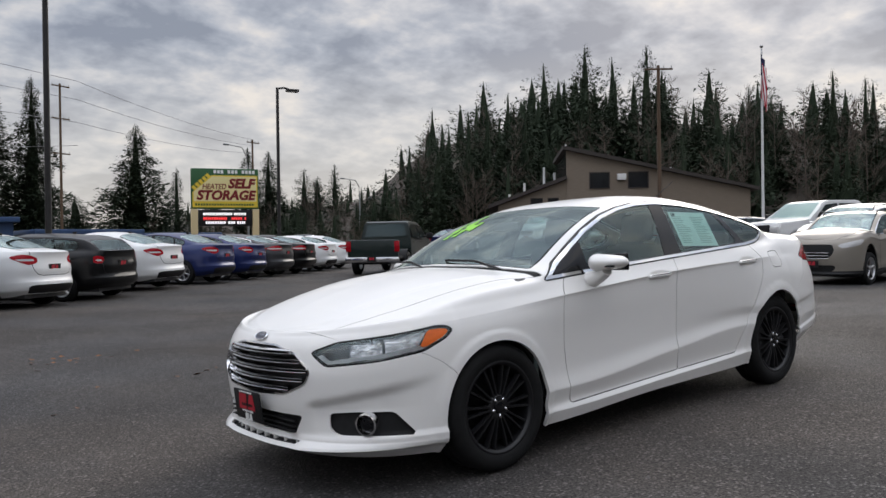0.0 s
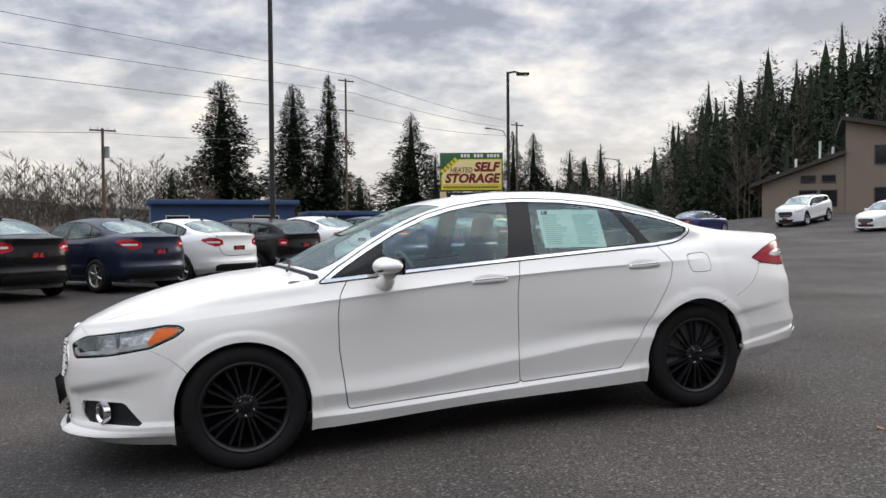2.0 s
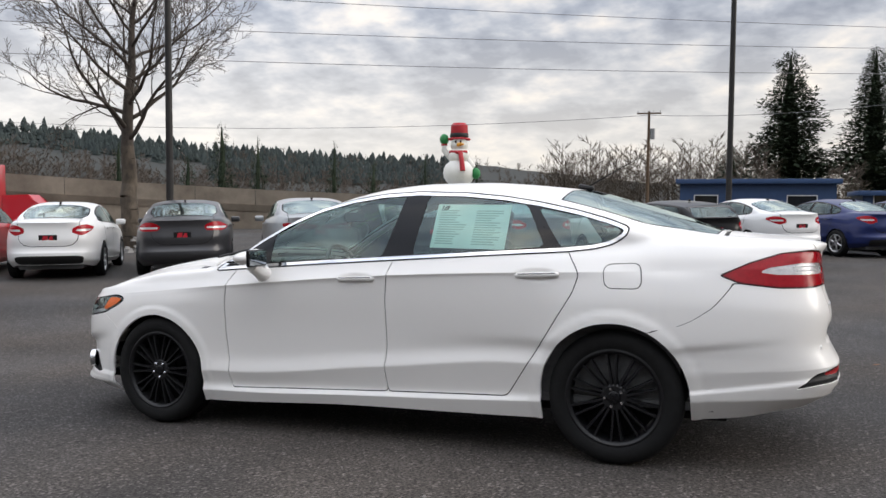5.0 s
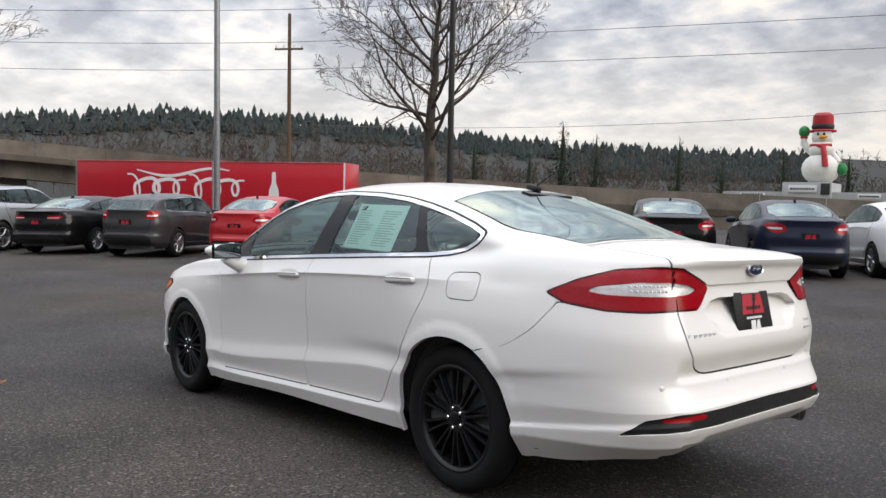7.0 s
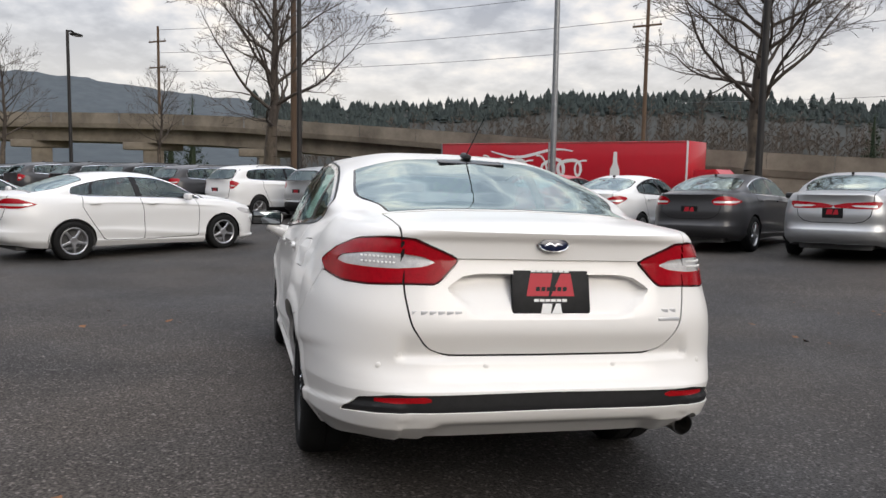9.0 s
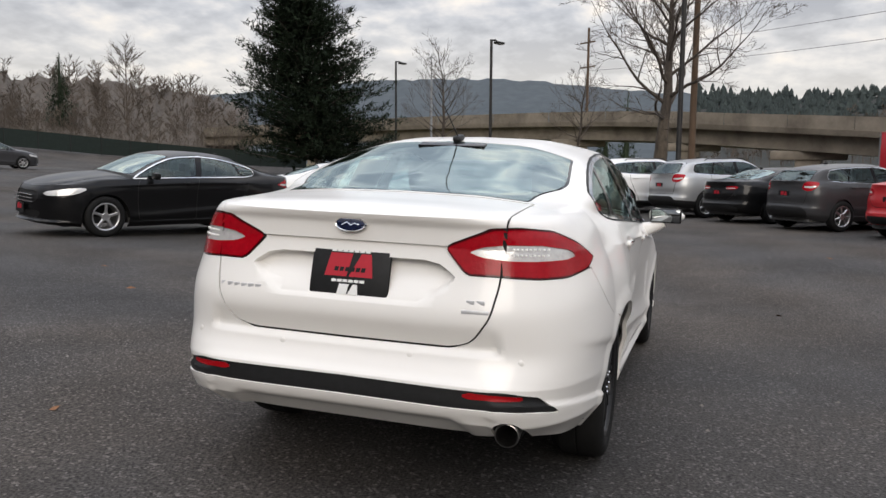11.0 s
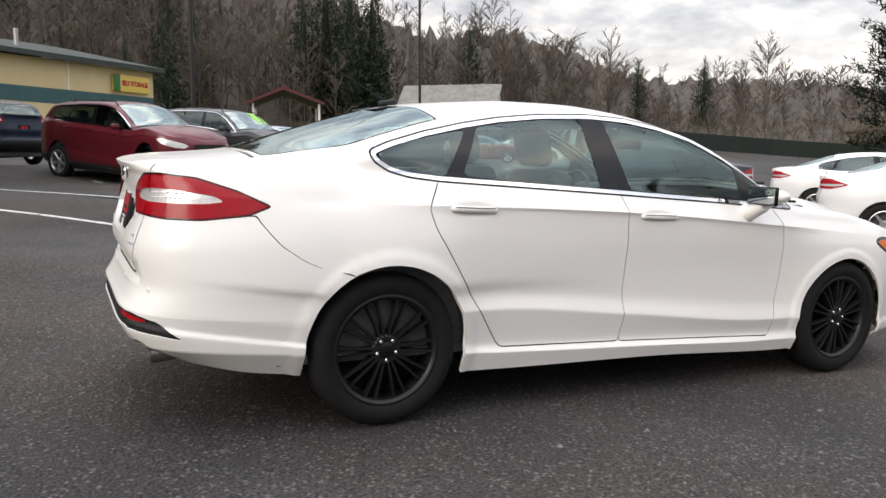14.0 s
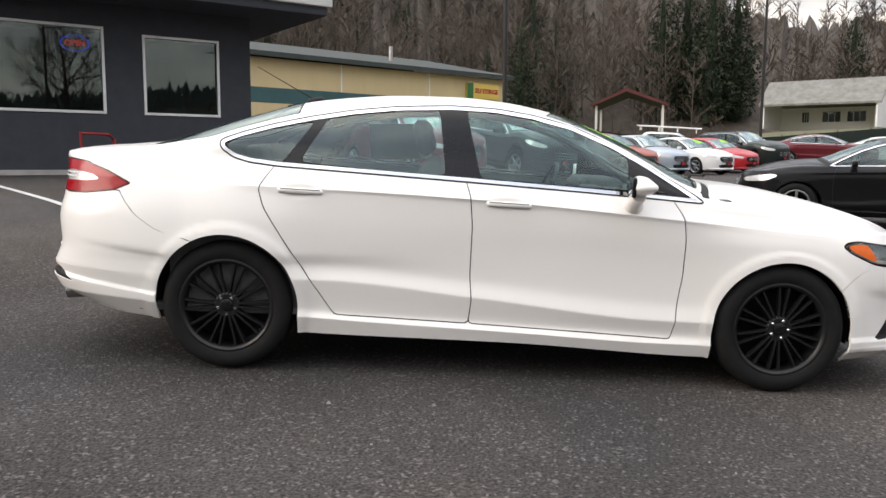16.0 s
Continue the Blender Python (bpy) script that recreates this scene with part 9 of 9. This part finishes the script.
def big_pine(x, y):
    ob = tagged(new("tree"), "broad dense dark pine at the lot's edge", "tree")
    rng = random.Random(44)
    s, t = Soup(), Soup()
    lean = np.array((.73, -1.3, 0))
    t.stick(np.array((0, 0, -.5)), lean * .55 + (0, 0, 6), .34, .22, 8)
    t.stick(lean * .55 + (0, 0, 6), lean + (0, 0, 15.5), .22, .04, 8)

    def brush(c, d, size, count, width):
        """A tuft of needles about a shoot that points along d."""
        for _ in range(count):
            q = c + d * rng.uniform(-.5, .5) * size + np.array([rng.gauss(0, .16) * size for _k in range(3)])
            w = d * rng.uniform(.3, 1.0) + np.array((rng.gauss(0, .55), rng.gauss(0, .55), rng.gauss(.1, .4)))
            w = w / np.linalg.norm(w) * size * rng.uniform(.35, .62)
            e = np.cross(w, (rng.gauss(0, .6), rng.gauss(0, .6), 1.0))
            s.tri(q - e / max(np.linalg.norm(e), 1e-6) * width, q + e / max(np.linalg.norm(e), 1e-6) * width, q + w)
    z, turn = 1.7, 0.0
    while z < 15.9:
        widest = 7.3 * (1 - z / 16.6) ** .78 * min(1, .70 + z * .075)
        count = 9 if z < 12 else 6
        for k in range(count):
            a = turn + (k + rng.uniform(-.35, .35)) * 6.283 / count
            reach = widest * rng.choice((.58, .72, .86, .95, 1.02, 1.10))
            out = np.array((math.cos(a), math.sin(a), 0))
            side = np.array((-out[1], out[0], 0))
            root = lean * min(1, z / 11) + (0, 0, z + rng.uniform(-.25, .25))
            rise = rng.uniform(-.10, .10) + .02 * z
            at = lambda f: root + out * reach * f + (0, 0, reach * (rise * f - .12 * f + .17 * f ** 3))
            t.stick(root, at(.5), .055, .035, 4)
            t.stick(at(.5), at(.95), .035, .012, 4)
            # side shoots that spread in a flat fan and turn up at their tips
            for m in range(15):
                f = .30 + .72 * (m + rng.random()) / 15
                off = rng.uniform(-1, 1) * (.12 + .30 * math.sin(min(1, f) * 2.6)) * min(reach, 4.5) * .75
                c = at(f) + side * off + np.array((0, 0, abs(off) * .10 + rng.gauss(0, .08)))
                d = out * .75 + side * math.copysign(.5, off) + np.array((0, 0, .25 + .65 * f * rng.random()))
                brush(c, d / np.linalg.norm(d), rng.uniform(.55, .95), 15, .050)
            for f in (.22, .42):
                brush(at(f), out, 1.5, 9, .16)
        turn += 1.1
        z += .50 + .012 * z
    hang("trunk", t.mesh("trunk", BARK, True), ob)
    hang("crown", s.mesh("crown", NEEDLE_PINE), ob, "dense dark pine needles")
    ob.matrix_basis = pose(x, y, ground(x, y))


big_pine(-47.1, -25.0)


# ---- hills and woods ----
def polar(a, d, c=(2.0, 0.0)):
    return c[0] + d * math.cos(radians(a)), c[1] + d * math.sin(radians(a))


def ridge(name, keys, dist, mat, label, depth=(.55, .8, 1.0, 1.25), frac=(.0, .36, .84, .7), rough=.015, step=.6, base=-1.5):
    """A wooded ridge as a band of terrain; keys give its skyline (bearing, rise over distance)."""
    f = keyed(*keys)
    rng = random.Random(len(name))
    bm = bmesh.new()
    a, prev = keys[0][0], None
    while a <= keys[-1][0]:
        rise = float(f(a)) * dist
        row = []
        for k, (dd, fr) in enumerate(zip(depth, frac)):
            x, y = polar(a, dist * dd)
            z = base + (rise - base) * fr + (rng.uniform(-1, 1) * rough * rise if fr > .4 else 0)
            row.append(bm.verts.new((x, y, z)))
        if prev:
            for p, q in zip(range(len(row) - 1), range(1, len(row))):
                bm.faces.new((prev[p], row[p], row[q], prev[q]))
        prev = row
        a += step
    ob = part(name, bm, mat, None)
    return tagged(ob, label, "hill", kind="structure"), f


def bare_kind(s, rng, limbs, thick=1.0):
    """A leafless tree one unit high, for woods: a thin stem and an upswept crown of fine twigs."""
    def blade(p, q, w):
        d = q - p
        sd = np.cross(d, (rng.gauss(0, 1), rng.gauss(0, 1), rng.gauss(0, .5)))
        sd = sd / max(np.linalg.norm(sd), 1e-6) * w
        s.tri(p - sd, p + sd, q)
    s.stick(np.zeros(3), np.array((rng.gauss(0, .02), rng.gauss(0, .02), .90)), .010, .003, 3)
    for _ in range(limbs):
        t = rng.uniform(.18, .98)
        a = rng.random() * 6.283
        L = rng.uniform(.14, .32) * (1.12 - .6 * t)
        d = np.array((math.cos(a), math.sin(a), rng.uniform(.55, 1.7)))
        d /= np.linalg.norm(d)
        q = np.array((0, 0, t * .88))
        blade(q, q + d * L, .0034 * thick)
        for _k in range(11):
            m = q + d * L * rng.uniform(.25, 1.0)
            g = d + np.array((rng.gauss(0, .5), rng.gauss(0, .5), rng.gauss(.25, .3)))
            blade(m, m + g / np.linalg.norm(g) * L * rng.uniform(.3, .7), .0027 * thick)


def far_kind(s, rng):
    """A small far fir one unit high: ragged skirts of needles about a narrow top."""
    n = 7
    tiers = rng.choice((4, 5, 6))
    for k in range(tiers):
        z0, z1 = k / tiers * .86, min(1.0, (k + 1.9) / tiers * .90 + .06)
        r = .5 * (1 - k / tiers) ** .75 + .04
        ring = [np.array((math.cos(6.283 * (j + .5 * (k % 2)) / n), math.sin(6.283 * (j + .5 * (k % 2)) / n), 0)) * r * rng.uniform(.65, 1.15) + (0, 0, z0 + rng.uniform(-.05, .04)) for j in range(n)]
        tip = np.array((rng.gauss(0, .02), rng.gauss(0, .02), z1))
        for j in range(n):
            s.tri(ring[j], ring[(j + 1) % n], tip)


def woods(name, spots, mat, label, kind="fir", seed=1, fine=(70, 5), slim=(.13, .22)):
    """Many trees in one mesh, stamped from a dozen kinds at their own turn, height and girth."""
    rng = random.Random(seed)
    kinds = []
    for i in range(14):
        s = Soup()
        if kind == "fir":
            fir(s, rng, (0, 0, 0), 1.0, .5, fine[0], fine[1], rng.uniform(.0, .16), .06, .20, rng.uniform(.50, .85), .66 if fine[0] < 200 else .48)
        else:
            bare_kind(s, rng, *kind[1:]) if kind[0] == "bare" else far_kind(s, rng)
        tris = []
        for f in s.f:
            tris += [f] if len(f) == 3 else [(f[0], f[1], f[2]), (f[0], f[2], f[3])]
        kinds.append((np.array(s.v), np.array(tris)))
    vs, fs, n = [], [], 0
    for x, y, z, h in spots:
        v, f = kinds[rng.randrange(14)]
        a = rng.random() * 6.283
        g = h * (rng.uniform(.8, 1.25) if kind[0] == "bare" else 2 * rng.uniform(*slim))
        c, t = math.cos(a) * g, math.sin(a) * g
        vs.append(np.stack([x + v[:, 0] * c - v[:, 1] * t, y + v[:, 0] * t + v[:, 1] * c, z + v[:, 2] * h], 1))
        fs.append(f + n)
        n += len(v)
    V, T = np.concatenate(vs), np.concatenate(fs)
    me = bpy.data.meshes.new(name)
    me.vertices.add(len(V)); me.loops.add(T.size); me.polygons.add(len(T))
    me.vertices.foreach_set("co", V.astype(np.float32).ravel())
    me.loops.foreach_set("vertex_index", T.astype(np.int32).ravel())
    me.polygons.foreach_set("loop_start", np.arange(0, T.size, 3, dtype=np.int32))
    me.polygons.foreach_set("loop_total", np.full(len(T), 3, np.int32))
    me.materials.append(mat)
    me.update(calc_edges=True)
    ob = new(name, me)
    return tagged(ob, label, "woods", kind="stuff")


def scatter(keys, dists, count, hmin, hmax, seed, rise=1.0, base=-1.5, even=.06):
    """Spots for trees whose tops follow a skyline; trees stand lower and nearer in front."""
    f = keyed(*keys)
    rng = random.Random(seed)
    out = []
    for _ in range(count):
        a = rng.uniform(keys[0][0], keys[-1][0])
        d = rng.uniform(*dists)
        t = (d - dists[0]) / max(dists[1] - dists[0], 1)
        top = float(f(a)) * d * (.55 + .45 * t) * rise * min(rng.gauss(1 - even, even), 1 + even)
        h = min(rng.uniform(hmin, hmax), max(3.0, (top - base) * .95))
        x, y = polar(a, d)
        out.append((x, y, max(top - h * rng.uniform(.75, 1.0), base + (top - base) * .05 * t), h))
    return out


FAR = ((88, .030), (95, .035), (104, .053), (112, .068), (118, .070), (130, .080), (142, .098), (150, .108), (157, .110), (165, .098), (173, .092), (180, .098))
BLUE = ((160, .070), (172, .085), (180, .100), (186, .110), (190, .120), (197, .126), (205, .117), (212, .100), (222, .080), (235, .06))
part_of = lambda keys, a, b: tuple(k for k in keys if a <= k[0] <= b)
ridge("hill_far", FAR, 420, HILL_MID, "long low wooded hill behind the bridge")
ridge("hill_blue", BLUE, 1100, HILL_HAZED, "distant hazy wooded mountain")


def crest(spots, keys, low, high, share):
    """Firs along the top of a hill; below it, between two bearings, they leave the slope to bare woods."""
    f = keyed(*keys)
    out = []
    for x, y, z, h in spots:
        a, d = math.degrees(math.atan2(y, x - 2)) % 360, math.hypot(x - 2, y)
        if not low < a < high or z + h > share * f(a) * d:
            out.append((x, y, z, h))
    return out


woods("far_woods", crest(scatter(part_of(FAR, 112, 180), (335, 425), 4300, 3.4, 7.4, 5, even=.03), FAR, 130, 169, .80), NEEDLE_HAZED, "distant fir woods on the hill behind the bridge", "far", 5, slim=(.30, .52))
woods("far_brown_woods", scatter(part_of(FAR, 88, 131), (300, 425), 420, 8, 12, 15, 1.0, even=.03), TWIG_RED, "distant bare brown woods on the low hill", ("bare", 11, 2.0), 15)
woods("far_bare_woods", scatter(((98, .030), (120, .045), (135, .068), (145, .088), (150, .094), (158, .090), (165, .082), (170, .070), (180, .055)), (225, 350), 1250, 9, 15, 6, even=.08), TWIG_RED, "bare brown thicket before the far hill", ("bare", 9, 2.4), 6)
woods("roadside_firs", [(*polar(a, d), -1, h) for a, d, h in ((128, 75, 9), (130.5, 78, 10.5), (133, 74, 7), (119, 95, 8), (122, 92, 10), (137, 100, 10), (115, 100, 9), (111, 110, 9), (184.5, 150, 16), (186, 152, 13))], NEEDLE, "dark firs beyond the ramp", "fir", 9, (160, 7))
woods("bare_row", [(*polar(a, d), 0, h) for a, d, h in [(90 + i * .31, 120 + (i * 37 % 17), 8 + (i * 53 % 7) * .8) for i in range(52)] + [(84.2 + i * .28, 104 + i % 3, 5.5 + (i * 7 % 4) * .7) for i in range(9)]], TWIG_RED, "row of bare brown trees across the road", ("bare", 40), 11)
# the steep wooded hill behind the tan building
STEEP = ((14, .175), (20, .19), (25, .20), (30, .215), (36, .23), (42, .24), (47, .225), (51, .205), (54, .18), (56.5, .13), (59, .095), (63, .085), (68, .070), (74, .05), (82, .035))
ridge("hill_steep", STEEP, 135, HILL_BROWN, "steep dark wooded hillside", (.62, .78, 1.0, 1.3), (.0, .30, .72, .80))
woods("hill_firs", scatter(STEEP, (88, 138), 260, 12, 19, 17, .98, even=.04), NEEDLE, "dense dark firs on the steep hillside", "fir", 17, (125, 7), (.28, .42))
woods("hill_bare_woods", scatter(STEEP, (86, 110), 110, 8, 13, 18, .97), TWIG_RED, "bare brown trees among the hillside firs", ("bare", 22), 18)
woods("tall_firs", [(*polar(a, d), z, h) for a, d, z, h in ((41.3, 105, 7, 22), (39, 108, 8, 17), (36.7, 107, 8, 21), (35.6, 110, 7, 19), (33, 112, 6, 15), (28, 108, 5, 16), (29.5, 111, 6, 17), (24, 105, 6, 17), (22, 107, 6, 16), (50.5, 92, 1, 17), (49, 95, 1, 18.5), (53, 90, 1, 13.5), (54.5, 92, 1, 11.5), (46, 98, 4, 16), (62.9, 118, 4, 9.3), (61.9, 118, 4.5, 7.6), (60.6, 117, 5, 9))], NEEDLE, "tall firs that stand over the hillside", "fir", 19, (420, 9), (.20, .30))
# the slope behind the storage hall
BACK = ((212, .088), (217, .108), (222, .116), (227, .118), (230, .13), (233, .152), (236, .176), (239, .192), (244, .192), (248, .215), (254, .25), (262, .27), (272, .29), (285, .30), (300, .28), (318, .24), (335, .2), (352, .17), (374, .16))
def clearing(spots):
    """Leaves out the trees that would stand before the house and the carport."""
    out = []
    for x, y, z, h in spots:
        a, d = math.degrees(math.atan2(y, x - 2)) % 360, math.hypot(x - 2, y)
        if not (236 < a < 248 and d < 116) and not (250 < a < 258 and d < 84):
            out.append((x, y, z, h))
    return out


ridge("hill_back", BACK, 152, HILL_BROWN, "brown wooded slope behind the storage hall", (.72, .83, 1.0, 1.3), (.02, .34, .86, .84), rough=.05, step=.3, base=1.0)
woods("back_bare_woods", clearing(scatter(BACK, (106, 154), 1250, 10, 17, 23, 1.03, 2.0, .05)), TWIG_RED, "dense bare brown woods on the slope", ("bare", 19, 1.5), 23)
woods("back_thicket", clearing([(*polar(a, d), 1.0, h) for a, d, h in [(212 + i * .62, 98 + (i * 29 % 13) * .8, 4.2 + (i * 31 % 9) * .45) for i in range(200)]]), TWIG_RED, "brown thicket at the foot of the slope", ("bare", 26), 24)
woods("back_firs", clearing(scatter(((259, .23), (270, .27), (285, .28), (300, .26), (330, .2), (374, .16)), (104, 150), 84, 14, 23, 29, 1.0, 2.0)), NEEDLE, "dark firs among the bare woods", "fir", 29, (230, 9), (.18, .28))
woods("back_lone_firs", [(*polar(a, d), z, h) for a, d, z, h in ((224.3, 125, 3.5, 13.2), (228.8, 122, 3.5, 12.6), (241.0, 125, 5, 17), (248.2, 118, 5, 22), (249.8, 116, 5, 25), (251.6, 119, 5, 26), (253.2, 117, 5, 23), (263.0, 85, 2.5, 14), (265.5, 88, 2.5, 12))], NEEDLE, "lone firs on the slope", "fir", 31, (520, 11), (.16, .22))
woods("back_lone_bare", [(*polar(a, d), z, h) for a, d, z, h in ((220.2, 122, 3.5, 16), (230.8, 120, 3.5, 18), (222, 125, 3.5, 12.5), (234, 120, 5, 16), (216.5, 125, 3, 10.5))], TWIG_RED, "taller bare trees over the slope", ("bare", 46), 33)


# ---- small things on the ground ----
def fallen_leaves():
    rng = random.Random(8)
    s = Soup()
    spots = [(-2.1, 5.8, .45, 26), (-2.7, -2.4, .3, 3), (-2.7, -1.6, .3, 2), (-.8, 4.3, .35, 5), (-4, 4.5, 2.2, 10), (4.2, -3.2, 1.8, 6), (3.6, 3.2, 2.0, 6), (-5.5, -4, 2.5, 8)]
    for x, y, sp, n in spots:
        for _ in range(n):
            px, py = rng.gauss(x, sp), rng.gauss(y, sp * .6)
            if abs(px) < 2.7 and abs(py) < 1.2:
                continue
            z = ground(px, py) + .006
            L, a = rng.uniform(.025, .055), rng.random() * 6.283
            d = np.array((math.cos(a), math.sin(a), rng.uniform(0, .25))) * L
            e = np.array((-math.sin(a), math.cos(a), rng.uniform(-.2, .3))) * L * rng.uniform(.5, .8)
            c = np.array((px, py, z))
            s.tri(c - d, c + e, c + d)
            s.tri(c - d, c + d, c - e + (0, 0, L * .2))
    tagged(new("fallen_leaves", s.mesh("fallen_leaves", material("dead_leaf", (.24, .10, .035), .8, base2=(.12, .06, .03), scale=30))), "scattered brown fallen leaves on asphalt", "leaves", kind="stuff")


def grit():
    """Loose pale stones and crumbs on the asphalt."""
    rng = random.Random(12)
    s = Soup()
    for _ in range(1300):
        a, d = rng.random() * 6.283, rng.uniform(1.2, 6.5)
        px, py = d * math.cos(a) * 1.15, d * math.sin(a)
        if abs(px) < 2.3 and abs(py) < .85:
            continue
        r_ = rng.uniform(.003, .008) if rng.random() < .93 else rng.uniform(.008, .016)
        c = np.array((px, py, ground(px, py)))
        t = [c + np.array((math.cos(k) * r_, math.sin(k) * r_, 0)) for k in (a, a + 1.6, a + 3.0, a + 4.5)]
        top = c + (0, 0, r_ * .9)
        for k in range(4):
            s.tri(t[k], t[(k + 1) % 4], top)
    tagged(new("loose_grit", s.mesh("loose_grit", material("pale_grit", (.22, .205, .19), .9, base2=(.08, .075, .07), scale=9))), "loose pale grit on the asphalt", "grit", kind="stuff")


def rock_bed(x, y, n, spread):
    rng = random.Random(31)
    s = Soup()
    for _ in range(n):
        a = rng.random() * 6.283
        d = spread * math.sqrt(rng.random())
        px, py = x + d * math.cos(a), y + d * math.sin(a)
        r_ = rng.uniform(.05, .16)
        z = ground(px, py) + .05 + (1 - d / spread) * .35
        k = len(s.v)
        ring = [np.array((px + math.cos(6.283 * i / 6) * r_ * rng.uniform(.7, 1.2), py + math.sin(6.283 * i / 6) * r_ * rng.uniform(.7, 1.2), z - r_ * .4)) for i in range(6)]
        cap_ = [np.array((px + math.cos(6.283 * i / 6 + .3) * r_ * .6, py + math.sin(6.283 * i / 6 + .3) * r_ * .6, z + r_ * rng.uniform(.3, .6))) for i in range(6)]
        for i in range(6):
            s.quad(ring[i], ring[(i + 1) % 6], cap_[(i + 1) % 6], cap_[i])
        for i in range(1, 5):
            s.tri(cap_[0], cap_[i], cap_[i + 1])
    tagged(new("rock_bed", s.mesh("rock_bed", material("grey_river_rock", (.32, .31, .29), .8, base2=(.14, .135, .125), scale=4))), "pale river rocks heaped round a tree", "rocks", kind="stuff")


fallen_leaves()
grit()
rock_bed(-16.2, 14.0, 260, 2.4)
